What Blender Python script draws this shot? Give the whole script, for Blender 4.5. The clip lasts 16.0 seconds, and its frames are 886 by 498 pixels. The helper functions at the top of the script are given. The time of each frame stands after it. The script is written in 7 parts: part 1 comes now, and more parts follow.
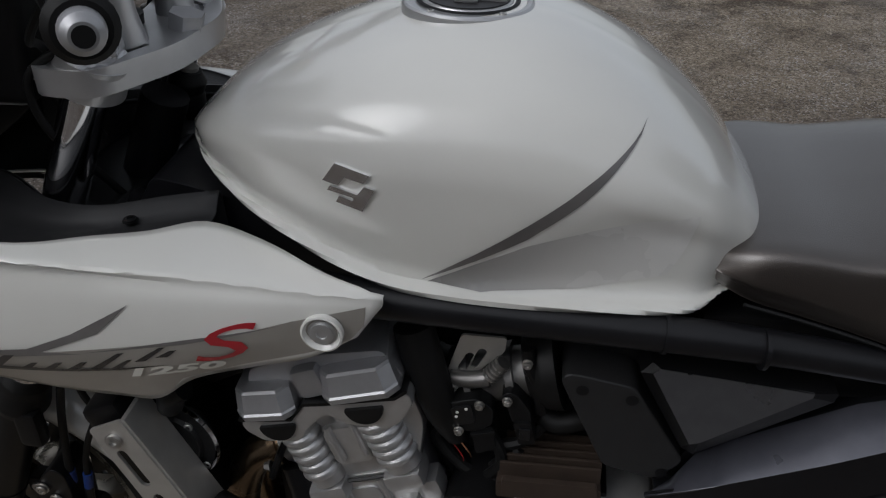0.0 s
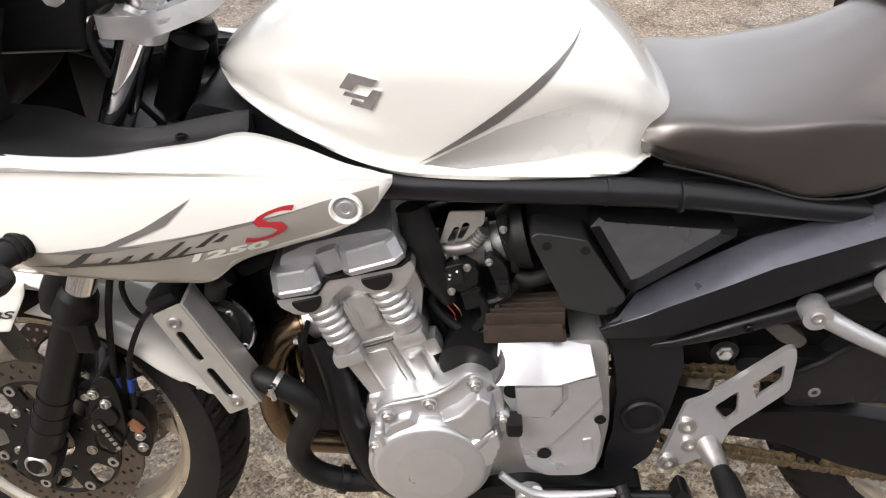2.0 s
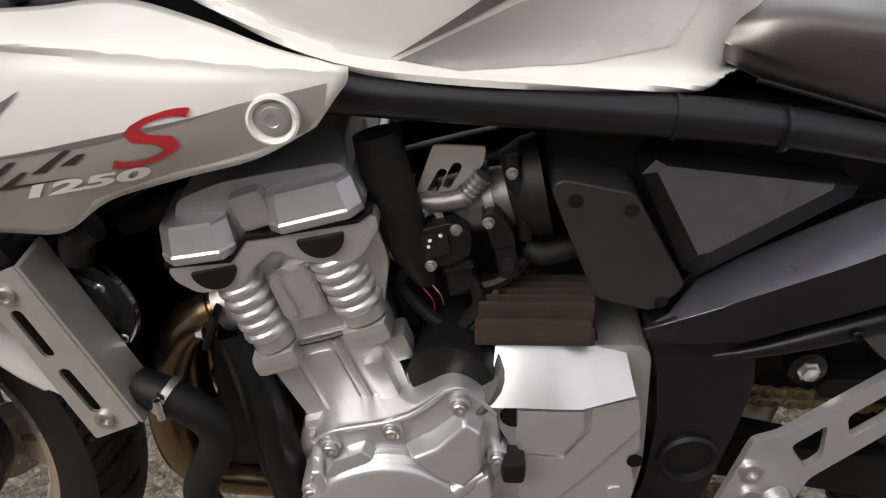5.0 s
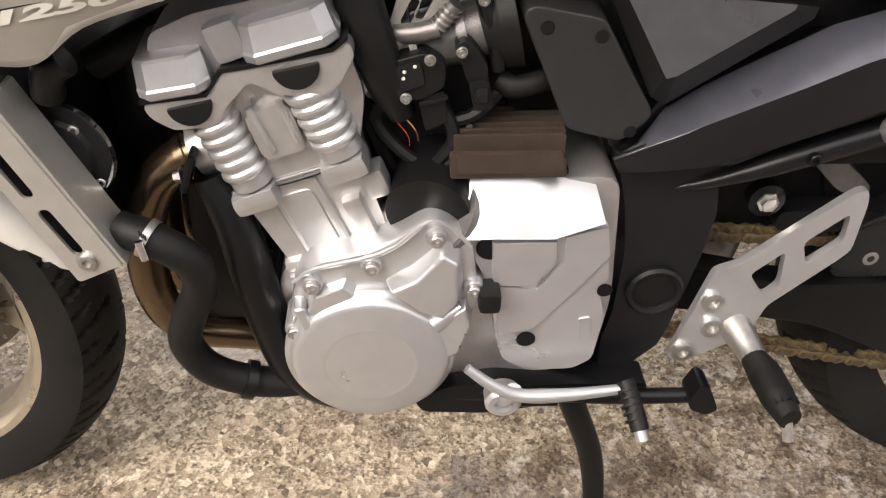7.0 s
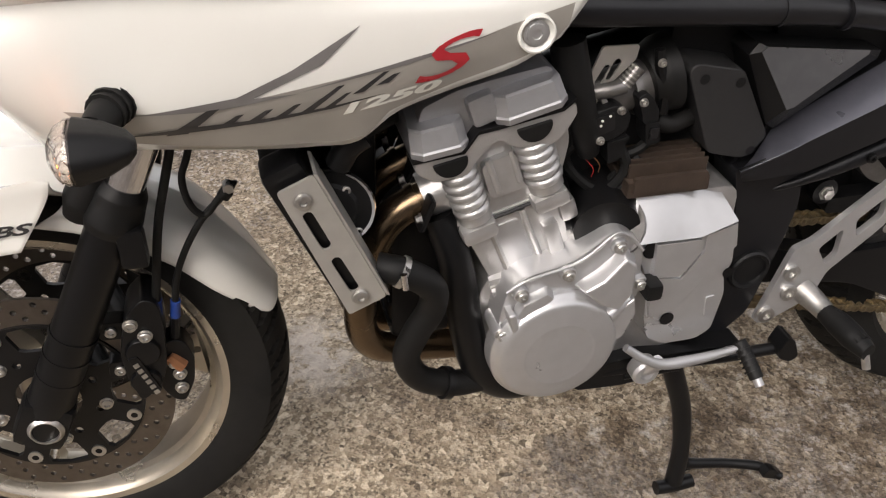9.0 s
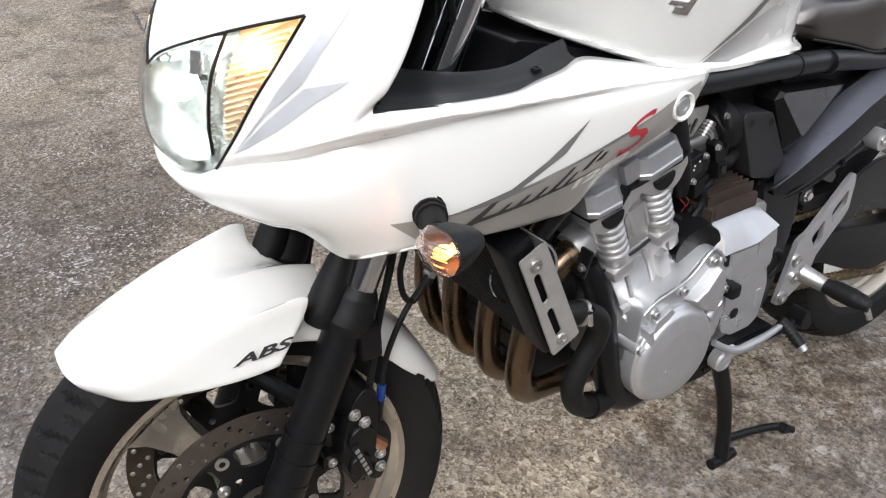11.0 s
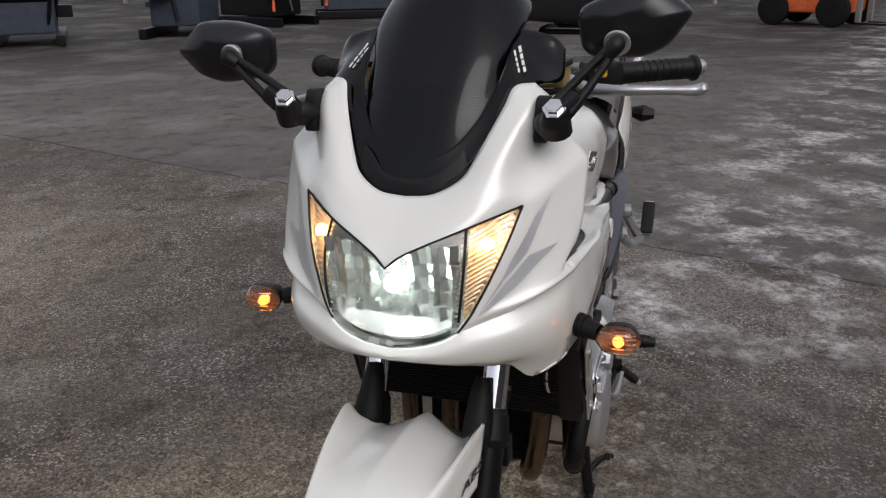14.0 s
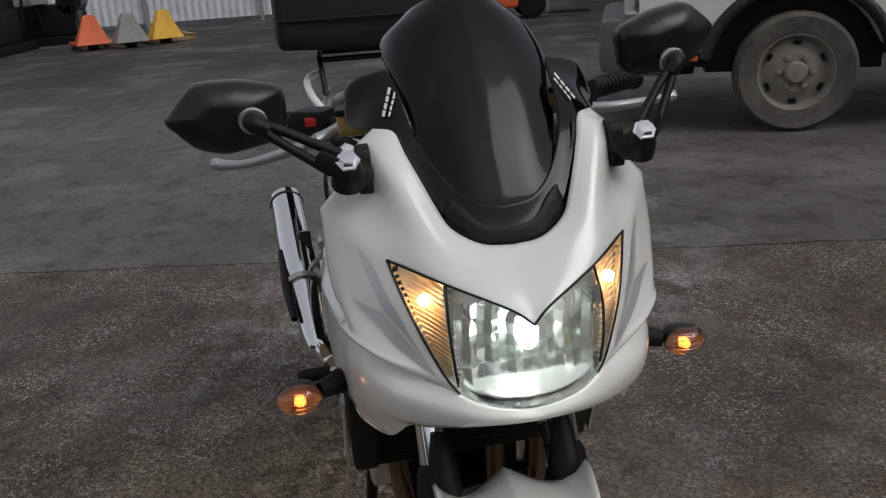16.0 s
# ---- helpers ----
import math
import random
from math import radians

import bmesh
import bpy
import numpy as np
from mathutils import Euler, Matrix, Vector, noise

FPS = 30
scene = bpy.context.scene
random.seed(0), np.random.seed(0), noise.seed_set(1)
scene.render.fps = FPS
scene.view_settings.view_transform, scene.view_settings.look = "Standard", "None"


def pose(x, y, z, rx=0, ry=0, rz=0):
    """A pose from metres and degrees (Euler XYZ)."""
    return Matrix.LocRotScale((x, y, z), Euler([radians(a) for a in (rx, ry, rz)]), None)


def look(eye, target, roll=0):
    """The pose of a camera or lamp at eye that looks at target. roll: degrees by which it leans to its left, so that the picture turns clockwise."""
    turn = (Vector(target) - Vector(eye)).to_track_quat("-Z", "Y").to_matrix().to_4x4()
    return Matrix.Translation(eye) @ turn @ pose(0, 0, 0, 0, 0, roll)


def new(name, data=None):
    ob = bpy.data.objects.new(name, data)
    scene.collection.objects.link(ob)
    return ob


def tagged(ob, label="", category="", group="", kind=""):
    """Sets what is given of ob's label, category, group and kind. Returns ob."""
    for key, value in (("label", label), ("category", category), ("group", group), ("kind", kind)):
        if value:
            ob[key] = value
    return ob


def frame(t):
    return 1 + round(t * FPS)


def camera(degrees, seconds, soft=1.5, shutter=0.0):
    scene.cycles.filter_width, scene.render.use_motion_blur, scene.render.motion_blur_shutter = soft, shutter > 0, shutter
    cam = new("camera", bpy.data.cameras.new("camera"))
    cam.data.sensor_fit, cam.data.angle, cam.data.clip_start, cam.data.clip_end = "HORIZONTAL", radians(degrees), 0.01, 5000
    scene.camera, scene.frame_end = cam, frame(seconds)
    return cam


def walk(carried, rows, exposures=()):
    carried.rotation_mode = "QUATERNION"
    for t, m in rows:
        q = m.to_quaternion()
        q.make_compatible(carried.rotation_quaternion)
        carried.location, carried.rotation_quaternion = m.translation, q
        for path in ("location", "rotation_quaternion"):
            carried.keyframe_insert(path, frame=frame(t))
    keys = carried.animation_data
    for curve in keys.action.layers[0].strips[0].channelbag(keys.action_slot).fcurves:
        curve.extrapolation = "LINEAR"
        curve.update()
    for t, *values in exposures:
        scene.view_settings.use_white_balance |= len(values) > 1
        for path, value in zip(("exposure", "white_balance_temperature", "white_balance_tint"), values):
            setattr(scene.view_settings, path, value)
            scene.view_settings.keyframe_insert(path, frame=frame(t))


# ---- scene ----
cam = camera(54.7, 16.0, soft=1.2)
PATH = [
    (0, (0.024, -0.791, 1.299), (-0.238, 0.879, 0.23), -1.6),
    (0.5, (0.044, -0.891, 1.311), (-0.188, 0.741, 0.18), -2.0),
    (1, (0.081, -0.967, 1.312), (-0.191, 0.655, 0.173), -3.4),
    (1.5, (0.045, -1.015, 1.315), (-0.18, 0.628, 0.197), -3.7),
    (2, (-0.02, -1.045, 1.322), (-0.117, 0.628, 0.23), -3.2),
    (2.5, (-0.045, -1.058, 1.309), (-0.071, 0.644, 0.258), -2.3),
    (3, (-0.07, -1.072, 1.281), (-0.089, 0.633, 0.235), -1.2),
    (3.2, (-0.066, -1.08, 1.267), (-0.094, 0.632, 0.232), -1.3),
    (5.3, (-0.049, -0.77, 1.054), (-0.053, 0.933, 0.006), 0.7),
    (5.5, (-0.05, -0.773, 1.04), (-0.048, 0.902, -0.054), 0.8),
    (6, (-0.05, -0.785, 1.027), (-0.015, 0.85, -0.124), 0.7),
    (6.5, (-0.047, -0.802, 1.017), (0.018, 0.797, -0.184), 0.9),
    (7, (-0.068, -0.84, 1.032), (0.025, 0.75, -0.178), 0.9),
    (7.5, (-0.128, -0.907, 1.069), (0.038, 0.702, -0.107), 0.9),
    (8, (-0.215, -0.93, 1.105), (0.014, 0.703, -0.026), 1.1),
    (8.5, (-0.353, -0.918, 1.118), (-0.015, 0.697, -0.013), 1.5),
    (9, (-0.468, -0.939, 1.147), (-0.012, 0.614, -0.028), 2.2),
    (9.2, (-0.532, -0.963, 1.153), (-0.005, 0.589, 0.007), 3.0),
    (11.3, (-1.065, -0.868, 1.231), (0.004, 0.533, 0.284), 0.5),
    (11.5, (-1.12, -0.851, 1.235), (0.02, 0.527, 0.341), 1.1),
    (12, (-1.339, -0.822, 1.268), (-0.043, 0.462, 0.448), 1.2),
    (12.5, (-1.47, -0.765, 1.279), (-0.047, 0.411, 0.511), 1.1),
    (13, (-1.569, -0.647, 1.278), (-0.033, 0.392, 0.529), -0.0),
    (13.4, (-1.636, -0.567, 1.302), (-0.014, 0.366, 0.596), -0.3),
    (13.5, (-1.648, -0.548, 1.306), (0.002, 0.347, 0.617), -0.1),
    (14, (-1.74, -0.407, 1.331), (0.057, 0.189, 0.685), -0.8),
    (14.5, (-1.788, -0.263, 1.343), (0.08, 0.033, 0.692), -1.2),
    (15, (-1.713, -0.073, 1.346), (0.173, -0.01, 0.683), -3.0),
    (15.5, (-1.67, 0.086, 1.359), (0.212, -0.056, 0.697), -3.7),
    (16, (-1.675, 0.284, 1.371), (0.184, -0.075, 0.729), -3.6),
]
EXPOSURES = [(0.0, -1.3, 6000, 10), (0.3, -1.0, 6100, 11), (0.6, -0.45, 6300, 12), (1.0, 0.1, 6400, 12), (1.5, 0.5, 6500, 13), (2.5, 0.68, 6500, 13), (3.2, 0.35, 6500, 13), (5.3, 0.0, 6600, 12), (5.7, 0.22, 6600, 12), (6.5, 0.84, 6950, 14), (8.0, 0.80, 6950, 14), (8.5, 0.52, 6850, 14), (9.2, 0.13, 6700, 13), (11.5, 0.4, 5950, 10), (12.0, -0.2, 5950, 9), (12.5, -0.40, 6050, 10), (13.5, -0.72, 6150, 12), (14.5, -0.87, 6200, 12), (16.0, -1.18, 6200, 12)]
walk(cam, [(t, look(eye, target, roll)) for t, eye, target, roll in PATH], EXPOSURES)

# ---- world and light ----
SUN_AZ, SUN_EL = radians(-135), radians(44)      # direction the light comes from
world = bpy.data.worlds.new("world")
scene.world = world
world.use_nodes = True
_n, _l = world.node_tree.nodes, world.node_tree.links
_sky = _n.new("ShaderNodeTexSky")
_sky.sky_type = "NISHITA"
_sky.sun_disc = False
_sky.sun_elevation, _sky.sun_rotation = SUN_EL, radians(90) - SUN_AZ
_sky.air_density, _sky.dust_density, _sky.ozone_density = 1.0, 4.0, 1.0
_hsv = _n.new("ShaderNodeHueSaturation")
_hsv.inputs["Saturation"].default_value = 0.5
_l.new(_sky.outputs[0], _hsv.inputs["Color"])
# bright thin cloud all over the sky
_veil = _n.new("ShaderNodeMix")
_veil.data_type, _veil.blend_type = "RGBA", "ADD"
_veil.inputs["Factor"].default_value = 1.0
_veil.inputs["B"].default_value = (3.9, 3.75, 3.5, 1)
_l.new(_hsv.outputs[0], _veil.inputs["A"])
_l.new(_veil.outputs["Result"], _n["Background"].inputs[0])
_n["Background"].inputs[1].default_value = 0.15

sun = new("sun", bpy.data.lights.new("sun", "SUN"))
sun.data.energy, sun.data.angle, sun.data.color = 1.15, radians(36), (1.0, 0.985, 0.96)
_d = Vector((math.cos(SUN_EL) * math.cos(SUN_AZ), math.cos(SUN_EL) * math.sin(SUN_AZ), math.sin(SUN_EL)))
sun.matrix_world = look(_d * 20, (0, 0, 0))

# the lit headlamp bulb
bulb = new("headlamp_light", bpy.data.lights.new("headlamp_light", "POINT"))
bulb.data.energy, bulb.data.shadow_soft_size, bulb.data.color = 0.45, 0.014, (0.90, 1.0, 0.84)
bulb.location = (-0.728, 0, 0.912)


# ---- materials ----
def material(name, base, rough=0.5, metal=0.0, vary=0.12, scale=40.0, bump=0.0, bump_scale=300.0, coat=0.0, second=None, spot=0.0, spot_scale=6.0, rough_vary=0.1, spec=0.5):
    """A surface with fine grain and broad wear: base colour varied at two scales, a bump and an uneven gloss."""
    m = bpy.data.materials.new(name)
    m.use_nodes = True
    n, l = m.node_tree.nodes, m.node_tree.links
    b = n["Principled BSDF"]
    b.inputs["Metallic"].default_value = metal
    b.inputs["Coat Weight"].default_value = coat
    b.inputs["Coat Roughness"].default_value = 0.04
    b.inputs["Specular IOR Level"].default_value = spec
    co = n.new("ShaderNodeTexCoord")
    fine = n.new("ShaderNodeTexNoise")
    fine.inputs["Scale"].default_value, fine.inputs["Detail"].default_value = scale, 6
    broad = n.new("ShaderNodeTexNoise")
    broad.inputs["Scale"].default_value, broad.inputs["Detail"].default_value = spot_scale, 5
    for t in (fine, broad):
        l.new(co.outputs["Object"], t.inputs["Vector"])
    ramp = n.new("ShaderNodeValToRGB")
    c = Vector(base)
    ramp.color_ramp.elements[0].position, ramp.color_ramp.elements[1].position = 0.3, 0.7
    ramp.color_ramp.elements[0].color = (*(c * (1 - vary)), 1)
    ramp.color_ramp.elements[1].color = (*[min(1, v * (1 + vary)) for v in c], 1)
    l.new(fine.outputs["Fac"], ramp.inputs["Fac"])
    colour = ramp.outputs["Color"]
    if second is not None:
        mask = n.new("ShaderNodeValToRGB")
        mask.color_ramp.elements[0].position, mask.color_ramp.elements[1].position = 0.48, 0.72
        mask.color_ramp.elements[0].color, mask.color_ramp.elements[1].color = (0, 0, 0, 1), (spot, spot, spot, 1)
        l.new(broad.outputs["Fac"], mask.inputs["Fac"])
        mix = n.new("ShaderNodeMix")
        mix.data_type = "RGBA"
        l.new(mask.outputs["Color"], mix.inputs["Factor"])
        l.new(colour, mix.inputs["A"])
        mix.inputs["B"].default_value = (*second, 1)
        colour = mix.outputs["Result"]
    l.new(colour, b.inputs["Base Color"])
    rr = n.new("ShaderNodeMapRange")
    rr.inputs["From Min"].default_value, rr.inputs["From Max"].default_value = 0.3, 0.7
    rr.inputs["To Min"].default_value, rr.inputs["To Max"].default_value = max(0.02, rough - rough_vary * 0.5), min(1, rough + rough_vary * 0.5)
    l.new(broad.outputs["Fac"], rr.inputs["Value"])
    l.new(rr.outputs["Result"], b.inputs["Roughness"])
    if bump:
        g = n.new("ShaderNodeTexNoise")
        g.inputs["Scale"].default_value, g.inputs["Detail"].default_value = bump_scale, 3
        l.new(co.outputs["Object"], g.inputs["Vector"])
        bp = n.new("ShaderNodeBump")
        bp.inputs["Strength"].default_value, bp.inputs["Distance"].default_value = bump, 0.002
        l.new(g.outputs["Fac"], bp.inputs["Height"])
        l.new(bp.outputs["Normal"], b.inputs["Normal"])
    return m


def glow(name, colour, strength):
    m = bpy.data.materials.new(name)
    m.use_nodes = True
    b = m.node_tree.nodes["Principled BSDF"]
    b.inputs["Base Color"].default_value = (*colour, 1)
    b.inputs["Emission Color"].default_value = (*colour, 1)
    b.inputs["Emission Strength"].default_value = strength
    return m


def glass(name, colour, rough=0.02, ior=1.45):
    m = bpy.data.materials.new(name)
    m.use_nodes = True
    b = m.node_tree.nodes["Principled BSDF"]
    b.inputs["Base Color"].default_value = (*colour, 1)
    b.inputs["Transmission Weight"].default_value = 1
    b.inputs["Roughness"].default_value = rough
    b.inputs["IOR"].default_value = ior
    return m


WHITE = material("white_paint", (0.80, 0.792, 0.742), 0.22, vary=0.015, scale=8, coat=1.0, rough_vary=0.05, second=(0.75, 0.74, 0.70), spot=0.25, spot_scale=9)
GREY_PAINT = material("grey_graphic", (0.20, 0.19, 0.185), 0.35, 0.3, vary=0.2, scale=14, coat=0.4)
SILVER_PAINT = material("silver_graphic", (0.62, 0.625, 0.64), 0.32, 0.4, vary=0.15, scale=12, coat=0.4)
FADE = material("fading_grey_graphic", (0.115, 0.108, 0.105), 0.26, vary=0.04, scale=12, coat=0.8)
GREY_FADE = material("warm_grey_graphic", (0.36, 0.34, 0.305), 0.34, 0.25, vary=0.12, scale=9, coat=0.4)
CREAM_PAINT = material("pale_graphic", (0.74, 0.73, 0.66), 0.3, vary=0.03, scale=10, coat=0.5)
DARK_PAINT = material("black_graphic", (0.03, 0.029, 0.03), 0.3, vary=0.1, coat=0.4)
RED_PAINT = material("red_graphic", (0.42, 0.02, 0.03), 0.32, vary=0.1, coat=0.5)
ALU = material("cast_alloy", (0.56, 0.555, 0.55), 0.33, 0.75, vary=0.06, scale=60, bump=0.2, bump_scale=700, second=(0.42, 0.41, 0.40), spot=0.6, spot_scale=22)
CAST_DARK = material("dull_cast_alloy", (0.24, 0.232, 0.225), 0.42, 0.85, vary=0.15, scale=60, bump=0.2, bump_scale=700, second=(0.14, 0.13, 0.12), spot=0.5, spot_scale=25)
ALU_BRIGHT = material("machined_alloy", (0.44, 0.44, 0.45), 0.42, 0.7, vary=0.04, scale=80, bump=0.02, bump_scale=500)
ALU_PAINT = material("silver_lacquer", (0.56, 0.56, 0.565), 0.32, 0.72, vary=0.03, scale=50, bump=0.04, bump_scale=900, second=(0.44, 0.435, 0.43), spot=0.35, spot_scale=12)
BRUSHED = material("brushed_plate", (0.56, 0.545, 0.51), 0.42, 0.7, vary=0.06, scale=40, bump=0.06, bump_scale=600)
CHROME = material("chrome", (0.82, 0.82, 0.84), 0.08, 1.0, vary=0.02, rough_vary=0.05)
STEEL = material("zinc_steel", (0.52, 0.51, 0.49), 0.36, 0.9, vary=0.15, scale=90, second=(0.33, 0.30, 0.26), spot=0.5, spot_scale=30)
BLACK_SATIN = material("satin_black_paint", (0.0045, 0.0045, 0.005), 0.36, vary=0.12, scale=60, bump=0.05, bump_scale=500, second=(0.010, 0.0095, 0.009), spot=0.35, spot_scale=10, spec=0.3)
FRAME_BLACK = material("frame_black_paint", (0.0075, 0.0075, 0.009), 0.33, 0.0, vary=0.12, scale=80, bump=0.05, bump_scale=900, second=(0.016, 0.0155, 0.016), spot=0.3, spot_scale=8, spec=0.4)
SHELL_BLACK = material("smooth_black_plastic", (0.009, 0.009, 0.010), 0.28, vary=0.1, scale=90, bump=0.05, bump_scale=900, spec=0.45)
PLASTIC = material("black_plastic", (0.006, 0.006, 0.0065), 0.48, vary=0.1, scale=90, bump=0.18, bump_scale=1400, second=(0.013, 0.0125, 0.012), spot=0.35, spot_scale=12, spec=0.3)
# black frame paint lightened and blued for the sky it reflects
FRAME_SKY_FACE = material("frame_paint_sky_sheen", (0.085, 0.086, 0.105), 0.30, 0.55, vary=0.08, scale=60, bump=0.04, bump_scale=900, spec=0.9, coat=0.2)
PLASTIC_GREY = material("grey_black_plastic", (0.018, 0.018, 0.019), 0.48, vary=0.08, scale=80, bump=0.15, bump_scale=1400, second=(0.030, 0.029, 0.028), spot=0.4, spot_scale=10, spec=0.4)
RUBBER = material("black_rubber", (0.005, 0.005, 0.005), 0.55, vary=0.2, scale=60, bump=0.1, bump_scale=700, second=(0.014, 0.013, 0.012), spot=0.4, spot_scale=14, spec=0.28)
TYRE = material("tyre_rubber", (0.008, 0.0078, 0.0075), 0.7, vary=0.2, scale=60, bump=0.2, bump_scale=700, second=(0.022, 0.020, 0.017), spot=0.4, spot_scale=9, spec=0.2)
GRAPHITE = material("graphite_panel", (0.15, 0.15, 0.157), 0.30, 0.75, vary=0.06, scale=60, bump=0.05, bump_scale=900)
VINYL = material("seat_vinyl", (0.010, 0.0085, 0.0080), 0.38, vary=0.1, scale=50, bump=0.35, bump_scale=900, second=(0.024, 0.022, 0.021), spot=0.35, spot_scale=8, spec=0.9)
# warm gloss tints put the reflection of a warm low sky into the vinyl
VINYL.node_tree.nodes["Principled BSDF"].inputs["Specular Tint"].default_value = (1.0, 0.80, 0.66, 1)
_s = VINYL.node_tree.nodes["Principled BSDF"].inputs
_s["Coat Weight"].default_value, _s["Coat Roughness"].default_value, _s["Coat IOR"].default_value = 1.0, 0.30, 1.8
_s["Specular Tint"].default_value = (1.0, 0.84, 0.72, 1)
_s["Sheen Weight"].default_value, _s["Sheen Roughness"].default_value, _s["Sheen Tint"].default_value = 0.15, 0.30, (1.0, 0.84, 0.74, 1)
CARBON = material("carbon_look_plastic", (0.012, 0.012, 0.0125), 0.30, vary=0.3, scale=420, bump=0.35, bump_scale=520, spec=0.45)
RIM = material("champagne_rim", (0.50, 0.455, 0.38), 0.28, 0.8, vary=0.06, scale=40, bump=0.03, second=(0.56, 0.51, 0.43), spot=0.3, spot_scale=10)
DISC = material("worn_disc_steel", (0.135, 0.115, 0.098), 0.38, 0.85, vary=0.12, scale=70, second=(0.16, 0.145, 0.13), spot=0.6, spot_scale=9)
HEADER = material("tinted_exhaust_steel", (0.17, 0.122, 0.078), 0.26, 0.95, vary=0.2, scale=14, second=(0.13, 0.09, 0.055), spot=0.7, spot_scale=9)
RUST_ALU = material("weathered_regulator_alloy", (0.060, 0.043, 0.033), 0.55, 0.4, vary=0.2, scale=40, bump=0.15, second=(0.06, 0.042, 0.03), spot=0.6, spot_scale=20)
CHAIN = material("oily_chain_steel", (0.36, 0.29, 0.18), 0.45, 0.85, vary=0.3, scale=120, second=(0.09, 0.07, 0.05), spot=0.8, spot_scale=40)
COPPER = material("copper_fitting", (0.62, 0.30, 0.16), 0.35, 0.9)
BLUE = material("blue_fitting", (0.012, 0.04, 0.20), 0.4)
BRASS_FLUID = material("reservoir_plastic", (0.50, 0.34, 0.12), 0.35, vary=0.15, scale=30)
YELLOW = material("yellow_switch", (0.80, 0.42, 0.03), 0.4)
RED = material("red_plastic", (0.42, 0.02, 0.02), 0.4)
ORANGE = material("orange_paint", (0.72, 0.13, 0.03), 0.45, vary=0.12, scale=10, second=(0.35, 0.08, 0.03), spot=0.4)
YELLOW_PAINT = material("yellow_paint", (0.75, 0.42, 0.03), 0.5, vary=0.12, scale=10, second=(0.35, 0.2, 0.04), spot=0.4)
GREY_METAL = material("grey_machine_paint", (0.24, 0.23, 0.22), 0.55, vary=0.15, scale=10)
BLUE_METAL = material("faded_blue_paint", (0.028, 0.036, 0.055), 0.6, vary=0.2, scale=8)
WOOD = material("pallet_wood", (0.32, 0.21, 0.11), 0.75, vary=0.25, scale=25, bump=0.3)
WALL = material("corrugated_sheet", (0.62, 0.63, 0.66), 0.5, 0.2, vary=0.08, scale=6, second=(0.42, 0.40, 0.38), spot=0.4, spot_scale=2)
UNSEEN_WALL = material("unseen_wall_dark", (0.10, 0.095, 0.09), 0.8, vary=0.2, scale=3, second=(0.06, 0.055, 0.05), spot=0.5, spot_scale=0.8)
BUMPER_GREY = material("bumper_plastic", (0.10, 0.10, 0.10), 0.6, vary=0.12, scale=10, second=(0.07, 0.065, 0.06), spot=0.4)
TRUCK_WHITE = material("truck_white", (0.74, 0.73, 0.70), 0.4, vary=0.04, scale=6, second=(0.52, 0.50, 0.46), spot=0.4, spot_scale=2)
TRUCK_RIM = material("dusty_steel_rim", (0.26, 0.235, 0.20), 0.7, 0.2, vary=0.15, scale=12, second=(0.27, 0.24, 0.20), spot=0.6)
MUD_TYRE = material("dusty_tyre", (0.09, 0.08, 0.07), 0.9, vary=0.2, scale=18, bump=0.3, bump_scale=60, second=(0.22, 0.20, 0.17), spot=0.5, spot_scale=4)
LENS_CLEAR = glass("clear_lens", (0.98, 0.985, 0.98), 0.12)
LENS_SMOKE = glass("smoked_screen", (0.012, 0.013, 0.016), 0.07, 1.38)
LENS_CLEAR_THIN = glass("indicator_lens", (1.0, 0.97, 0.94), 0.05)
BEAM = glow("lit_headlamp_bulb", (0.90, 1.0, 0.86), 30)
PARK = glow("lit_parking_bulb", (1.0, 0.60, 0.26), 60)
AMBER = glow("lit_indicator_bulb", (1.0, 0.27, 0.035), 9.0)
AMBER_GLASS = material("amber_reflector", (0.90, 0.72, 0.50), 0.30, 0.6, vary=0.15, scale=60)
BOWL = material("dull_indicator_bowl", (0.085, 0.075, 0.07), 0.35, 0.4, vary=0.1, scale=60)
MIRROR_COAT = material("silvered_coating", (0.78, 0.80, 0.79), 0.24, 0.9, vary=0.03)
REFLECTOR = material("lamp_reflector", (0.80, 0.81, 0.80), 0.26, 0.55, vary=0.04, bump=0.9, bump_scale=45)


# the grey print thins out to the white paint along the tank
_n, _l = FADE.node_tree.nodes, FADE.node_tree.links
_co, _sep, _rg, _mx = _n.new("ShaderNodeTexCoord"), _n.new("ShaderNodeSeparateXYZ"), _n.new("ShaderNodeMapRange"), _n.new("ShaderNodeMix")
_l.new(_co.outputs["Object"], _sep.inputs[0])
_l.new(_sep.outputs["X"], _rg.inputs["Value"])
_rg.interpolation_type = "SMOOTHSTEP"
_rg.inputs["From Min"].default_value, _rg.inputs["From Max"].default_value = -0.16, 0.155
_mx.data_type = "RGBA"
_base = _n["Principled BSDF"].inputs["Base Color"]
_l.new(_rg.outputs["Result"], _mx.inputs["Factor"])
_l.new(_base.links[0].from_socket, _mx.inputs["A"])
_mx.inputs["B"].default_value = (0.80, 0.79, 0.755, 1)
_l.new(_mx.outputs["Result"], _base)

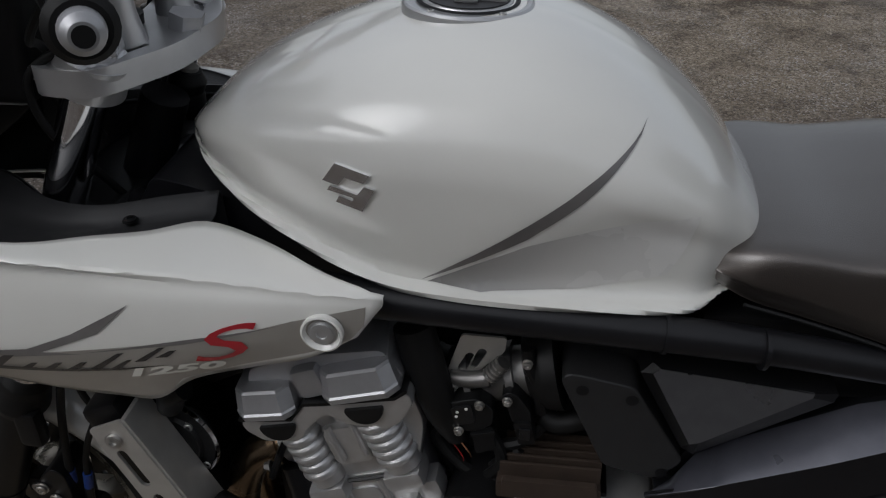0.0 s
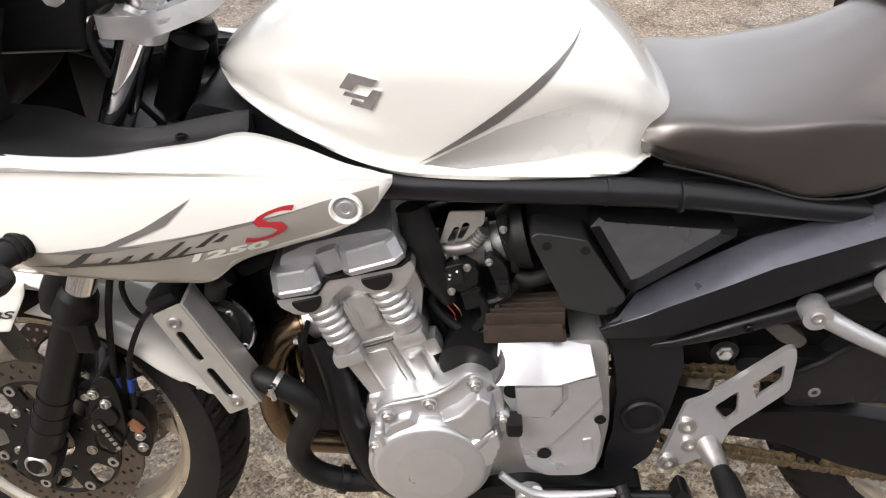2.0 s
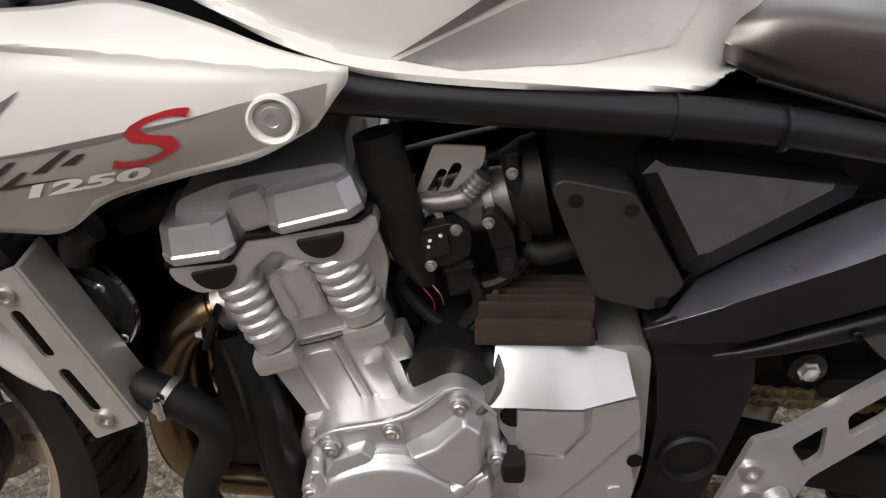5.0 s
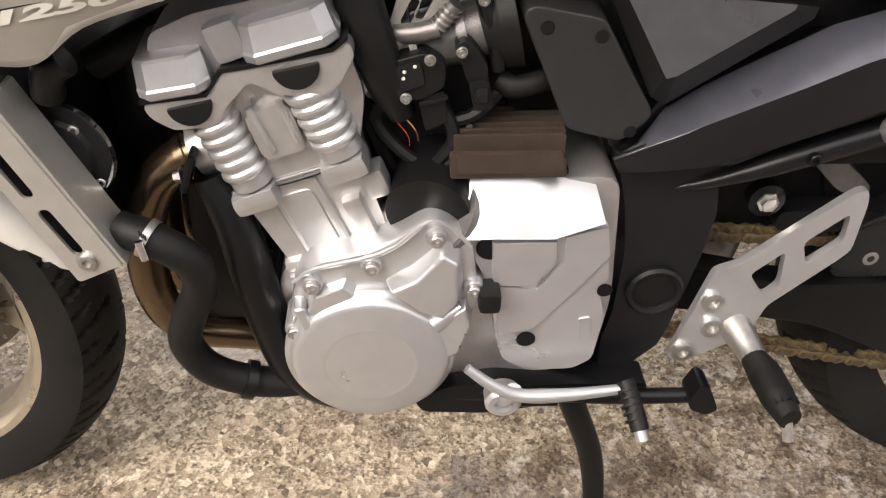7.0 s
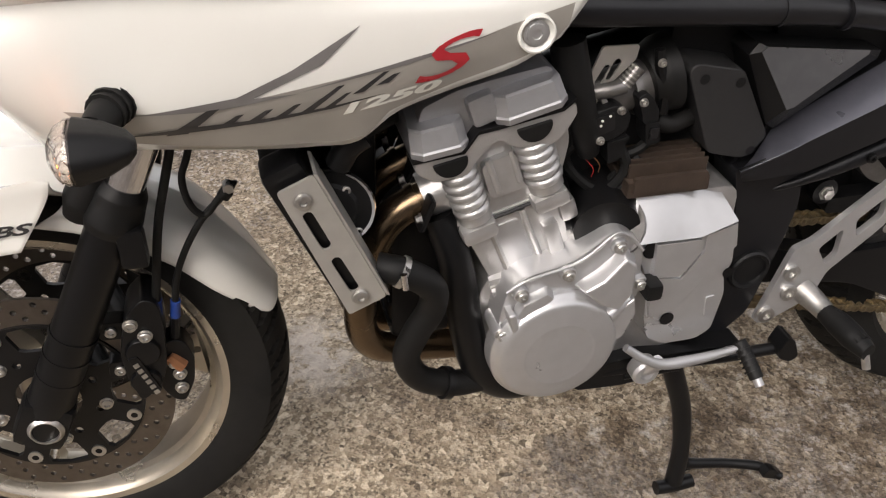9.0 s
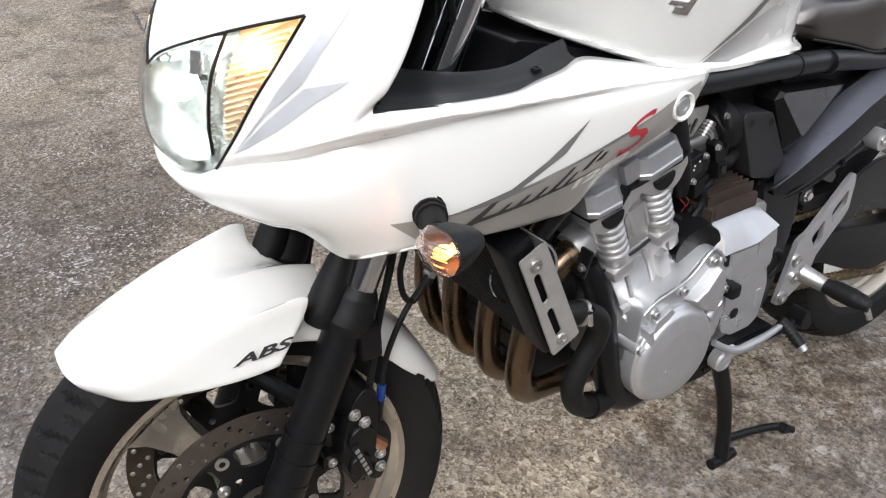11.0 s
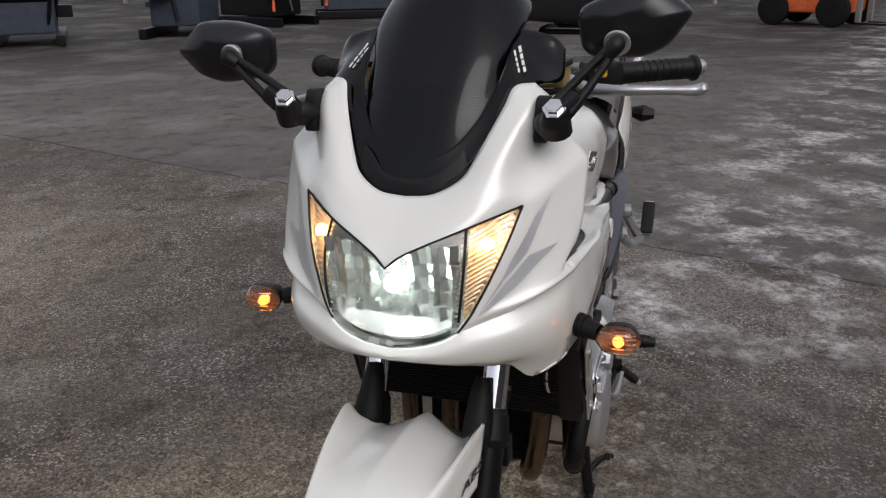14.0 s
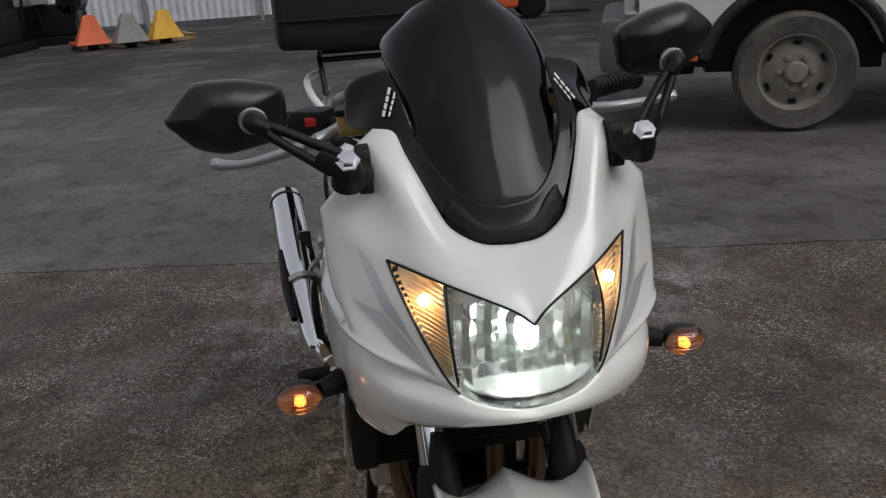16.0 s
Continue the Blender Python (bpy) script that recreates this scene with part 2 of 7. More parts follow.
# ---- mesh helpers ----
def curve(pts, n):
    """n points on a smooth curve through pts, evenly spaced along it."""
    p = np.array(pts, float)
    if len(p) == 2:
        return p[0] + (p[1] - p[0]) * np.linspace(0, 1, n)[:, None]
    q = np.vstack([2 * p[0] - p[1], p, 2 * p[-1] - p[-2]])
    out = []
    for i in range(len(p) - 1):
        a, b, c, d = q[i:i + 4]
        for t in np.linspace(0, 1, 12, endpoint=False):
            out.append(0.5 * (2 * b + (c - a) * t + (2 * a - 5 * b + 4 * c - d) * t * t + (3 * b - a - 3 * c + d) * t ** 3))
    out = np.array(out + [p[-1]])
    s = np.concatenate([[0], np.cumsum(np.linalg.norm(np.diff(out, axis=0), axis=1))])
    u = np.linspace(0, s[-1], n)
    return np.stack([np.interp(u, s, out[:, k]) for k in range(out.shape[1])], 1)


def skin(rows, closed=False, caps=False):
    """A bmesh over a grid of points (rows of equal length)."""
    bm = bmesh.new()
    vs = [[bm.verts.new(p) for p in r] for r in rows]
    n = len(vs[0])
    for a, b in zip(vs, vs[1:]):
        for i in range(n if closed else n - 1):
            j = (i + 1) % n
            bm.faces.new((a[i], a[j], b[j], b[i]))
    if caps:
        bm.faces.new(vs[0][::-1])
        bm.faces.new(vs[-1])
    bmesh.ops.recalc_face_normals(bm, faces=bm.faces)
    return bm


def loft(curves, nu=24, nv=14):
    """A smooth sheet through several curves."""
    c = np.array([curve(k, nu) for k in curves])
    rows = np.array([curve(c[:, i], nv) for i in range(nu)])
    return skin(rows.transpose(1, 0, 2))


def glide(pts, k):
    """A smooth curve through pts with k steps from each point to the next."""
    p = np.array(pts, float)
    q = np.concatenate([[2 * p[0] - p[1]], p, [2 * p[-1] - p[-2]]])
    out = []
    for i in range(len(p) - 1):
        a, b, c, d = q[i:i + 4]
        for t in np.linspace(0, 1, k, endpoint=False):
            out.append(0.5 * (2 * b + (c - a) * t + (2 * a - 5 * b + 4 * c - d) * t * t + (3 * b - a - 3 * c + d) * t ** 3))
    return np.array(out + [p[-1]])


def panel(rows, ku=4, kv=4):
    """A smooth sheet through rows of equally many points, point by point."""
    g = np.array([glide(r, ku) for r in rows])
    return skin(glide(g, kv))


def flip(pts):
    return [(x, -y, z) for x, y, z in pts]


def both(bm):
    """Adds the mirror image across the bike's middle plane and joins the seam."""
    other = bm.copy()
    bmesh.ops.scale(other, vec=(1, -1, 1), verts=other.verts)
    bmesh.ops.reverse_faces(other, faces=other.faces)
    add(bm, other)
    bmesh.ops.remove_doubles(bm, verts=bm.verts, dist=0.0006)
    return bm


def mirrored(bm):
    bmesh.ops.scale(bm, vec=(1, -1, 1), verts=bm.verts)
    bmesh.ops.reverse_faces(bm, faces=bm.faces)
    return bm


def add(bm, other, m=None):
    if m is not None:
        other.transform(m)
    me = bpy.data.meshes.new("tmp")
    other.to_mesh(me)
    other.free()
    bm.from_mesh(me)
    bpy.data.meshes.remove(me)
    return bm


def tube(pts, r, n=14, steps=None, caps=True):
    """A round bar along a smooth path; r is one radius or a list along the way."""
    p = curve(pts, steps or max(2, len(pts) * 7)) if len(pts) > 2 else np.array(pts, float)
    rad = np.interp(np.linspace(0, 1, len(p)), np.linspace(0, 1, len(r)), r) if isinstance(r, (list, tuple)) else [r] * len(p)
    if len(p) == 2 and isinstance(r, (list, tuple)):
        p = np.array([p[0] + (p[1] - p[0]) * k for k in np.linspace(0, 1, len(r))])
        rad = r
    rows, side = [], None
    for i, c in enumerate(p):
        d = Vector(p[min(i + 1, len(p) - 1)] - p[max(i - 1, 0)]).normalized()
        if side is None:
            side = d.orthogonal().normalized()
        side = (side - d * side.dot(d)).normalized()
        up = d.cross(side)
        rows.append([Vector(c) + (side * math.cos(a) + up * math.sin(a)) * rad[i] for a in np.linspace(0, 2 * math.pi, n, endpoint=False)])
    return skin(rows, True, caps)


def bevelled(bm, width, segments=2, angle=25):
    edges = [e for e in bm.edges if len(e.link_faces) == 2 and e.calc_face_angle(0) > radians(angle)]
    if edges and width:
        bmesh.ops.bevel(bm, geom=edges, offset=width, segments=segments, affect="EDGES", profile=0.6, clamp_overlap=True)
    return bm


def plate(outline, y0, y1, bevel=0.003, holes=(), inset=0.0, segments=2):
    """A solid from an outline in x and z, from y0 (outer) to y1; inset draws the outer face in, so that the edge slopes."""
    bm = bmesh.new()
    cx = sum(p[0] for p in outline) / len(outline)
    cz = sum(p[1] for p in outline) / len(outline)
    if holes:
        loops = [outline, *holes]
        edges = []
        for lp in loops:
            vs = [bm.verts.new((x, y0, z)) for x, z in lp]
            edges += [bm.edges.new((vs[i], vs[(i + 1) % len(vs)])) for i in range(len(vs))]
        bmesh.ops.triangle_fill(bm, use_beauty=True, use_dissolve=False, edges=edges)
        r = bmesh.ops.extrude_face_region(bm, geom=bm.faces[:])
        bmesh.ops.translate(bm, vec=(0, y1 - y0, 0), verts=[v for v in r["geom"] if isinstance(v, bmesh.types.BMVert)])
    else:
        def ring(y, k):
            out = []
            for i, (x, z) in enumerate(outline):
                d = math.hypot(x - cx, z - cz) or 1
                out.append(bm.verts.new((x - (x - cx) / d * k, y, z - (z - cz) / d * k)))
            return out
        a, b = ring(y0, inset), ring(y1, 0)
        n = len(a)
        for i in range(n):
            bm.faces.new((a[i], a[(i + 1) % n], b[(i + 1) % n], b[i]))
        bm.faces.new(a[::-1])
        bm.faces.new(b)
    bmesh.ops.recalc_face_normals(bm, faces=bm.faces)
    return bevelled(bm, bevel, segments)


def rounded(outline, r=0.01, n=4):
    """The same outline with its corners rounded."""
    out = []
    k = len(outline)
    for i in range(k):
        p, a, b = Vector(outline[i]), Vector(outline[i - 1]), Vector(outline[(i + 1) % k])
        ra = min(r, (a - p).length * 0.45)
        rb = min(r, (b - p).length * 0.45)
        s, e = p + (a - p).normalized() * ra, p + (b - p).normalized() * rb
        for t in np.linspace(0, 1, n):
            out.append(tuple((1 - t) ** 2 * s + 2 * t * (1 - t) * p + t * t * e))
    return out


def slot(x0, z0, x1, z1, r, n=6):
    """The outline of a long hole between two points."""
    a = math.atan2(z1 - z0, x1 - x0)
    return [(x1 + r * math.cos(a + t), z1 + r * math.sin(a + t)) for t in np.linspace(-math.pi / 2, math.pi / 2, n)] + \
           [(x0 + r * math.cos(a + t), z0 + r * math.sin(a + t)) for t in np.linspace(math.pi / 2, 3 * math.pi / 2, n)]


def lathe(profile, n=32, axis="y", at=(0, 0, 0), caps=True):
    """A turned body: profile is (radius, along) pairs; along runs along the axis from at."""
    rows = []
    for r, h in profile:
        ring = []
        for a in np.linspace(0, 2 * math.pi, n, endpoint=False):
            c, s = r * math.cos(a), r * math.sin(a)
            v = {"y": (c, h, s), "x": (h, c, s), "z": (c, s, h)}[axis]
            ring.append(Vector(v) + Vector(at))
        rows.append(ring)
    return skin(rows, True, caps)


def box(c, s, bevel=0.003, m=None, segments=2):
    bm = bmesh.new()
    bmesh.ops.create_cube(bm, size=1)
    bmesh.ops.scale(bm, vec=s, verts=bm.verts)
    bevelled(bm, bevel, segments)
    if m is not None:
        bm.transform(m)
    bmesh.ops.translate(bm, vec=c, verts=bm.verts)
    return bm


def along(a, b):
    """The matrix that lays the z axis along a to b, with its origin at a."""
    d = Vector(b) - Vector(a)
    return Matrix.Translation(a) @ d.to_track_quat("Z", "Y").to_matrix().to_4x4()


def part(name, bm, mat, parent=None, label="", m=None, thick=0.0, sharp=38, offset=-1.0):
    """Links a bmesh as one mesh object under a thing or a part."""
    if m is not None:
        bm.transform(m)
    me = bpy.data.meshes.new(name)
    bm.to_mesh(me)
    bm.free()
    me.materials.append(mat)
    me.shade_smooth()
    me.set_sharp_from_angle(angle=radians(sharp))
    ob = new(name, me)
    if parent is not None:
        ob.parent = parent
    if label:
        ob["label"] = label
    if sharp < 45:
        w = ob.modifiers.new("normals", "WEIGHTED_NORMAL")
        w.keep_sharp, w.weight = True, 80
    if thick:
        s = ob.modifiers.new("thickness", "SOLIDIFY")
        s.thickness, s.offset = thick, offset
    if len(me.polygons) < 4000:
        crisp = ob.modifiers.new("crisp_faces", "WEIGHTED_NORMAL")
        crisp.keep_sharp = True
    return ob


def share(ob, m, parent):
    """A further piece on the same mesh."""
    o = bpy.data.objects.new(ob.name, ob.data)
    scene.collection.objects.link(o)
    o.parent = parent
    o.matrix_basis = m
    return o


def thing(name, label, category, group="", at=(0, 0, 0)):
    ob = new(name)
    ob.location = at
    return tagged(ob, label, category, group)


def bolt(at, direction=(0, -1, 0), r=0.008, h=0.006, parent=None, mat=None, socket=True, name="bolt"):
    """A cap screw with a washer and a hexagon socket."""
    bm = lathe([(r * 1.25, 0), (r * 1.25, h * 0.2), (r, h * 0.22), (r, h * 0.85), (r * 0.86, h), (r * 0.5, h), (r * 0.46, h * 0.45)] if socket else
               [(r * 1.3, 0), (r * 1.3, h * 0.3), (r * 0.95, h * 0.32), (r * 0.9, h), (r * 0.3, h * 1.05)], 12 if socket else 6, "z")
    return part(name, bm, mat or STEEL, parent, "", along(at, Vector(at) + Vector(direction)))

# ---- ground ----
def ground_material():
    """Old asphalt: tan and grey chippings, dark moist fields, pale scuffs and salt stains, painted light round the
    bike.
    """
    m = bpy.data.materials.new("worn_asphalt")
    m.use_nodes = True
    n, l = m.node_tree.nodes, m.node_tree.links
    b = n["Principled BSDF"]
    co = n.new("ShaderNodeTexCoord")

    def noise_tex(scale, detail=6, rough=0.6):
        t = n.new("ShaderNodeTexNoise")
        t.inputs["Scale"].default_value, t.inputs["Detail"].default_value, t.inputs["Roughness"].default_value = scale, detail, rough
        l.new(co.outputs["Object"], t.inputs["Vector"])
        return t.outputs["Fac"]

    def ramp(fac, stops):
        r = n.new("ShaderNodeValToRGB")
        while len(r.color_ramp.elements) < len(stops):
            r.color_ramp.elements.new(0.5)
        for e, (p, c) in zip(r.color_ramp.elements, stops):
            e.position, e.color = p, (*c, 1)
        l.new(fac, r.inputs["Fac"])
        return r.outputs["Color"]

    def mix(fac, a, c, blend="MIX"):
        k = n.new("ShaderNodeMix")
        k.data_type, k.blend_type = "RGBA", blend
        if isinstance(fac, float):
            k.inputs["Factor"].default_value = fac
        else:
            l.new(fac, k.inputs["Factor"])
        l.new(a, k.inputs["A"])
        if isinstance(c, tuple):
            k.inputs["B"].default_value = (*c, 1)
        else:
            l.new(c, k.inputs["B"])
        return k.outputs["Result"]

    stones = n.new("ShaderNodeTexVoronoi")
    stones.inputs["Scale"].default_value = 95
    l.new(co.outputs["Object"], stones.inputs["Vector"])
    small = n.new("ShaderNodeTexVoronoi")
    small.inputs["Scale"].default_value = 230
    l.new(co.outputs["Object"], small.inputs["Vector"])
    # each stone its own tone, between dark binder
    chip = ramp(stones.outputs["Color"], [(0.08, (0.085, 0.066, 0.046)), (0.32, (0.28, 0.222, 0.152)), (0.6, (0.46, 0.37, 0.265)), (0.82, (0.78, 0.68, 0.52))])
    sand = ramp(small.outputs["Color"], [(0.10, (0.07, 0.055, 0.038)), (0.42, (0.28, 0.222, 0.155)), (0.8, (0.60, 0.51, 0.375))])
    pick = ramp(noise_tex(38, 5, 0.6), [(0.42, (0.15, 0.15, 0.15)), (0.58, (0.9, 0.9, 0.9))])
    col = mix(pick, chip, sand)
    binder = ramp(noise_tex(150, 6, 0.8), [(0.36, (0.75, 0.75, 0.75)), (0.46, (0, 0, 0))])
    col = mix(binder, col, (0.075, 0.06, 0.045))
    # paler round the bike and darker beyond: brightness put into the ground colour
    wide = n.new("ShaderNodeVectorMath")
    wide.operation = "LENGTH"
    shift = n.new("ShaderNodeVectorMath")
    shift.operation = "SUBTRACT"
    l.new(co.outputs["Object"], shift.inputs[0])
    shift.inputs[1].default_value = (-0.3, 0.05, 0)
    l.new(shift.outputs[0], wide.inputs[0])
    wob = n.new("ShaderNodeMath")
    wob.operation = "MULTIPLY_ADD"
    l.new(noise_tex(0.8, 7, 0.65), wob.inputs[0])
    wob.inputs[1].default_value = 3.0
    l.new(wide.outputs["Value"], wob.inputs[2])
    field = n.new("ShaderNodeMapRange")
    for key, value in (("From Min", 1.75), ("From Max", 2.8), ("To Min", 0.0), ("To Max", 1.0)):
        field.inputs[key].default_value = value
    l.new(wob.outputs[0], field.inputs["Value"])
    
    def times(a, c):
        k = n.new("ShaderNodeMath")
        k.operation = "MULTIPLY"
        l.new(a, k.inputs[0])
        l.new(c, k.inputs[1])
        return k.outputs[0]

    def near(x, y, full, gone):
        """1 round a place on the ground, falling to 0."""
        d = n.new("ShaderNodeVectorMath")
        d.operation = "DISTANCE"
        l.new(co.outputs["Object"], d.inputs[0])
        d.inputs[1].default_value = (x, y, 0)
        r = n.new("ShaderNodeMapRange")
        r.interpolation_type = "SMOOTHSTEP"
        for key, value in (("From Min", full), ("From Max", gone), ("To Min", 1.0), ("To Max", 0.0)):
            r.inputs[key].default_value = value
        l.new(d.outputs["Value"], r.inputs["Value"])
        return r.outputs["Result"]

    # the painted darkening eases off further back in the yard
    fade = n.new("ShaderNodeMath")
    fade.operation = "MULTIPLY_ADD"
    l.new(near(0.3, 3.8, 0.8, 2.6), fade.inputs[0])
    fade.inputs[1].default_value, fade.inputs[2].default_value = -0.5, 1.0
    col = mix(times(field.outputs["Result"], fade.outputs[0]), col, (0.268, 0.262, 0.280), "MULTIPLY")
    # single pale stones in the dark surface
    grains = n.new("ShaderNodeTexVoronoi")
    grains.inputs["Scale"].default_value = 150
    l.new(co.outputs["Object"], grains.inputs["Vector"])
    lone = ramp(grains.outputs["Color"], [(0.70, (0, 0, 0)), (0.82, (0.85, 0.85, 0.85))])
    patchy = ramp(noise_tex(2.6, 8, 0.7), [(0.42, (0.15, 0.15, 0.15)), (0.60, (1, 1, 1))])
    col = mix(times(times(lone, patchy), field.outputs["Result"]), col, (0.50, 0.475, 0.46))
    # oily scraped stains in the middle of the yard, mossy stains and lime by the stand
    oil = times(near(0.9, 4.3, 0.5, 1.6), ramp(noise_tex(3.4, 9, 0.7), [(0.47, (0, 0, 0)), (0.56, (0.85, 0.85, 0.85))]))
    col = mix(oil, col, (0.30, 0.27, 0.25), "MULTIPLY")
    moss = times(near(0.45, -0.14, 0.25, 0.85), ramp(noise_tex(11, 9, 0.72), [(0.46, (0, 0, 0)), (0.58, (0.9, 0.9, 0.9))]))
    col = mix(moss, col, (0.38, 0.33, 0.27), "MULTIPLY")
    lime = times(near(0.42, -0.10, 0.2, 0.7), ramp(noise_tex(15, 10, 0.75), [(0.55, (0, 0, 0)), (0.66, (0.85, 0.85, 0.85))]))
    col = mix(lime, col, (0.58, 0.55, 0.50))
    col = mix(times(near(-0.36, 0.28, 0.02, 0.17), ramp(noise_tex(24, 8, 0.7), [(0.42, (0, 0, 0)), (0.54, (0.9, 0.9, 0.9))])), col, (0.66, 0.60, 0.53))
    # paler old concrete behind a straight joint, seen behind the bike
    sep = n.new("ShaderNodeSeparateXYZ")
    l.new(co.outputs["Object"], sep.inputs[0])
    slant = n.new("ShaderNodeMath")
    slant.operation = "MULTIPLY_ADD"
    l.new(sep.outputs["Y"], slant.inputs[0])
    slant.inputs[1].default_value = -0.27
    l.new(sep.outputs["X"], slant.inputs[2])
    wave = n.new("ShaderNodeMath")
    wave.operation = "MULTIPLY_ADD"
    l.new(noise_tex(3.0, 8, 0.7), wave.inputs[0])
    wave.inputs[1].default_value = 0.12
    l.new(slant.outputs[0], wave.inputs[2])
    step = n.new("ShaderNodeMapRange")
    for key, value in (("From Min", 2.36), ("From Max", 2.39), ("To Min", 0.0), ("To Max", 0.86)):
        step.inputs[key].default_value = value
    l.new(wave.outputs[0], step.inputs["Value"])
    smooth = ramp(noise_tex(14, 12, 0.8), [(0.30, (0.082, 0.075, 0.070)), (0.70, (0.170, 0.155, 0.144))])
    col = mix(step.outputs["Result"], col, smooth)
    # darker ground along the far edge of the yard, with a ragged border
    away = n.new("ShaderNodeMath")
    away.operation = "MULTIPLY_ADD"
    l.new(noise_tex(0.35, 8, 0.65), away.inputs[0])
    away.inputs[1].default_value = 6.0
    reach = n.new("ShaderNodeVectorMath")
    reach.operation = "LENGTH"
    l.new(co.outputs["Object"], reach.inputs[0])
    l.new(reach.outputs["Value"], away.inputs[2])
    dark_mask = n.new("ShaderNodeMapRange")
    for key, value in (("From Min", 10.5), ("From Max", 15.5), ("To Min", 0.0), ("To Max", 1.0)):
        dark_mask.inputs[key].default_value = value
    l.new(away.outputs[0], dark_mask.inputs["Value"])
    col = mix(dark_mask.outputs["Result"], col, (0.36, 0.34, 0.345), "MULTIPLY")
    crack = n.new("ShaderNodeMath")
    crack.operation = "COMPARE"
    l.new(wave.outputs[0], crack.inputs[0])
    crack.inputs[1].default_value, crack.inputs[2].default_value = 2.37, 0.011
    col = mix(crack.outputs[0], col, (0.03, 0.027, 0.025))
    dark_mask = ramp(noise_tex(0.55, 6, 0.6), [(0.47, (0, 0, 0)), (0.64, (0.62, 0.62, 0.62))])
    col = mix(dark_mask, col, (0.55, 0.52, 0.50), "MULTIPLY")
    blot = ramp(noise_tex(4.5, 10, 0.75), [(0.50, (0, 0, 0)), (0.64, (0.76, 0.76, 0.76))])
    col = mix(blot, col, (0.34, 0.30, 0.27), "MULTIPLY")
    pale = ramp(noise_tex(0.8, 12, 0.70), [(0.50, (0, 0, 0)), (0.64, (0.5, 0.5, 0.5))])
    gate = ramp(noise_tex(48, 10, 0.85), [(0.44, (0.0, 0.0, 0.0)), (0.58, (1, 1, 1))])
    fac = n.new("ShaderNodeMath")
    fac.operation = "MULTIPLY"
    l.new(pale, fac.inputs[0])
    l.new(gate, fac.inputs[1])
    col = mix(fac.outputs[0], col, (0.40, 0.375, 0.35))
    # white salt trail that runs back from beside the bike
    trail = n.new("ShaderNodeMath")
    trail.operation = "MULTIPLY_ADD"
    l.new(sep.outputs["X"], trail.inputs[0])
    trail.inputs[1].default_value = 0.22
    l.new(sep.outputs["Y"], trail.inputs[2])
    off = n.new("ShaderNodeMath")
    off.operation = "ADD"
    l.new(trail.outputs[0], off.inputs[0])
    off.inputs[1].default_value = 0.12
    away = n.new("ShaderNodeMath")
    away.operation = "ABSOLUTE"
    l.new(off.outputs[0], away.inputs[0])
    band = n.new("ShaderNodeMapRange")
    for key, value in (("From Min", 1.25), ("From Max", 0.35), ("To Min", 0.0), ("To Max", 1.0)):
        band.inputs[key].default_value = value
    l.new(away.outputs[0], band.inputs["Value"])
    start = n.new("ShaderNodeMapRange")
    for key, value in (("From Min", 0.75), ("From Max", 1.5), ("To Min", 0.0), ("To Max", 1.0)):
        start.inputs[key].default_value = value
    l.new(sep.outputs["X"], start.inputs["Value"])
    cloud = ramp(noise_tex(2.1, 12, 0.72), [(0.49, (0, 0, 0)), (0.63, (1, 1, 1))])
    grit = ramp(noise_tex(19, 12, 0.8), [(0.40, (0.05, 0.05, 0.05)), (0.56, (1, 1, 1))])
    salt = band.outputs["Result"]
    for other in (start.outputs["Result"], cloud, grit):
        k = n.new("ShaderNodeMath")
        k.operation = "MULTIPLY"
        l.new(salt, k.inputs[0])
        l.new(other, k.inputs[1])
        salt = k.outputs[0]
    col = mix(salt, col, (0.66, 0.64, 0.62))
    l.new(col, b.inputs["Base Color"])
    rough = ramp(noise_tex(0.55, 6, 0.6), [(0.44, (0.88, 0.88, 0.88)), (0.66, (0.48, 0.48, 0.48))])
    l.new(rough, b.inputs["Roughness"])
    bp = n.new("ShaderNodeBump")
    b.inputs["Specular IOR Level"].default_value = 0.3
    bp.inputs["Strength"].default_value, bp.inputs["Distance"].default_value = 0.7, 0.006
    h = n.new("ShaderNodeMath")
    h.operation = "ADD"
    l.new(stones.outputs["Distance"], h.inputs[0])
    l.new(noise_tex(220, 5), h.inputs[1])
    l.new(h.outputs[0], bp.inputs["Height"])
    l.new(bp.outputs["Normal"], b.inputs["Normal"])
    return m


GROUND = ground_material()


def build_ground():
    size, n = 160, 200
    bm = bmesh.new()
    vs = {}
    for i in range(n + 1):
        for j in range(n + 1):
            u, v = (i / n * 2 - 1), (j / n * 2 - 1)
            x, y = size * u * abs(u) ** 1.5, size * v * abs(v) ** 1.5
            far = min(1, max(0, (math.hypot(x, y) - 2) / 4))
            d = min(1, max(0, (math.hypot(x + .715, y) - .25) / .65))
            swell = .029 * (1 - d * d * (3 - 2 * d))
            vs[i, j] = bm.verts.new((x, y, swell + 0.012 * far * noise.noise((x * 0.4, y * 0.4, 0))))
    for i in range(n):
        for j in range(n):
            bm.faces.new((vs[i, j], vs[i + 1, j], vs[i + 1, j + 1], vs[i, j + 1]))
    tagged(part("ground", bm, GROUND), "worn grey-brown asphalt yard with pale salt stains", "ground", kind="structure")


build_ground()

# ---- motorcycle ----
bike = thing("motorcycle", "white sport-touring motorcycle on its centre stand with lamps lit", "motorcycle")

AXLE_F = Vector((-0.738, 0, 0.303))
AXLE_R = Vector((0.742, 0, 0.345))
RAKE = Vector((0.427, 0, 0.904))
_h = Vector((-0.691, 0, 0.32))
STEER = Matrix.Translation(_h) @ Matrix.Rotation(radians(-3.5), 4, RAKE) @ Matrix.Translation(-_h)


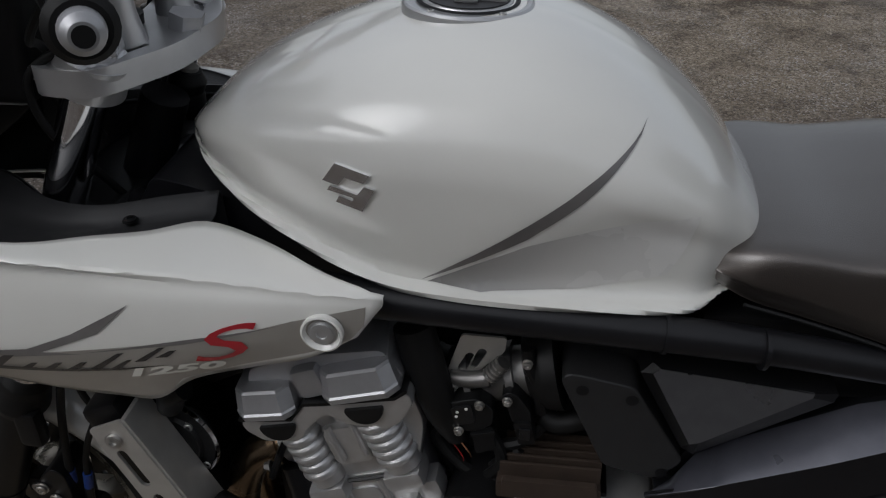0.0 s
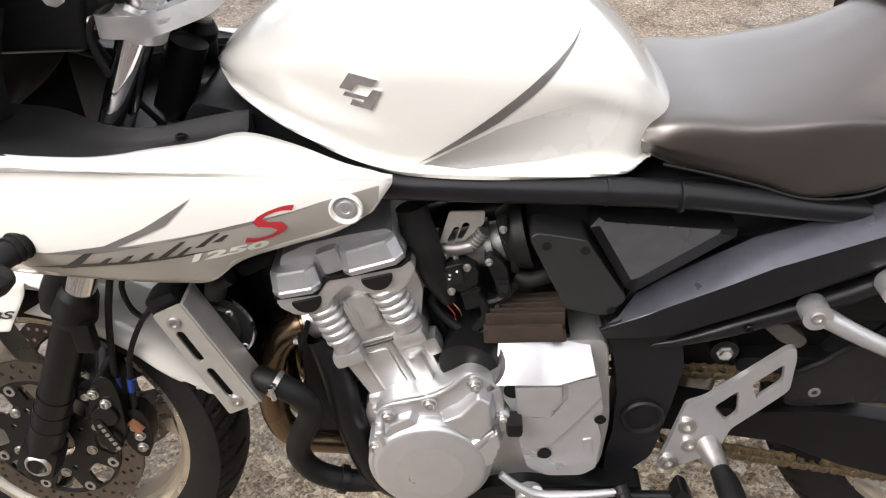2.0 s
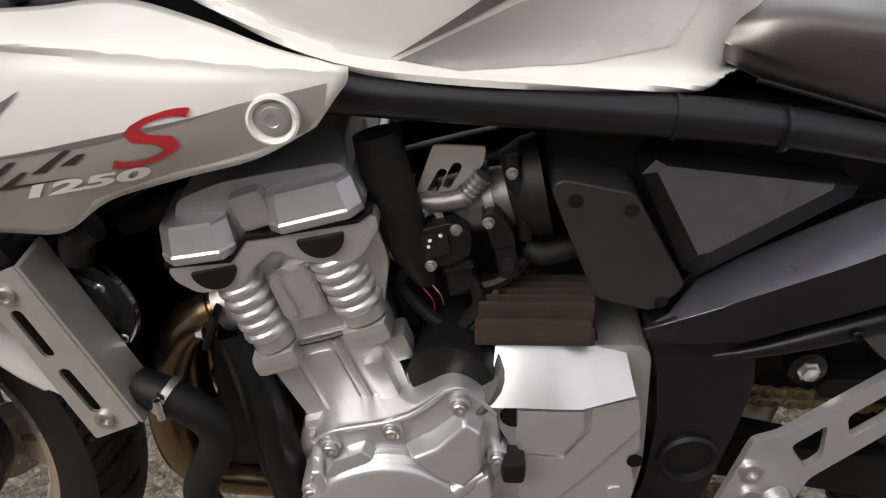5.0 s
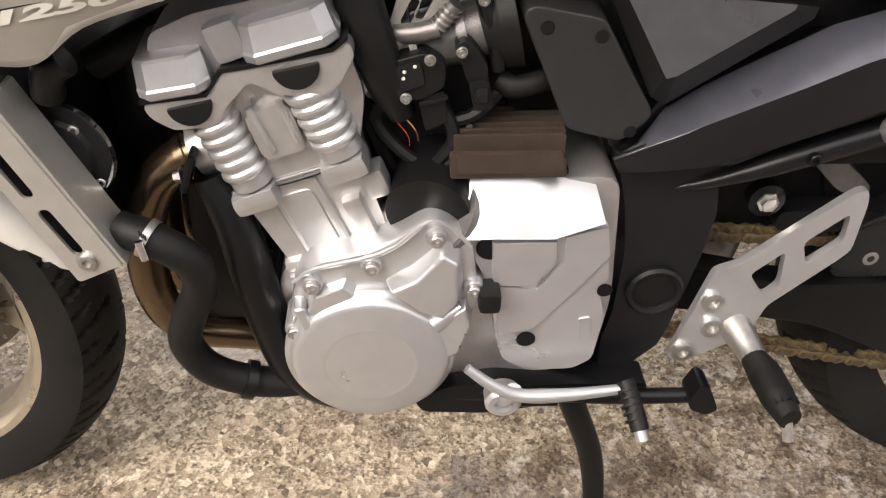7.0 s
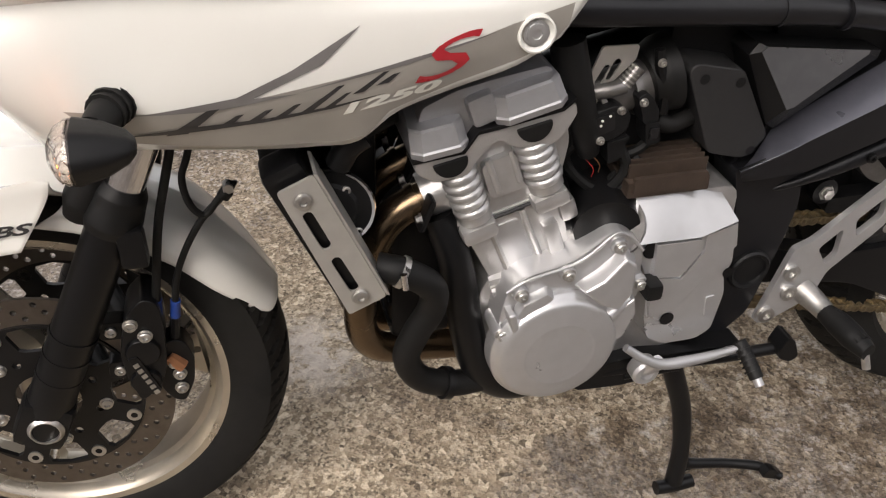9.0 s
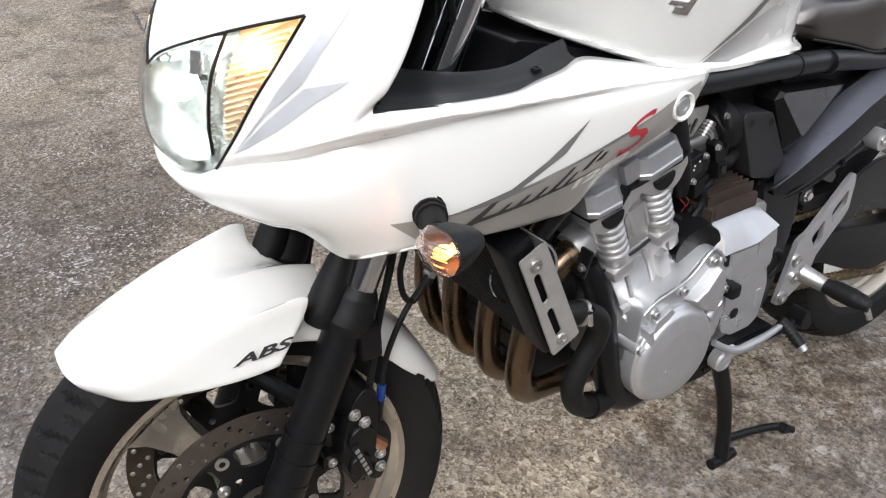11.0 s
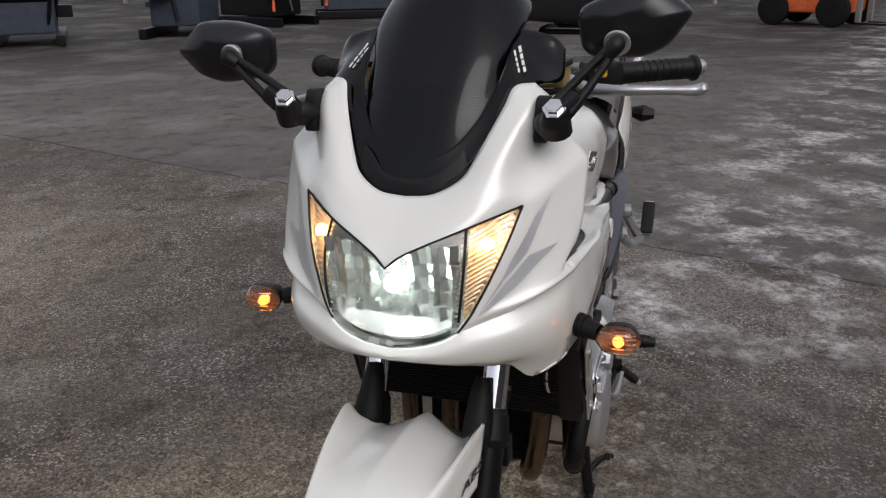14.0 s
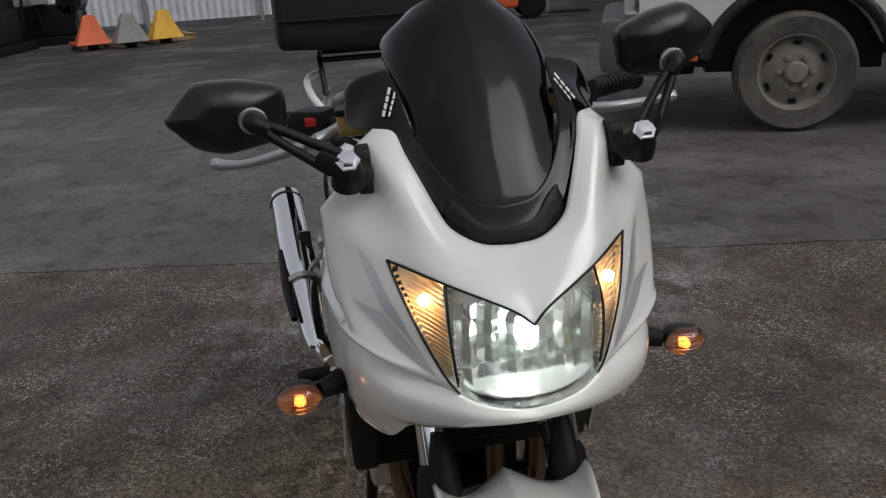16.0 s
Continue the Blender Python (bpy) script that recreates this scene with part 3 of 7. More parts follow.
def fork_point(z, y=0.0, off=0.0):
    """A point on the fork's line at height z."""
    return (AXLE_F.x + 0.472 * (z - AXLE_F.z) + off, y, z)


# -- tank --
def tank_section(x):
    """Half a cross-section, from the ridge down to the seam flange."""
    top = np.interp(x, [-.343, -.33, -.30, -.26, -.20, -.13, -.06, 0.0, .05, .10, .15, .19, .215, .224], [.958, .972, .996, 1.019, 1.045, 1.063, 1.070, 1.066, 1.046, 1.018, .976, .932, .895, .870])
    low = np.interp(x, [-.343, -.325, -.285, -.23, -.17, -.12, -.05, .08, .17, .224], [.950, .938, .921, .900, .876, .862, .854, .847, .842, .842])
    h = top - low
    wide = np.interp(x, [-.343, -.33, -.30, -.26, -.20, -.13, -.03, .05, .11, .16, .20, .224], [.035, .070, .105, .137, .165, .183, .187, .179, .165, .144, .112, .076])
    knee = np.interp(x, [-.16, -.08, 0.0, .06, .12, .17, .224], [0, .002, .006, .009, .009, .006, .002])
    crease = np.interp(x, [-.16, -.08, 0, .1, .2], [.06, .12, .36, .62, .70])
    base = np.interp(x, [-.343, -.33, -.30, -.26, -.20, -.1, 0, .1, .17, .224], [.033, .068, .102, .132, .160, .180, .180, .170, .155, .114])
    out = []
    for t, s in ((0, 0), (.012, .30), (.05, .56), (.13, .80), (.26, .94), (.40, 1.0), (.54, 1.0), (.66, .99), (.78, .975), (.88, .96), (.95, .955)):
        v = 1 - t
        w = wide * s
        if t > .3:
            w += (base - wide) * ((t - .3) / .7) ** 1.5
        w -= knee * max(0, min(1, (crease - v) / .16)) * min(1, v / .12)
        out.append((x, -w, low + h * v))
    out += [(x, -base - .003, low + .006), (x, -base - .005, low + .002), (x, -base + .002, low - .002), (x, -base + .03, low - .002)]
    return [(px - max(0, px - .13) * .50 * max(0, 1 - (pz - low) / h * 1.6) ** 1.2, py, pz) for px, py, pz in out]


TANK_BM = loft([tank_section(x) for x in (-.343, -.335, -.318, -.295, -.26, -.22, -.17, -.12, -.07, -.02, .03, .08, .12, .155, .18, .2, .214, .224)], 60, 80)
both(TANK_BM)
tank = part("fuel_tank", TANK_BM.copy(), WHITE, bike, "glossy pearl white painted steel fuel tank", sharp=60)

from mathutils.bvhtree import BVHTree


def decal(name, outline, tree, mat, parent, label="", lift=0.0012, cuts=3, y_from=-0.6, holes=()):
    """Thin graphic film laid on a side panel: an outline in x and z pressed onto the panel along y."""
    bm = bmesh.new()
    edges = []
    for lp in (outline, *holes):
        vs = [bm.verts.new((x, 0, z)) for x, z in lp]
        edges += [bm.edges.new((vs[i], vs[(i + 1) % len(vs)])) for i in range(len(vs))]
    bmesh.ops.triangle_fill(bm, use_beauty=True, use_dissolve=False, edges=edges)
    for _ in range(cuts):
        long = [e for e in bm.edges if e.calc_length() > 0.012]
        if long:
            bmesh.ops.subdivide_edges(bm, edges=long, cuts=1)
            bmesh.ops.triangulate(bm, faces=bm.faces[:])
    press(bm, tree, y_from, lift)
    return part(name, bm, mat, parent, label, sharp=60)


def press(bm, tree, y_from=-0.6, lift=0.0012):
    gone = []
    for v in bm.verts:
        hit, nor, _, _ = tree.ray_cast(Vector((v.co.x, y_from, v.co.z)), Vector((0, 1 if y_from < 0 else -1, 0)))
        if hit is None:
            gone.append(v)
            continue
        if nor.y * y_from < 0:
            nor = -nor
        v.co = hit + nor * lift
    bmesh.ops.delete(bm, geom=gone, context="VERTS")
    bmesh.ops.recalc_face_normals(bm, faces=bm.faces)


def letters(text, size, tilt=0.0, bold=0.0):
    """A flat mesh of characters in x and z, its left foot at the origin."""
    cu = bpy.data.curves.new("text", "FONT")
    cu.body, cu.size, cu.shear, cu.resolution_u, cu.offset = text, size, tilt, 3, bold
    ob = bpy.data.objects.new("text", cu)
    scene.collection.objects.link(ob)
    bpy.context.view_layer.update()
    me = ob.evaluated_get(bpy.context.evaluated_depsgraph_get()).to_mesh()
    bm = bmesh.new()
    bm.from_mesh(me)
    bpy.data.objects.remove(ob)
    bpy.data.curves.remove(cu)
    bmesh.ops.triangulate(bm, faces=bm.faces[:])
    for _ in range(2):
        long = [e for e in bm.edges if e.calc_length() > 0.01]
        if long:
            bmesh.ops.subdivide_edges(bm, edges=long, cuts=1)
            bmesh.ops.triangulate(bm, faces=bm.faces[:])
    bm.transform(Matrix(((1, 0, 0, 0), (0, 0, 1, 0), (0, 1, 0, 0), (0, 0, 0, 1))))
    return bm


TANK_TREE = BVHTree.FromBMesh(TANK_BM)
for side in (-0.6, 0.6):
    decal("tank_stripe", [(-.094, .869), (-.045, .895), (.0, .922), (.045, .960), (.093, 1.007), (.045, .973), (.0, .937), (-.045, .903)], TANK_TREE, GREY_PAINT, tank, "dark grey tapering paint stripe", y_from=side)
    decal("tank_fade", [(-.088, .868), (-.045, .891), (-.002, .913), (.053, .929), (.094, .936), (.142, .935), (.135, .905), (.12, .875), (.05, .864), (-.04, .862)], TANK_TREE, FADE, tank, "grey fading paint wedge", lift=.0008, y_from=side)
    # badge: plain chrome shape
    em = bmesh.new()
    for quad in ([(-.174, .966), (-.161, .984), (-.130, .977), (-.136, .969), (-.153, .972), (-.160, .963)], [(-.171, .957), (-.167, .962), (-.143, .957), (-.136, .966), (-.127, .964), (-.140, .940), (-.164, .946), (-.160, .953), (-.148, .950), (-.147, .953)]):
        add(em, plate(quad, -.002, .002, .0004))
    for v in em.verts:
        v.co.y *= 1 if side < 0 else -1
    depth = {v: v.co.y for v in em.verts}
    for v in em.verts:
        hit = TANK_TREE.ray_cast(Vector((v.co.x, side, v.co.z)), Vector((0, -np.sign(side), 0)))[0]
        v.co.y = (hit.y if hit else v.co.y) + depth[v] + np.sign(side) * .001
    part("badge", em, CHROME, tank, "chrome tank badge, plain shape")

CAP_AT = Vector((-.070, 0, 1.0655))
cap_m = Matrix.Translation(CAP_AT) @ Matrix.Rotation(radians(3), 4, "Y")
cap = part("filler_cap", lathe([(.004, -.01), (.062, -.01), (.062, .003), (.060, .005), (.056, .005), (.054, .003), (.044, .003), (.042, .006), (.020, .0065)], 40, "z"), ALU_PAINT, bike, "round alloy filler cap with lock", m=cap_m)
part("lock_plate", lathe([(.040, .0062), (.039, .0072), (.002, .0075)], 36, "z"), BLACK_SATIN, cap, "black lock plate", m=cap_m)
part("lock_flap", box((0, 0, .009), (.022, .046, .004), .0015), ALU_BRIGHT, cap, m=cap_m)
part("seal_ring", lathe([(.0440, .0045), (.0465, .0062), (.0490, .0045)], 40, "z", caps=False), PLASTIC, cap, m=cap_m)
part("lock_cover", bevelled(box((0, 0, .008), (.075, .026, .006), .002), 0), ALU_BRIGHT, cap, m=cap_m)
for k in range(5):
    a = k * 2 * math.pi / 5 + .4
    bolt(cap_m @ Vector((.0545 * math.cos(a), .0545 * math.sin(a), .003)), (0, 0, 1), .0035, .003, cap)

# -- seats and tail --
def seat_section(x):
    top = np.interp(x, [.15, .19, .22, .29, .34, .393, .43, .46, .50], [.885, .900, .906, .902, .910, .929, .948, .968, .990])
    edge = top - np.interp(x, [.15, .22, .28, .347, .40, .455, .50], [.006, .006, .008, .012, .030, .062, .080])
    low = np.interp(x, [.15, .175, .2, .25, .30, .36, .43, .50], [.865, .852, .843, .831, .818, .800, .802, .830])
    w = np.interp(x, [.15, .18, .2, .25, .30, .36, .42, .50], [.120, .142, .148, .151, .156, .162, .160, .150])
    return [(x, 0, top), (x, -w * .45, top - (top - edge) * .12), (x, -w * .74, top - (top - edge) * .45), (x, -w * .92, edge), (x, -w * .985, edge - .010), (x, -w * 1.01, (edge + low) / 2), (x, -w * .99, low + .016), (x, -w * .93, low), (x, -w * .6, low)]


seat = part("rider_seat", both(panel([seat_section(x) for x in (.15, .17, .19, .21, .24, .28, .32, .36, .40, .44, .47, .49)], 4, 3)), VINYL, bike, "black grained vinyl rider seat", sharp=60)
part("seat_piping", tube([(.19, -.150, .848), (.25, -.1505, .832), (.30, -.155, .819), (.36, -.160, .802), (.43, -.158, .804), (.49, -.150, .828)], .0022, 6), PLASTIC, seat)


def pillion_section(x):
    top = np.interp(x, [.47, .50, .55, .62, .70, .78, .80], [.990, 1.012, 1.030, 1.040, 1.042, 1.036, 1.02])
    low = np.interp(x, [.47, .6, .80], [.90, .935, .985])
    w = np.interp(x, [.47, .52, .6, .7, .80], [.145, .146, .138, .125, .105])
    return [(x, 0, top), (x, -w * .6, top - .004), (x, -w * .9, top - .02), (x, -w, (top + low) / 2), (x, -w * .96, low)]


part("pillion_seat", both(loft([pillion_section(x) for x in (.47, .48, .5, .54, .6, .66, .72, .77, .80)], 20, 28)), VINYL, bike, "black vinyl pillion seat", sharp=60)
TAIL = [[(.50, -.150, .905), (.60, -.150, .945), (.72, -.138, .985), (.84, -.118, 1.015), (.93, -.085, 1.03)],
        [(.515, -.168, .845), (.61, -.168, .890), (.72, -.156, .935), (.84, -.130, .985), (.94, -.09, 1.008)],
        [(.535, -.160, .765), (.63, -.162, .80), (.73, -.152, .865), (.85, -.128, .945), (.95, -.085, .985)],
        [(.56, -.12, .785), (.65, -.12, .82), (.74, -.115, .875), (.85, -.10, .945), (.95, -.07, .98)]]
TAIL_BM = loft(TAIL, 24, 16)
TAIL_TREE = BVHTree.FromBMesh(TAIL_BM)
for sgn in (1, -1):
    bm = TAIL_BM.copy()
    tail = part("tail_cowl", bm if sgn > 0 else mirrored(bm), WHITE, bike, "pearl white tail side panel", thick=.003, sharp=50)
    if sgn > 0:
        decal("tail_stripe", [(.56, .84), (.68, .885), (.80, .95), (.68, .905), (.60, .875)], TAIL_TREE, SILVER_PAINT, tail, "silver tapering stripe")
part("tail_end", loft([[(.93, -.085, 1.03), (.955, -.05, 1.035), (.965, 0, 1.036), (.955, .05, 1.035), (.93, .085, 1.03)], [(.95, -.085, .985), (.975, -.05, .985), (.985, 0, .985), (.975, .05, .985), (.95, .085, .985)]], 14, 6), WHITE, bike, thick=.003)
part("under_tail", box((.72, 0, .845), (.44, .17, .05), .015, Matrix.Rotation(radians(-24), 4, "Y")), PLASTIC, bike)
for sgn in (-1, 1):
    stalk = part("rear_indicator", tube([(.90, sgn * .09, .885), (.925, sgn * .14, .88)], .011), RUBBER, bike, "black rear indicator on a rubber stalk")
    part("housing", tube([(.927, sgn * .135, .875), (.932, sgn * .165, .87), (.935, sgn * .205, .868)], [.014, .027, .014], 8), PLASTIC, stalk)
# grab rail, rack and top case
for sgn in (-1, 1):
    part("grab_rail", tube([(.60, sgn * .135, 1.00), (.66, sgn * .165, 1.045), (.78, sgn * .165, 1.07), (.90, sgn * .12, 1.075)], .011), WHITE, bike, "white painted grab rail")
    part("rack_arm", tube([(.74, sgn * .12, 1.03), (.80, sgn * .125, 1.12), (1.0, sgn * .11, 1.125)], .008), BLACK_SATIN, bike)
part("rack_crossbar", tube([(.80, -.125, 1.12), (.80, .125, 1.12)], .008), BLACK_SATIN, bike)
part("rack_crossbar", tube([(.98, -.11, 1.125), (.98, .11, 1.125)], .008), BLACK_SATIN, bike)
case = part("top_case", bevelled(skin([[(.72, y, 1.145 + abs(y) * .06), (.715, y, 1.205), (.73, y, 1.34), (1.0, y, 1.38), (1.12, y, 1.34), (1.13, y, 1.2), (1.10, y, 1.15)] for y in (-.235, -.19, .0, .19, .235)], True, True), .018, 3), PLASTIC, bike, "black plastic top case")
part("lid_seam", tube([(.712, -.232, 1.235), (.705, 0, 1.235), (.712, .232, 1.235)], .004, 6), BLACK_SATIN, case)

# -- cowling --
LAMP_TOP = [(-.759, 0, .943), (-.748, -.024, .961), (-.708, -.096, .990), (-.651, -.160, 1.012)]
LAMP_LOW = [(-.750, 0, .824), (-.750, -.035, .829), (-.744, -.068, .838), (-.733, -.092, .851)]
LAMP_SIDE = [(-.651, -.160, 1.012), (-.678, -.147, .968), (-.700, -.133, .930), (-.716, -.117, .893), (-.727, -.104, .868), (-.733, -.092, .851)]
CHEEK = [LAMP_SIDE,
         [(-.634, -.176, 1.021), (-.662, -.167, .968), (-.684, -.154, .928), (-.702, -.141, .892), (-.712, -.135, .876), (-.711, -.124, .862)],
         [(-.612, -.193, 1.033), (-.635, -.194, .974), (-.655, -.189, .930), (-.673, -.183, .904), (-.684, -.179, .890), (-.681, -.160, .873)],
         [(-.580, -.214, 1.048), (-.607, -.218, .978), (-.626, -.216, .941), (-.640, -.212, .917), (-.647, -.211, .904), (-.642, -.187, .884)],
         [(-.552, -.232, 1.062), (-.582, -.232, .990), (-.602, -.226, .950), (-.613, -.213, .928), (-.611, -.226, .912), (-.600, -.211, .894)]]
SCREEN_EDGE = [(-.675, 0, 1.020), (-.672, -.04, 1.025), (-.655, -.075, 1.045), (-.635, -.092, 1.075), (-.615, -.105, 1.105), (-.592, -.118, 1.135), (-.572, -.128, 1.160), (-.553, -.152, 1.163)]
MASK = [SCREEN_EDGE,
        [(-.700, 0, 1.000), (-.696, -.046, 1.008), (-.676, -.092, 1.034), (-.653, -.116, 1.064), (-.630, -.133, 1.092), (-.606, -.149, 1.119), (-.580, -.164, 1.138), (-.550, -.184, 1.134)],
        [(-.733, 0, .972), (-.722, -.048, .986), (-.690, -.106, 1.012), (-.659, -.137, 1.034), (-.626, -.154, 1.056), (-.598, -.168, 1.076), (-.570, -.186, 1.091), (-.551, -.203, 1.094)],
        LAMP_TOP + [r[0] for r in CHEEK[1:]]]
VENT_EDGE = [(-.613, -.213, .928), (-.53, -.217, .918), (-.446, -.215, .912), (-.39, -.193, .909), (-.34, -.177, .908), (-.292, -.157, .909), (-.235, -.166, .897), (-.175, -.192, .884), (-.120, -.210, .877)]
CREASE = [(-.600, -.211, .894), (-.53, -.221, .898), (-.446, -.225, .897), (-.39, -.226, .893), (-.34, -.225, .889), (-.292, -.223, .885), (-.235, -.220, .880), (-.175, -.217, .875), (-.120, -.211, .871)]
LEDGE = [(-.611, -.226, .912), (-.53, -.232, .911), (-.446, -.236, .906)] + [tuple(np.array(a) * .20 + np.array(c) * .80 + np.array((0, -.012 * (1 - k / 5.5), .007 * (1 - k / 6)))) for k, (a, c) in enumerate(zip(VENT_EDGE[3:], CREASE[3:]))]
FLANK = [LAMP_LOW + [(-.711, -.124, .862), (-.681, -.160, .873), (-.642, -.187, .884)] + CREASE,
         [(-.757, 0, .814), (-.756, -.04, .817), (-.749, -.077, .823), (-.738, -.106, .831), (-.719, -.140, .839), (-.692, -.175, .846), (-.648, -.202, .852), (-.604, -.218, .857), (-.53, -.227, .862), (-.446, -.232, .864), (-.39, -.233, .864), (-.34, -.233, .864), (-.292, -.231, .864), (-.235, -.227, .864), (-.175, -.220, .864), (-.121, -.2115, .866)],
         [(-.753, 0, .807), (-.751, -.04, .808), (-.743, -.078, .809), (-.730, -.109, .809), (-.709, -.142, .808), (-.680, -.174, .806), (-.638, -.200, .802), (-.595, -.217, .801), (-.52, -.231, .800), (-.44, -.233, .801), (-.385, -.233, .804), (-.338, -.232, .809), (-.29, -.231, .817), (-.238, -.228, .827), (-.180, -.220, .842), (-.130, -.213, .854)],
         [(-.744, 0, .803), (-.742, -.04, .803), (-.734, -.076, .801), (-.718, -.104, .797), (-.697, -.130, .790), (-.668, -.150, .781), (-.632, -.174, .749), (-.590, -.207, .758), (-.52, -.214, .753), (-.44, -.216, .745), (-.385, -.216, .742), (-.345, -.217, .744), (-.305, -.217, .772), (-.245, -.217, .792), (-.190, -.217, .808), (-.145, -.213, .832)]]
CHEEK_BM, LOWER_BM = panel(CHEEK, 5, 5), panel([r[7:] for r in FLANK], 5, 5)
add(LOWER_BM, panel([r[:4] for r in FLANK], 5, 5))
add(LOWER_BM, panel([r[3:8] for r in FLANK], 5, 5))
CHEEK_TREE = BVHTree.FromBMesh(CHEEK_BM)
CHEEK_TREE_R = BVHTree.FromBMesh(mirrored(CHEEK_BM.copy()))
LOWER_TREE = BVHTree.FromBMesh(LOWER_BM)
nose = panel([r[:4] for r in MASK], 5, 5)
add(nose, panel([r[3:] for r in MASK], 5, 5))
add(nose, CHEEK_BM)
add(nose, panel([VENT_EDGE, LEDGE, CREASE], 5, 6))
add(nose, LOWER_BM)
lip = FLANK[-1][:9]
add(nose, panel([lip, [(x + .012, y * .95, z + .004) for x, y, z in lip], [(x + .040, y * .84, z + .016) for x, y, z in lip]], 5, 3))
bmesh.ops.remove_doubles(nose, verts=nose.verts, dist=.0018)
bmesh.ops.recalc_face_normals(nose, faces=nose.faces)
nose = both(nose)
bmesh.ops.recalc_face_normals(nose, faces=nose.faces)
fairing = part("front_fairing", nose, WHITE, bike, "pearl white half fairing with grey, black and red graphics", thick=.003, sharp=30)
for rows in (MASK, CHEEK, FLANK[:4]):
    lin = [[(x + .012 if x < -.6 else x, y * .94, z - .003) for x, y, z in r[:14]] for r in rows]
    for side in (flip, list):
        part("inner_liner", panel([side(r) for r in lin], 3, 3), PLASTIC, fairing, "black inner liner of the fairing")
for sgn in (1, -1):
    k = (lambda bm: bm) if sgn > 0 else mirrored
    side_ob = fairing
    for blade in ([(-.616, 1.025), (-.644, .997), (-.682, .943), (-.721, .873), (-.693, .919), (-.665, .950), (-.646, .981)], [(-.629, .958), (-.664, .947), (-.692, .915), (-.721, .873), (-.688, .905), (-.658, .935)]):
        decal("stripe", blade, CHEEK_TREE, SILVER_PAINT, side_ob, "silver blade stripe") if sgn > 0 else decal("stripe", blade, CHEEK_TREE_R, SILVER_PAINT, side_ob, "silver blade stripe", y_from=.6)
    if sgn > 0:
        decal("lower_fade", [(-.60, .800), (-.52, .797), (-.45, .803), (-.36, .818), (-.27, .834), (-.20, .853), (-.135, .866), (-.138, .846), (-.152, .829), (-.19, .815), (-.25, .799), (-.315, .775), (-.335, .752), (-.36, .747), (-.46, .751), (-.56, .765)],
              LOWER_TREE, GREY_FADE, side_ob, "warm grey lower paint band", lift=.0006)
        decal("flash", [(-.545, .796), (-.455, .808), (-.405, .830), (-.343, .866), (-.378, .833), (-.44, .806), (-.40, .807), (-.47, .797)], LOWER_TREE, GREY_PAINT, side_ob, "grey flash stripe")
        decal("flash", [(-.40, .808), (-.30, .826), (-.21, .849), (-.30, .831)], LOWER_TREE, GREY_PAINT, side_ob, "grey flash stripe")
        # the model name in script, as plain slanted strokes
        for x, z, h, w in ((-.520, .772, .026, .020), (-.478, .776, .014, .013), (-.452, .779, .014, .013), (-.426, .782, .014, .012), (-.402, .785, .026, .012), (-.380, .788, .015, .010), (-.352, .801, .020, .011), (-.330, .808, .010, .012)):
            decal("script_bar", [(x, z), (x + w, z + .0015), (x + w * .8 + h * 1.3, z + h + .001), (x + w * .25 + h * 1.3, z + h)], LOWER_TREE, DARK_PAINT, side_ob, lift=.0014)
        decal("script_swash", [(-.560, .772), (-.50, .775), (-.43, .780), (-.37, .788), (-.32, .799), (-.37, .791), (-.43, .784), (-.50, .781)], LOWER_TREE, DARK_PAINT, side_ob, lift=.0016)
        bm = letters("S", .074, .35)
        bm.transform(Matrix.Translation((-.300, 0, .801)) @ Matrix.Rotation(radians(-14), 4, "Y") @ Matrix.Diagonal((1.75, 1, .70, 1)))
        press(bm, LOWER_TREE, -.6, .0018)
        part("letter_s", bm, RED_PAINT, side_ob, "red letter S")
        bm = letters("1250", .026, .25, .0011)
        bm.transform(Matrix.Translation((-.368, 0, .779)) @ Matrix.Rotation(radians(-10), 4, "Y") @ Matrix.Diagonal((1.9, 1, .56, 1)))
        press(bm, LOWER_TREE, -.6, .0020)
        part("displacement_number", bm, CREAM_PAINT, side_ob, "pale number 1250")
    m = Matrix.Translation((-.174, -.2235 * sgn, .841))
    part("screw_recess", lathe([(.0195, .004), (.019, -.001), (.017, -.0018), (.0135, .003), (.0115, .004)], 28, "y"), WHITE, side_ob, m=m @ Matrix.Diagonal((1, sgn, 1, 1)))
    bolt((-.174, -.2215 * sgn, .841), (0, -sgn, 0), .0105, .003, side_ob, ALU_PAINT)
    edge = VENT_EDGE[:6]
    inn = [(-.600, -.100, .925), (-.53, -.090, .912), (-.46, -.132, .905), (-.40, -.146, .905), (-.34, -.128, .909), (-.292, -.116, .911)]
    rows = [edge, [(x, y * .97, z - .004) for x, y, z in edge], [tuple((np.array(p) + np.array(q)) / 2 + np.array((0, 0, -.004))) for p, q in zip(edge, inn)], inn, [(x, y, z - .16) for x, y, z in inn]]
    shelf = part("inner_panel", panel([r if sgn > 0 else flip(r) for r in rows], 4, 4), PLASTIC_GREY, bike, "matt dark grey inner fairing panel", thick=.003, sharp=40)
    part("panel_bead", tube(inn if sgn > 0 else flip(inn), .0028, 8), PLASTIC, shelf)
    bolt((-.365, -.160 * sgn, .907), (0, 0, 1), .006, .003, shelf, BLACK_SATIN)
    # inside face behind the upper cowl
    part("inner_panel", loft([[(-.552, -.222 * sgn, 1.05), (-.59, -.215 * sgn, .985), (-.606, -.208 * sgn, .93)], [(-.53, -.15 * sgn, 1.06), (-.56, -.14 * sgn, .99), (-.57, -.13 * sgn, .93)]], 12, 6), PLASTIC, bike, thick=.003)

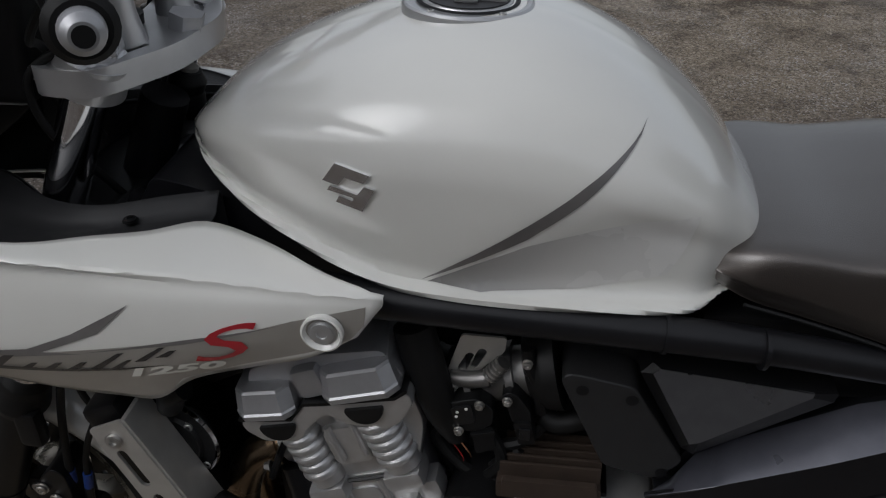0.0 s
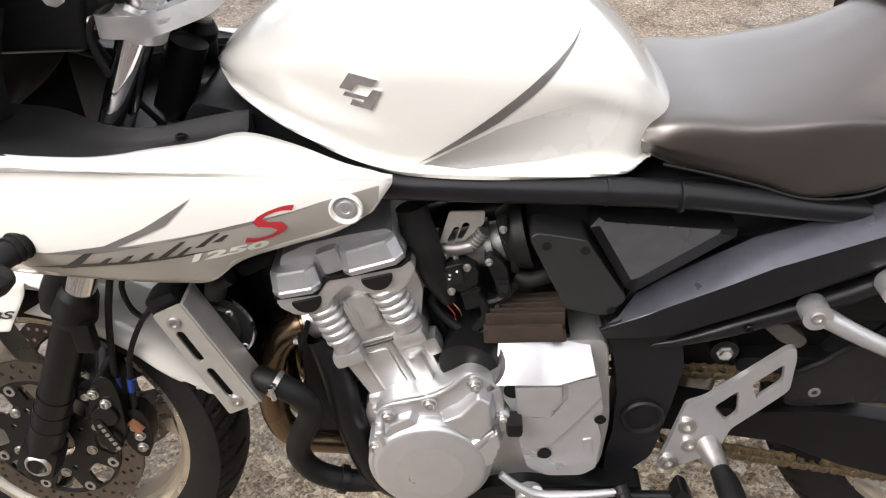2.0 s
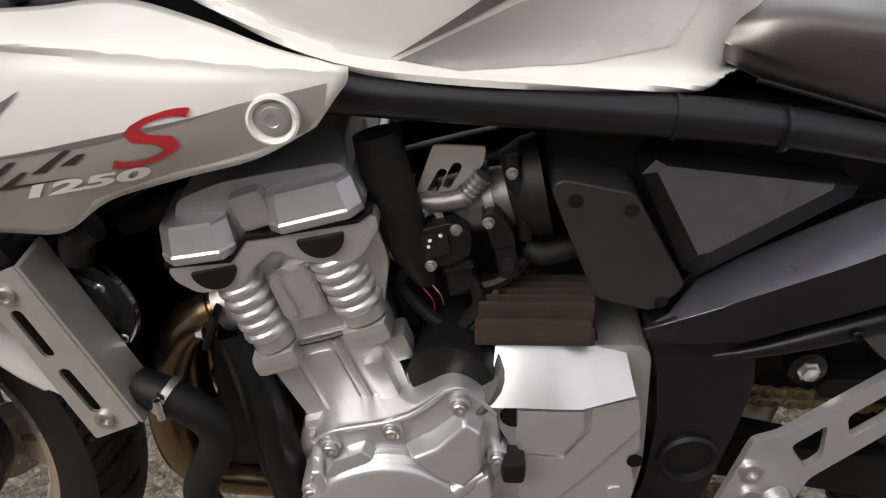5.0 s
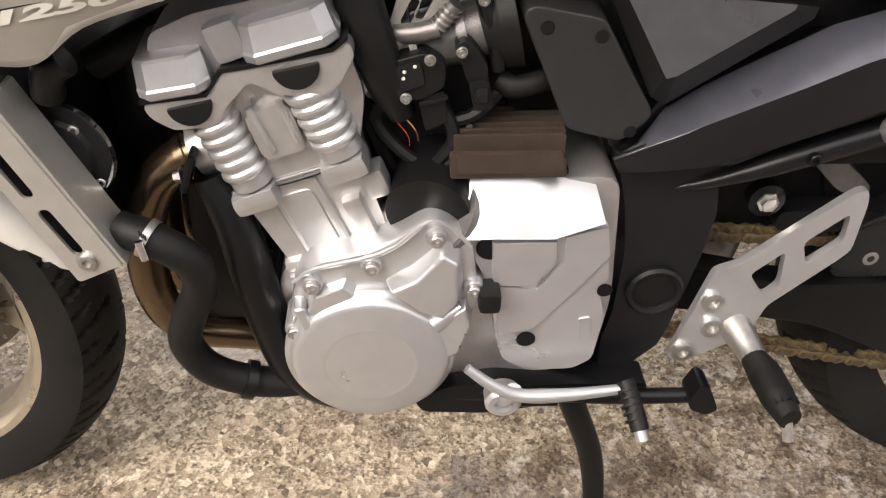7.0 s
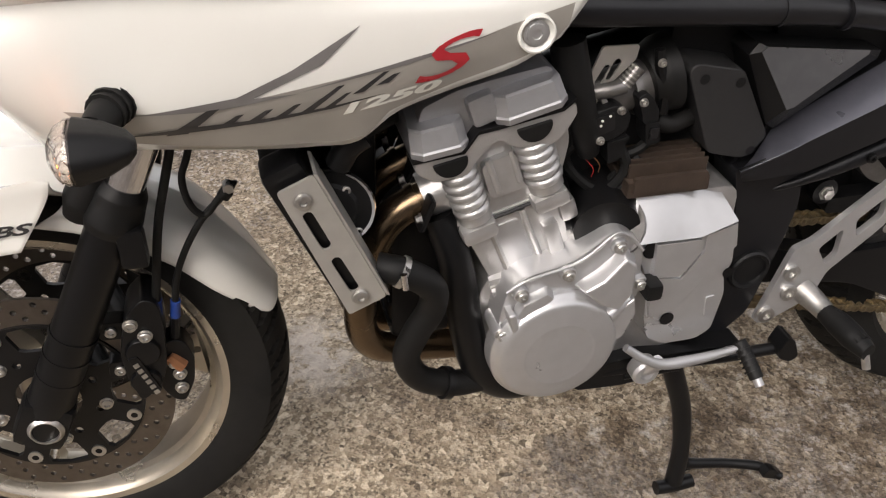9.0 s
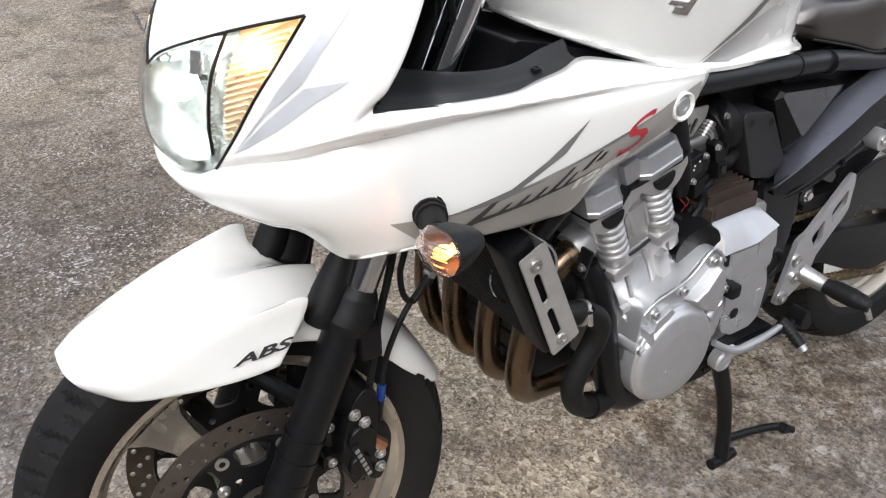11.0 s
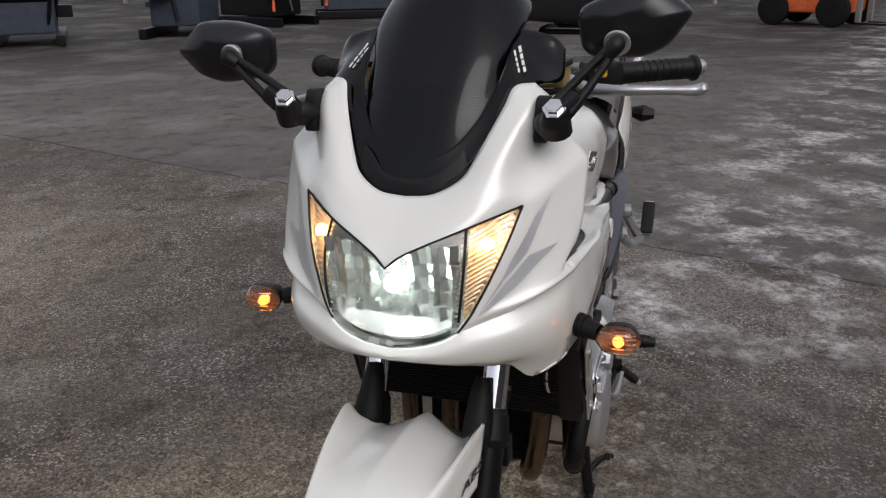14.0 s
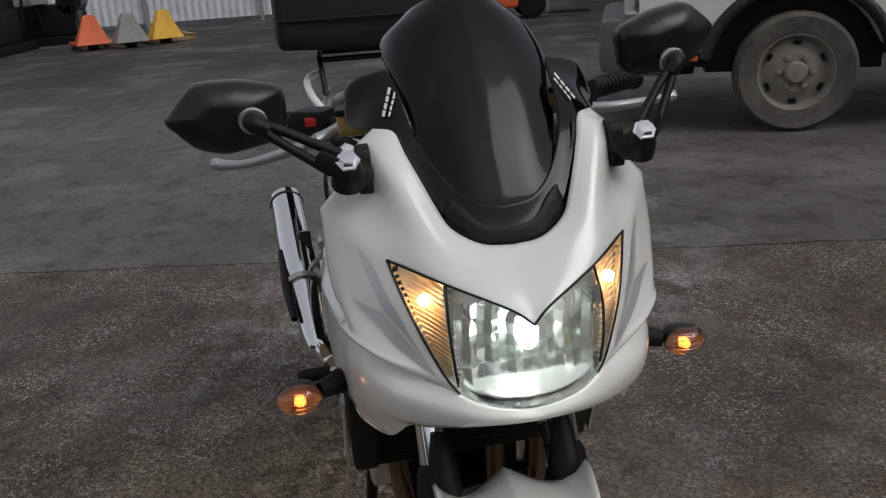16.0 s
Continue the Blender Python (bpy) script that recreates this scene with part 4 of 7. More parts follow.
# -- headlamp --
lens_rows = [LAMP_TOP, [(-.774, 0, .905), (-.760, -.045, .925), (-.730, -.098, .950), (-.670, -.152, .985)], [(-.772, 0, .862), (-.764, -.042, .875), (-.744, -.085, .897), (-.702, -.128, .932)], [*LAMP_LOW]]
lens_rows[1][-1], lens_rows[2][-1] = (-.682, -.145, .962), (-.714, -.119, .900)
lamp = part("headlamp", both(loft([[(x + .0015, y * .995, z) for x, y, z in r] for r in lens_rows], 26, 16)), LENS_CLEAR, bike, "clear glossy headlamp lens, lit", thick=.003, sharp=70)
lamp.visible_shadow = False
back = [[(x + deep, y * .9, z + up) for x, y, z in r] for r, deep, up in zip(lens_rows, (.066, .075, .070, .030), (-.004, -.004, -.002, .004))]
part("reflector", both(loft([LAMP_TOP, *back, LAMP_LOW], 30, 26)), REFLECTOR, lamp, "silvered reflector bowl", sharp=60)
side = [LAMP_SIDE, [LAMP_TOP[-1]] + [r[-1] for r in back] + [LAMP_LOW[-1]]]
part("reflector_side", loft(side, 20, 6), REFLECTOR, lamp, sharp=60)
part("reflector_side", mirrored(loft(side, 20, 6)), REFLECTOR, lamp, sharp=60)
shell = [[(x + .022, y * .97, z) for x, y, z in r] for r in (LAMP_TOP, *back, LAMP_LOW)]
part("lamp_housing", both(loft(shell, 24, 18)), PLASTIC, lamp, "black lamp housing", thick=.003)
part("bulb", lathe([(.001, -.020), (.008, -.016), (.010, -.004), (.009, .02), (.005, .03)], 16, "x", (-.708, 0, .912)), BEAM, lamp, "lit white bulb")
# reflector of narrow upright facets, each turned a little from the next
facets = bmesh.new()
for j in range(-9, 9):
    for k in range(5):
        y0, y1 = j * .0105, (j + 1) * .0105
        ym = (y0 + y1) / 2
        top = np.interp(abs(ym), [0, .024, .096], [.930, .950, .978])
        z0, z1 = .858 + (top - .858) * k / 5, .858 + (top - .858) * (k + 1) / 5
        deep = -.700 - 3.2 * ym * ym - .9 * ((z0 + z1) / 2 - .905) ** 2 * 4
        turn, nod = (.0035, -.0035, .0012)[j % 3], (.0030, -.0020)[(j + k) % 2]
        vs = [facets.verts.new(p) for p in ((deep + turn + nod, y0, z0), (deep - turn + nod, y1, z0), (deep - turn - nod, y1, z1), (deep + turn - nod, y0, z1))]
        facets.faces.new(vs)
part("faceted_reflector", facets, MIRROR_COAT, lamp, "silvered facets of the reflector", sharp=5)
part("lens_sill", both(loft([[(-.748, 0, .842), (-.744, -.040, .846), (-.734, -.074, .856), (-.724, -.094, .872)], [(-.716, 0, .858), (-.714, -.040, .860), (-.710, -.070, .868), (-.706, -.086, .880)]], 14, 5)), REFLECTOR, lamp, "grey sill under the reflector")
for sgn in (-1, 1):
    edge = [(-.706, sgn * .097, .990), (-.728, sgn * .100, .950), (-.736, sgn * .098, .905), (-.735, sgn * .094, .868)]
    outer = [(x, -y * sgn, z) for x, y, z in LAMP_SIDE]
    inner_edge = [(x + .018, y, z) for x, y, z in edge]
    outer_edge = [(x + .016, y * .975, z - .002) for x, y, z in outer[:5]]
    bowl = loft([curve(inner_edge, 12), [tuple((np.array(a) + np.array(b)) / 2 + np.array((.008, 0, 0))) for a, b in zip(curve(inner_edge, 12), curve(outer_edge, 12))], curve(outer_edge, 12)], 16, 10)
    part("parking_bowl", bowl, AMBER_GLASS, lamp, "amber parking lamp bowl")
    a, b = curve(inner_edge, 40), curve(outer_edge, 40)
    for k in range(3, 37, 2):
        q = max(0, k - 3)
        part("parking_flute", tube([a[k] + np.array((-.002, 0, 0)), (a[k] + b[q]) / 2 + np.array((.004, 0, 0)), b[q] + np.array((-.002, 0, 0))], .0014, 6, 8), AMBER_GLASS, lamp)
    part("parking_bulb", lathe([(.001, -.010), (.006, -.008), (.008, .003), (.004, .010)], 14, "x", (-.690, sgn * .122, .966)), PARK, lamp, "lit amber bulb")
    part("divider", tube(edge, .0020, 6), PLASTIC, lamp)
    for q in curve(edge, 20)[1:-1]:
        part("divider_tooth", box(q + np.array((.003, -sgn * .003, 0)), (.004, .006, .0018), .0004), STEEL, lamp)
for pts in (LAMP_TOP, LAMP_SIDE):
    part("lamp_seal", tube(pts, .0017, 6), PLASTIC, lamp)
    part("lamp_seal", tube(flip(pts), .0017, 6), PLASTIC, lamp)

# -- windscreen --
SCREEN = [[(-.668, 0, 1.016), (-.665, -.04, 1.022), (-.648, -.072, 1.040), (-.628, -.088, 1.070), (-.608, -.100, 1.098)],
          [(-.648, 0, 1.065), (-.643, -.045, 1.070), (-.624, -.076, 1.088), (-.602, -.092, 1.112), (-.580, -.102, 1.138)],
          [(-.602, 0, 1.140), (-.596, -.048, 1.143), (-.574, -.082, 1.153), (-.546, -.100, 1.170), (-.520, -.108, 1.186)],
          [(-.545, 0, 1.215), (-.538, -.050, 1.216), (-.514, -.086, 1.220), (-.486, -.104, 1.228), (-.455, -.112, 1.236)],
          [(-.480, 0, 1.290), (-.473, -.046, 1.288), (-.452, -.080, 1.280), (-.430, -.098, 1.272), (-.402, -.108, 1.262)],
          [(-.440, 0, 1.325), (-.434, -.036, 1.320), (-.418, -.062, 1.308), (-.402, -.080, 1.292), (-.380, -.094, 1.275)]]
bubble = [[(x, y * k, z) for x, y, z in r] for r, k in zip(SCREEN[1:], (.93, .96, 1.04, 1.04, 1.0))]
screen = part("windscreen", both(loft(bubble, 22, 26)), LENS_SMOKE, bike, "dark smoked double-bubble windscreen", thick=.003, sharp=70)
APRON = [[(-.668, 0, 1.026), (-.664, -.045, 1.033), (-.643, -.080, 1.058), (-.612, -.105, 1.100), (-.578, -.126, 1.142), (-.540, -.158, 1.160), (-.492, -.180, 1.160), (-.462, -.178, 1.200)],
         [(-.656, 0, 1.048), (-.651, -.040, 1.054), (-.632, -.073, 1.076), (-.603, -.097, 1.112), (-.570, -.117, 1.152), (-.530, -.140, 1.178), (-.488, -.156, 1.194), (-.466, -.160, 1.218)],
         [(-.650, 0, 1.066), (-.645, -.034, 1.071), (-.627, -.062, 1.089), (-.598, -.086, 1.122), (-.564, -.101, 1.158), (-.528, -.108, 1.192), (-.490, -.112, 1.218), (-.468, -.118, 1.230)]]
apron_bm = panel(APRON, 4, 4)
APRON_TREE = BVHTree.FromBMesh(apron_bm)
part("screen_apron", both(apron_bm), LENS_SMOKE, screen, "dark smoked apron and side wings of the screen", thick=.003, sharp=60)
part("screen_base", both(loft([[(-.673, 0, 1.016), (-.669, -.042, 1.022), (-.651, -.076, 1.042), (-.640, -.084, 1.056)], [(-.666, 0, 1.042), (-.661, -.034, 1.047), (-.645, -.060, 1.071), (-.636, -.074, 1.082)]], 14, 4)), PLASTIC, screen, "black plastic strip", thick=.004)
for sgn in (-1, 1):
    for k, s0, s1 in ((0, 0, .2), (0, .25, .45), (0, .50, .70), (0, .75, 1), (1, .05, .22), (1, .27, .42), (1, .47, .62), (1, .67, .90)):
        o, d, w = Vector((.135 - k * .0065, 1.176 - k * .002)), Vector((-.017, .032)), Vector((.0015, .0008))
        quad = [o + d * s0 - w * (1 - .3 * k), o + d * s0 + w * (1 - .3 * k), o + d * s1 + w * (1 - .3 * k), o + d * s1 - w * (1 - .3 * k)]
        bm = bmesh.new()
        vs = []
        for y, z in quad:
            at, nor, _, _ = APRON_TREE.ray_cast(Vector((-1, -y, z)), Vector((1, 0, 0)))
            if at is not None:
                vs.append(bm.verts.new((at.x - .0055, at.y * (1 if sgn < 0 else -1), at.z)))
        if len(vs) == 4:
            bm.faces.new(vs)
            part("lettering_bar", bm, CREAM_PAINT, screen)
        else:
            bm.free()
# instruments
part("instrument_housing", bevelled(skin([[(-.60, y, .99), (-.57, y, 1.09), (-.50, y, 1.125), (-.455, y, 1.10), (-.47, y, .99)] for y in (-.105, -.08, 0, .08, .105)], True, True), .012, 3), PLASTIC, bike, "black instrument housing")

# -- mirrors --
def mirror(sgn, ball, tips, lift):
    foot = part("mirror", plate(rounded([(-.612, 1.086), (-.574, 1.092), (-.566, 1.150), (-.600, 1.150)], .014), 0, .018, .005), PLASTIC, bike, "black plastic mirror on a slim twin arm", m=Matrix.Translation((0, sgn * .172 - .009, 0)))
    hinge = Vector((-.628, sgn * .196, 1.130))
    b = Vector(ball)
    d = (b - hinge).normalized()
    part("hinge", tube([(-.592, sgn * .176, 1.114), (-.612, sgn * .186, 1.116), hinge + Vector((.004, 0, -.014))], [.018, .019, .017], 14), PLASTIC, foot)
    part("hinge_block", tube([hinge + Vector((.012, 0, -.022)), hinge + Vector((-.002, 0, .004)), hinge + Vector((-.006, 0, .010))], [.022, .021, .015], 14), PLASTIC, foot)
    part("hinge_block", box(hinge + d * .020 + Vector((.002, 0, -.004)), (.030, .046, .026), .008, along((0, 0, 0), d).to_3x3().to_4x4() @ Matrix.Rotation(radians(90), 4, "X")), PLASTIC, foot)
    bolt(hinge + Vector((-.006, 0, .010)), (-.62, 0, .78), .0125, .010, foot, CHROME, False)
    side = d.cross(Vector((-1, 0, .4))).normalized()
    for k in (-1, 1):
        part("arm", tube([hinge + d * .016 + side * (k * .012), hinge + d * .05 + side * (k * .010), b - d * .030 + side * (k * .006), b - d * .012 + side * (k * .001)], [.0075, .0065, .006, .007], 10), PLASTIC, foot)
    part("knuckle", tube([b - d * .020, b + Vector((-.004, 0, 0)), b + Vector((.012, 0, .002))], [.010, .012, .010], 14), PLASTIC, foot)
    part("ball_joint", tube([b + Vector((.004, 0, 0)), b + Vector((.010, 0, .002)), b + Vector((.012, 0, .002))], [.017, .018, .015], 20), ALU, foot, "bright alloy ball joint")
    for a in (.5, 2.6, 4.7):
        bolt(b + Vector((.004, .012 * math.cos(a), .012 * math.sin(a))), (-1, 0, 0), .0028, .002, foot, STEEL, False)
    inn, out = Vector(tips[0]), Vector(tips[1])
    c, d = (inn + out) / 2, (out - inn)
    L = d.length
    shape = [(-.50, -.30), (-.40, -.46), (.05, -.54), (.28, -.42), (.52, .0), (.46, .12), (.24, .46), (-.12, .44), (-.46, .30), (-.51, .16)]
    rows = []
    ax, up, fr = d.normalized(), Vector((0, 0, 1)), Vector((-1, 0, 0))
    up = (up - ax * up.dot(ax)).normalized()
    for f, s in ((-.030, .94), (-.024, 1.0), (-.008, 1.0), (.006, .90), (.016, .55), (.019, .25)):
        rows.append([c + ax * (u * L * s) + up * (v * .095 * s + lift) + fr * f for u, v in rounded(shape, .10, 4)])
    part("shell", skin(rows, True, True), SHELL_BLACK, foot, "black faceted mirror shell", sharp=50)
    part("glass", skin([[c + ax * (u * L * .86) + up * (v * .082 + lift) + fr * (-.0315) for u, v in rounded(shape, .10, 4)], [c + ax * (u * L * .2) + up * (v * .02 + lift) + fr * (-.0335) for u, v in rounded(shape, .10, 4)]], True, True), CHROME, foot)


mirror(-1, (-.578, -.265, 1.219), [(-.532, -.208, 1.232), (-.520, -.355, 1.252)], .004)
mirror(1, (-.598, .304, 1.193), [(-.556, .262, 1.208), (-.572, .412, 1.203)], -.006)

# -- front indicators --
for sgn in (-1, 1):
    stalk = part("front_indicator", tube([(-.540, sgn * .175, .806), (-.553, sgn * .212, .807), (-.562, sgn * .236, .806), (-.572, sgn * .260, .803)], [.022, .020, .0165, .013], 14), RUBBER, bike, "front indicator with lit amber bulb")
    for k in range(4):
        part("stalk_rib", tube([(-.5535 - k * .003, sgn * (.213 + k * .008), .807), (-.5547 - k * .003, sgn * (.216 + k * .008), .807)], .0208 - k * .001, 14), RUBBER, stalk)
    hexa = rounded([(-.036, .0), (-.021, .022), (.018, .0235), (.0365, .0035), (.0215, -.0235), (-.020, -.022)], .008, 3)
    hc = Vector((-.585, sgn * .290, .801))
    rows = [[hc + Vector((dx, sgn * u * s, v * s)) for u, v in hexa] for dx, s in ((.047, .02), (.046, .25), (.040, .50), (.022, .82), (.004, .97), (.0, 1.0))]
    part("housing", skin(rows, True, False), PLASTIC, stalk, "black indicator housing", sharp=50)
    rows = [[hc + Vector((dx, sgn * u * s, v * s)) for u, v in hexa] for dx, s in ((.0, .985), (-.006, .96), (-.014, .80), (-.019, .50), (-.021, .15), (-.0212, .02))]
    o = part("lens", skin(rows, True, False), LENS_CLEAR_THIN, stalk, "clear hexagonal lens", sharp=50, thick=.0015)
    o.visible_shadow = False
    part("reflector", skin([[hc + Vector((dx, sgn * u * s, v * s)) for u, v in hexa] for dx, s in ((-.002, .95), (.012, .72), (.019, .35), (.020, .03))], True, False), BOWL, stalk)
    for k in range(-2, 3):
        part("lens_rib", tube([hc + Vector((-.010, sgn * .025, k * .007)), hc + Vector((-.017, 0, k * .007)), hc + Vector((-.010, -sgn * .025, k * .007))], .0008, 5), LENS_CLEAR_THIN, stalk)
    part("bulb", lathe([(.001, -.011), (.006, -.009), (.0085, 0), (.005, .009)], 14, "x", hc + Vector((.002, 0, -.004))), AMBER, stalk, "lit amber bulb")

# -- front wheel --
def tyre_mesh(r_out, half, r_bead, treads, seed=0):
    """A tyre with a rounded crown and slanting cut grooves."""
    prof = [(-.80, r_bead), (-.93, r_bead + .012), (-1.0, r_bead + (r_out - r_bead) * .42), (-.985, r_bead + (r_out - r_bead) * .62)]
    for a in np.linspace(-1, 1, 25):
        prof.append((a * .96, r_out - (r_out - r_bead) * .30 * abs(a) ** 2.2))
    prof += [(-u, r) for u, r in reversed(prof[:4])]
    n = 420
    rows = []
    for i in range(n):
        t = i / n
        ring = []
        for u, r in prof:
            g = 0.0
            if .12 < abs(u) < .94 and r > r_bead + .02:
                ph = (t * treads + abs(u) * .55 + (0 if u > 0 else .5)) % 1
                g = .006 if ph < .14 else 0
                if abs(u) > .62:
                    g = .005 if ph < .12 or .5 < ph < .60 else 0
            rr = r - g
            ring.append((rr * math.cos(t * 2 * math.pi), u * half, rr * math.sin(t * 2 * math.pi)))
        rows.append(ring)
    rows.append(rows[0])
    bm = skin(rows)
    bmesh.ops.remove_doubles(bm, verts=bm.verts, dist=1e-5)
    bmesh.ops.recalc_face_normals(bm, faces=bm.faces)
    return bm


def rim_mesh(half, r_bead, turn, arms=3):
    """The stepped barrel of a cast wheel, and its broad hollow spokes."""
    h, r = half, r_bead
    side_ = [(r - .0135, 0), (r - .0215, -h * .30), (r - .0200, -h * .52), (r - .0125, -h * .60), (r - .0110, -h * .74), (r - .0050, -h + .006), (r - .0020, -h + .001), (r + .0125, -h), (r + .0140, -h + .003), (r + .0130, -h + .007), (r - .0005, -h + .010), (r - .004, -h * .66), (r - .007, -h * .3)]
    side_ = [(r - .0215, 0)] + side_[1:] + [(r - .007, 0)]
    prof = side_ + [(a, -b) for a, b in reversed(side_[:-1])]
    bm = lathe(prof, 96, "y", caps=False)
    spokes = []
    for k in range(arms):
        a0 = turn + k * 2 * math.pi / arms
        line = [(.030, .50), (.060, .34), (.095, .19), (.135, .155), (.170, .175), (r - .022, .235)]
        pts = [(q * math.cos(a0 + w), q * math.sin(a0 + w)) for q, w in line] + [(q * math.cos(a0 - w), q * math.sin(a0 - w)) for q, w in reversed(line)]
        e0, e1 = r - .046, r - .032
        hole = slot(e0 * math.cos(a0), e0 * math.sin(a0), e1 * math.cos(a0), e1 * math.sin(a0), .0050)
        spokes.append(plate(pts, -.021, .021, .006, [hole], segments=3))
    return bm, spokes


def cast_wheel(name, label, half, m, turn):
    rim, spokes = rim_mesh(half, .2159, turn)
    ob = part(name, rim, RIM, bike, label, m=m)
    for s in spokes:
        part("spoke", s, RIM, ob, m=m)
    part("hub", lathe([(.012, -.06), (.036, -.06), (.045, -.042), (.045, .042), (.036, .06), (.012, .06)], 32, "y"), RIM, ob, m=m)
    return ob


def disc_mesh(r0, r1, thick, holes=3, ring=24):
    def circ(r, n, cx=0, cz=0, ph=0):
        return [(cx + r * math.cos(a + ph), cz + r * math.sin(a + ph)) for a in np.linspace(0, 2 * math.pi, n, endpoint=False)]
    hs = [circ(r0, 60)]
    for k in range(ring):
        for j in range(holes):
            a = (k + j * .33) * 2 * math.pi / ring
            rr = r0 + (r1 - r0) * (.22 + .28 * j)
            hs.append(circ(.0040, 8, rr * math.cos(a), rr * math.sin(a)))
    return plate(circ(r1, 90), -thick / 2, thick / 2, 0, hs)


def carrier_mesh(r0, r1, thick, n=8):
    """A disc carrier with a round-cornered window between each two buttons."""
    def circ(r, k):
        return [(r * math.cos(a), r * math.sin(a)) for a in np.linspace(0, 2 * math.pi, k, endpoint=False)]
    hs = [circ(r0, 30)]
    for k in range(n):
        a = (k + .5) * 2 * math.pi / n
        w = math.pi / n
        hs.append([(r * math.cos(t), r * math.sin(t)) for r, t in ((r1 - .005, a - w * .52), (r1 - .003, a), (r1 - .005, a + w * .52), (r1 - .012, a + w * .62), (r0 + .042, a + w * .50), (r0 + .038, a + w * .25), (r0 + .038, a - w * .25), (r0 + .042, a - w * .50), (r1 - .012, a - w * .62))])
        hs.append(circ_at((r1 - .012) * .60, a - w, .0055))
    return plate(circ(r1, 64), -thick / 2, thick / 2, 0, hs)


def circ_at(r, a, q, n=10):
    return [(r * math.cos(a) + q * math.cos(t), r * math.sin(a) + q * math.sin(t)) for t in np.linspace(0, 2 * math.pi, n, endpoint=False)]


# the front wheel stands turned a little to its right
HUB_F = AXLE_F + Vector((.018, 0, .028))
MF = Matrix.Translation(_h) @ Matrix.Rotation(radians(-7.5), 4, RAKE) @ Matrix.Translation(-_h) @ Matrix.Translation(HUB_F)
wheel = cast_wheel("front_wheel", "champagne-silver cast front wheel", .050, MF, radians(6))
part("tyre", tyre_mesh(.302, .061, .222, 34), TYRE, wheel, "worn black road tyre with slanting grooves", m=MF, sharp=25)
for sgn in (-1, 1):
    part("brake_disc", disc_mesh(.118, .155, .005), DISC, wheel, "drilled steel brake disc", m=MF @ Matrix.Translation((0, sgn * .070, 0)))
    part("disc_carrier", carrier_mesh(.040, .1175, .006), BLACK_SATIN, wheel, "black disc carrier", m=MF @ Matrix.Translation((0, sgn * .072, 0)) @ Matrix.Rotation(radians(21), 4, "Y"))
    for k in range(8):
        a = radians(-21 + 45 * k)
        part("disc_button", lathe([(.0045, -.004), (.0095, -.004), (.0095, .0035), (.0080, .0050), (.0055, .0050), (.0045, .0035)], 16, "y", caps=False), STEEL, wheel, m=MF @ Matrix.Translation((.106 * math.cos(a), sgn * .073, .106 * math.sin(a))))
    for k in range(5):
        a = radians(-12 + 72 * k)
        bolt(MF @ Vector((.070 * math.cos(a), sgn * .075, .070 * math.sin(a))), (0, sgn, 0), .0075, .005, wheel)

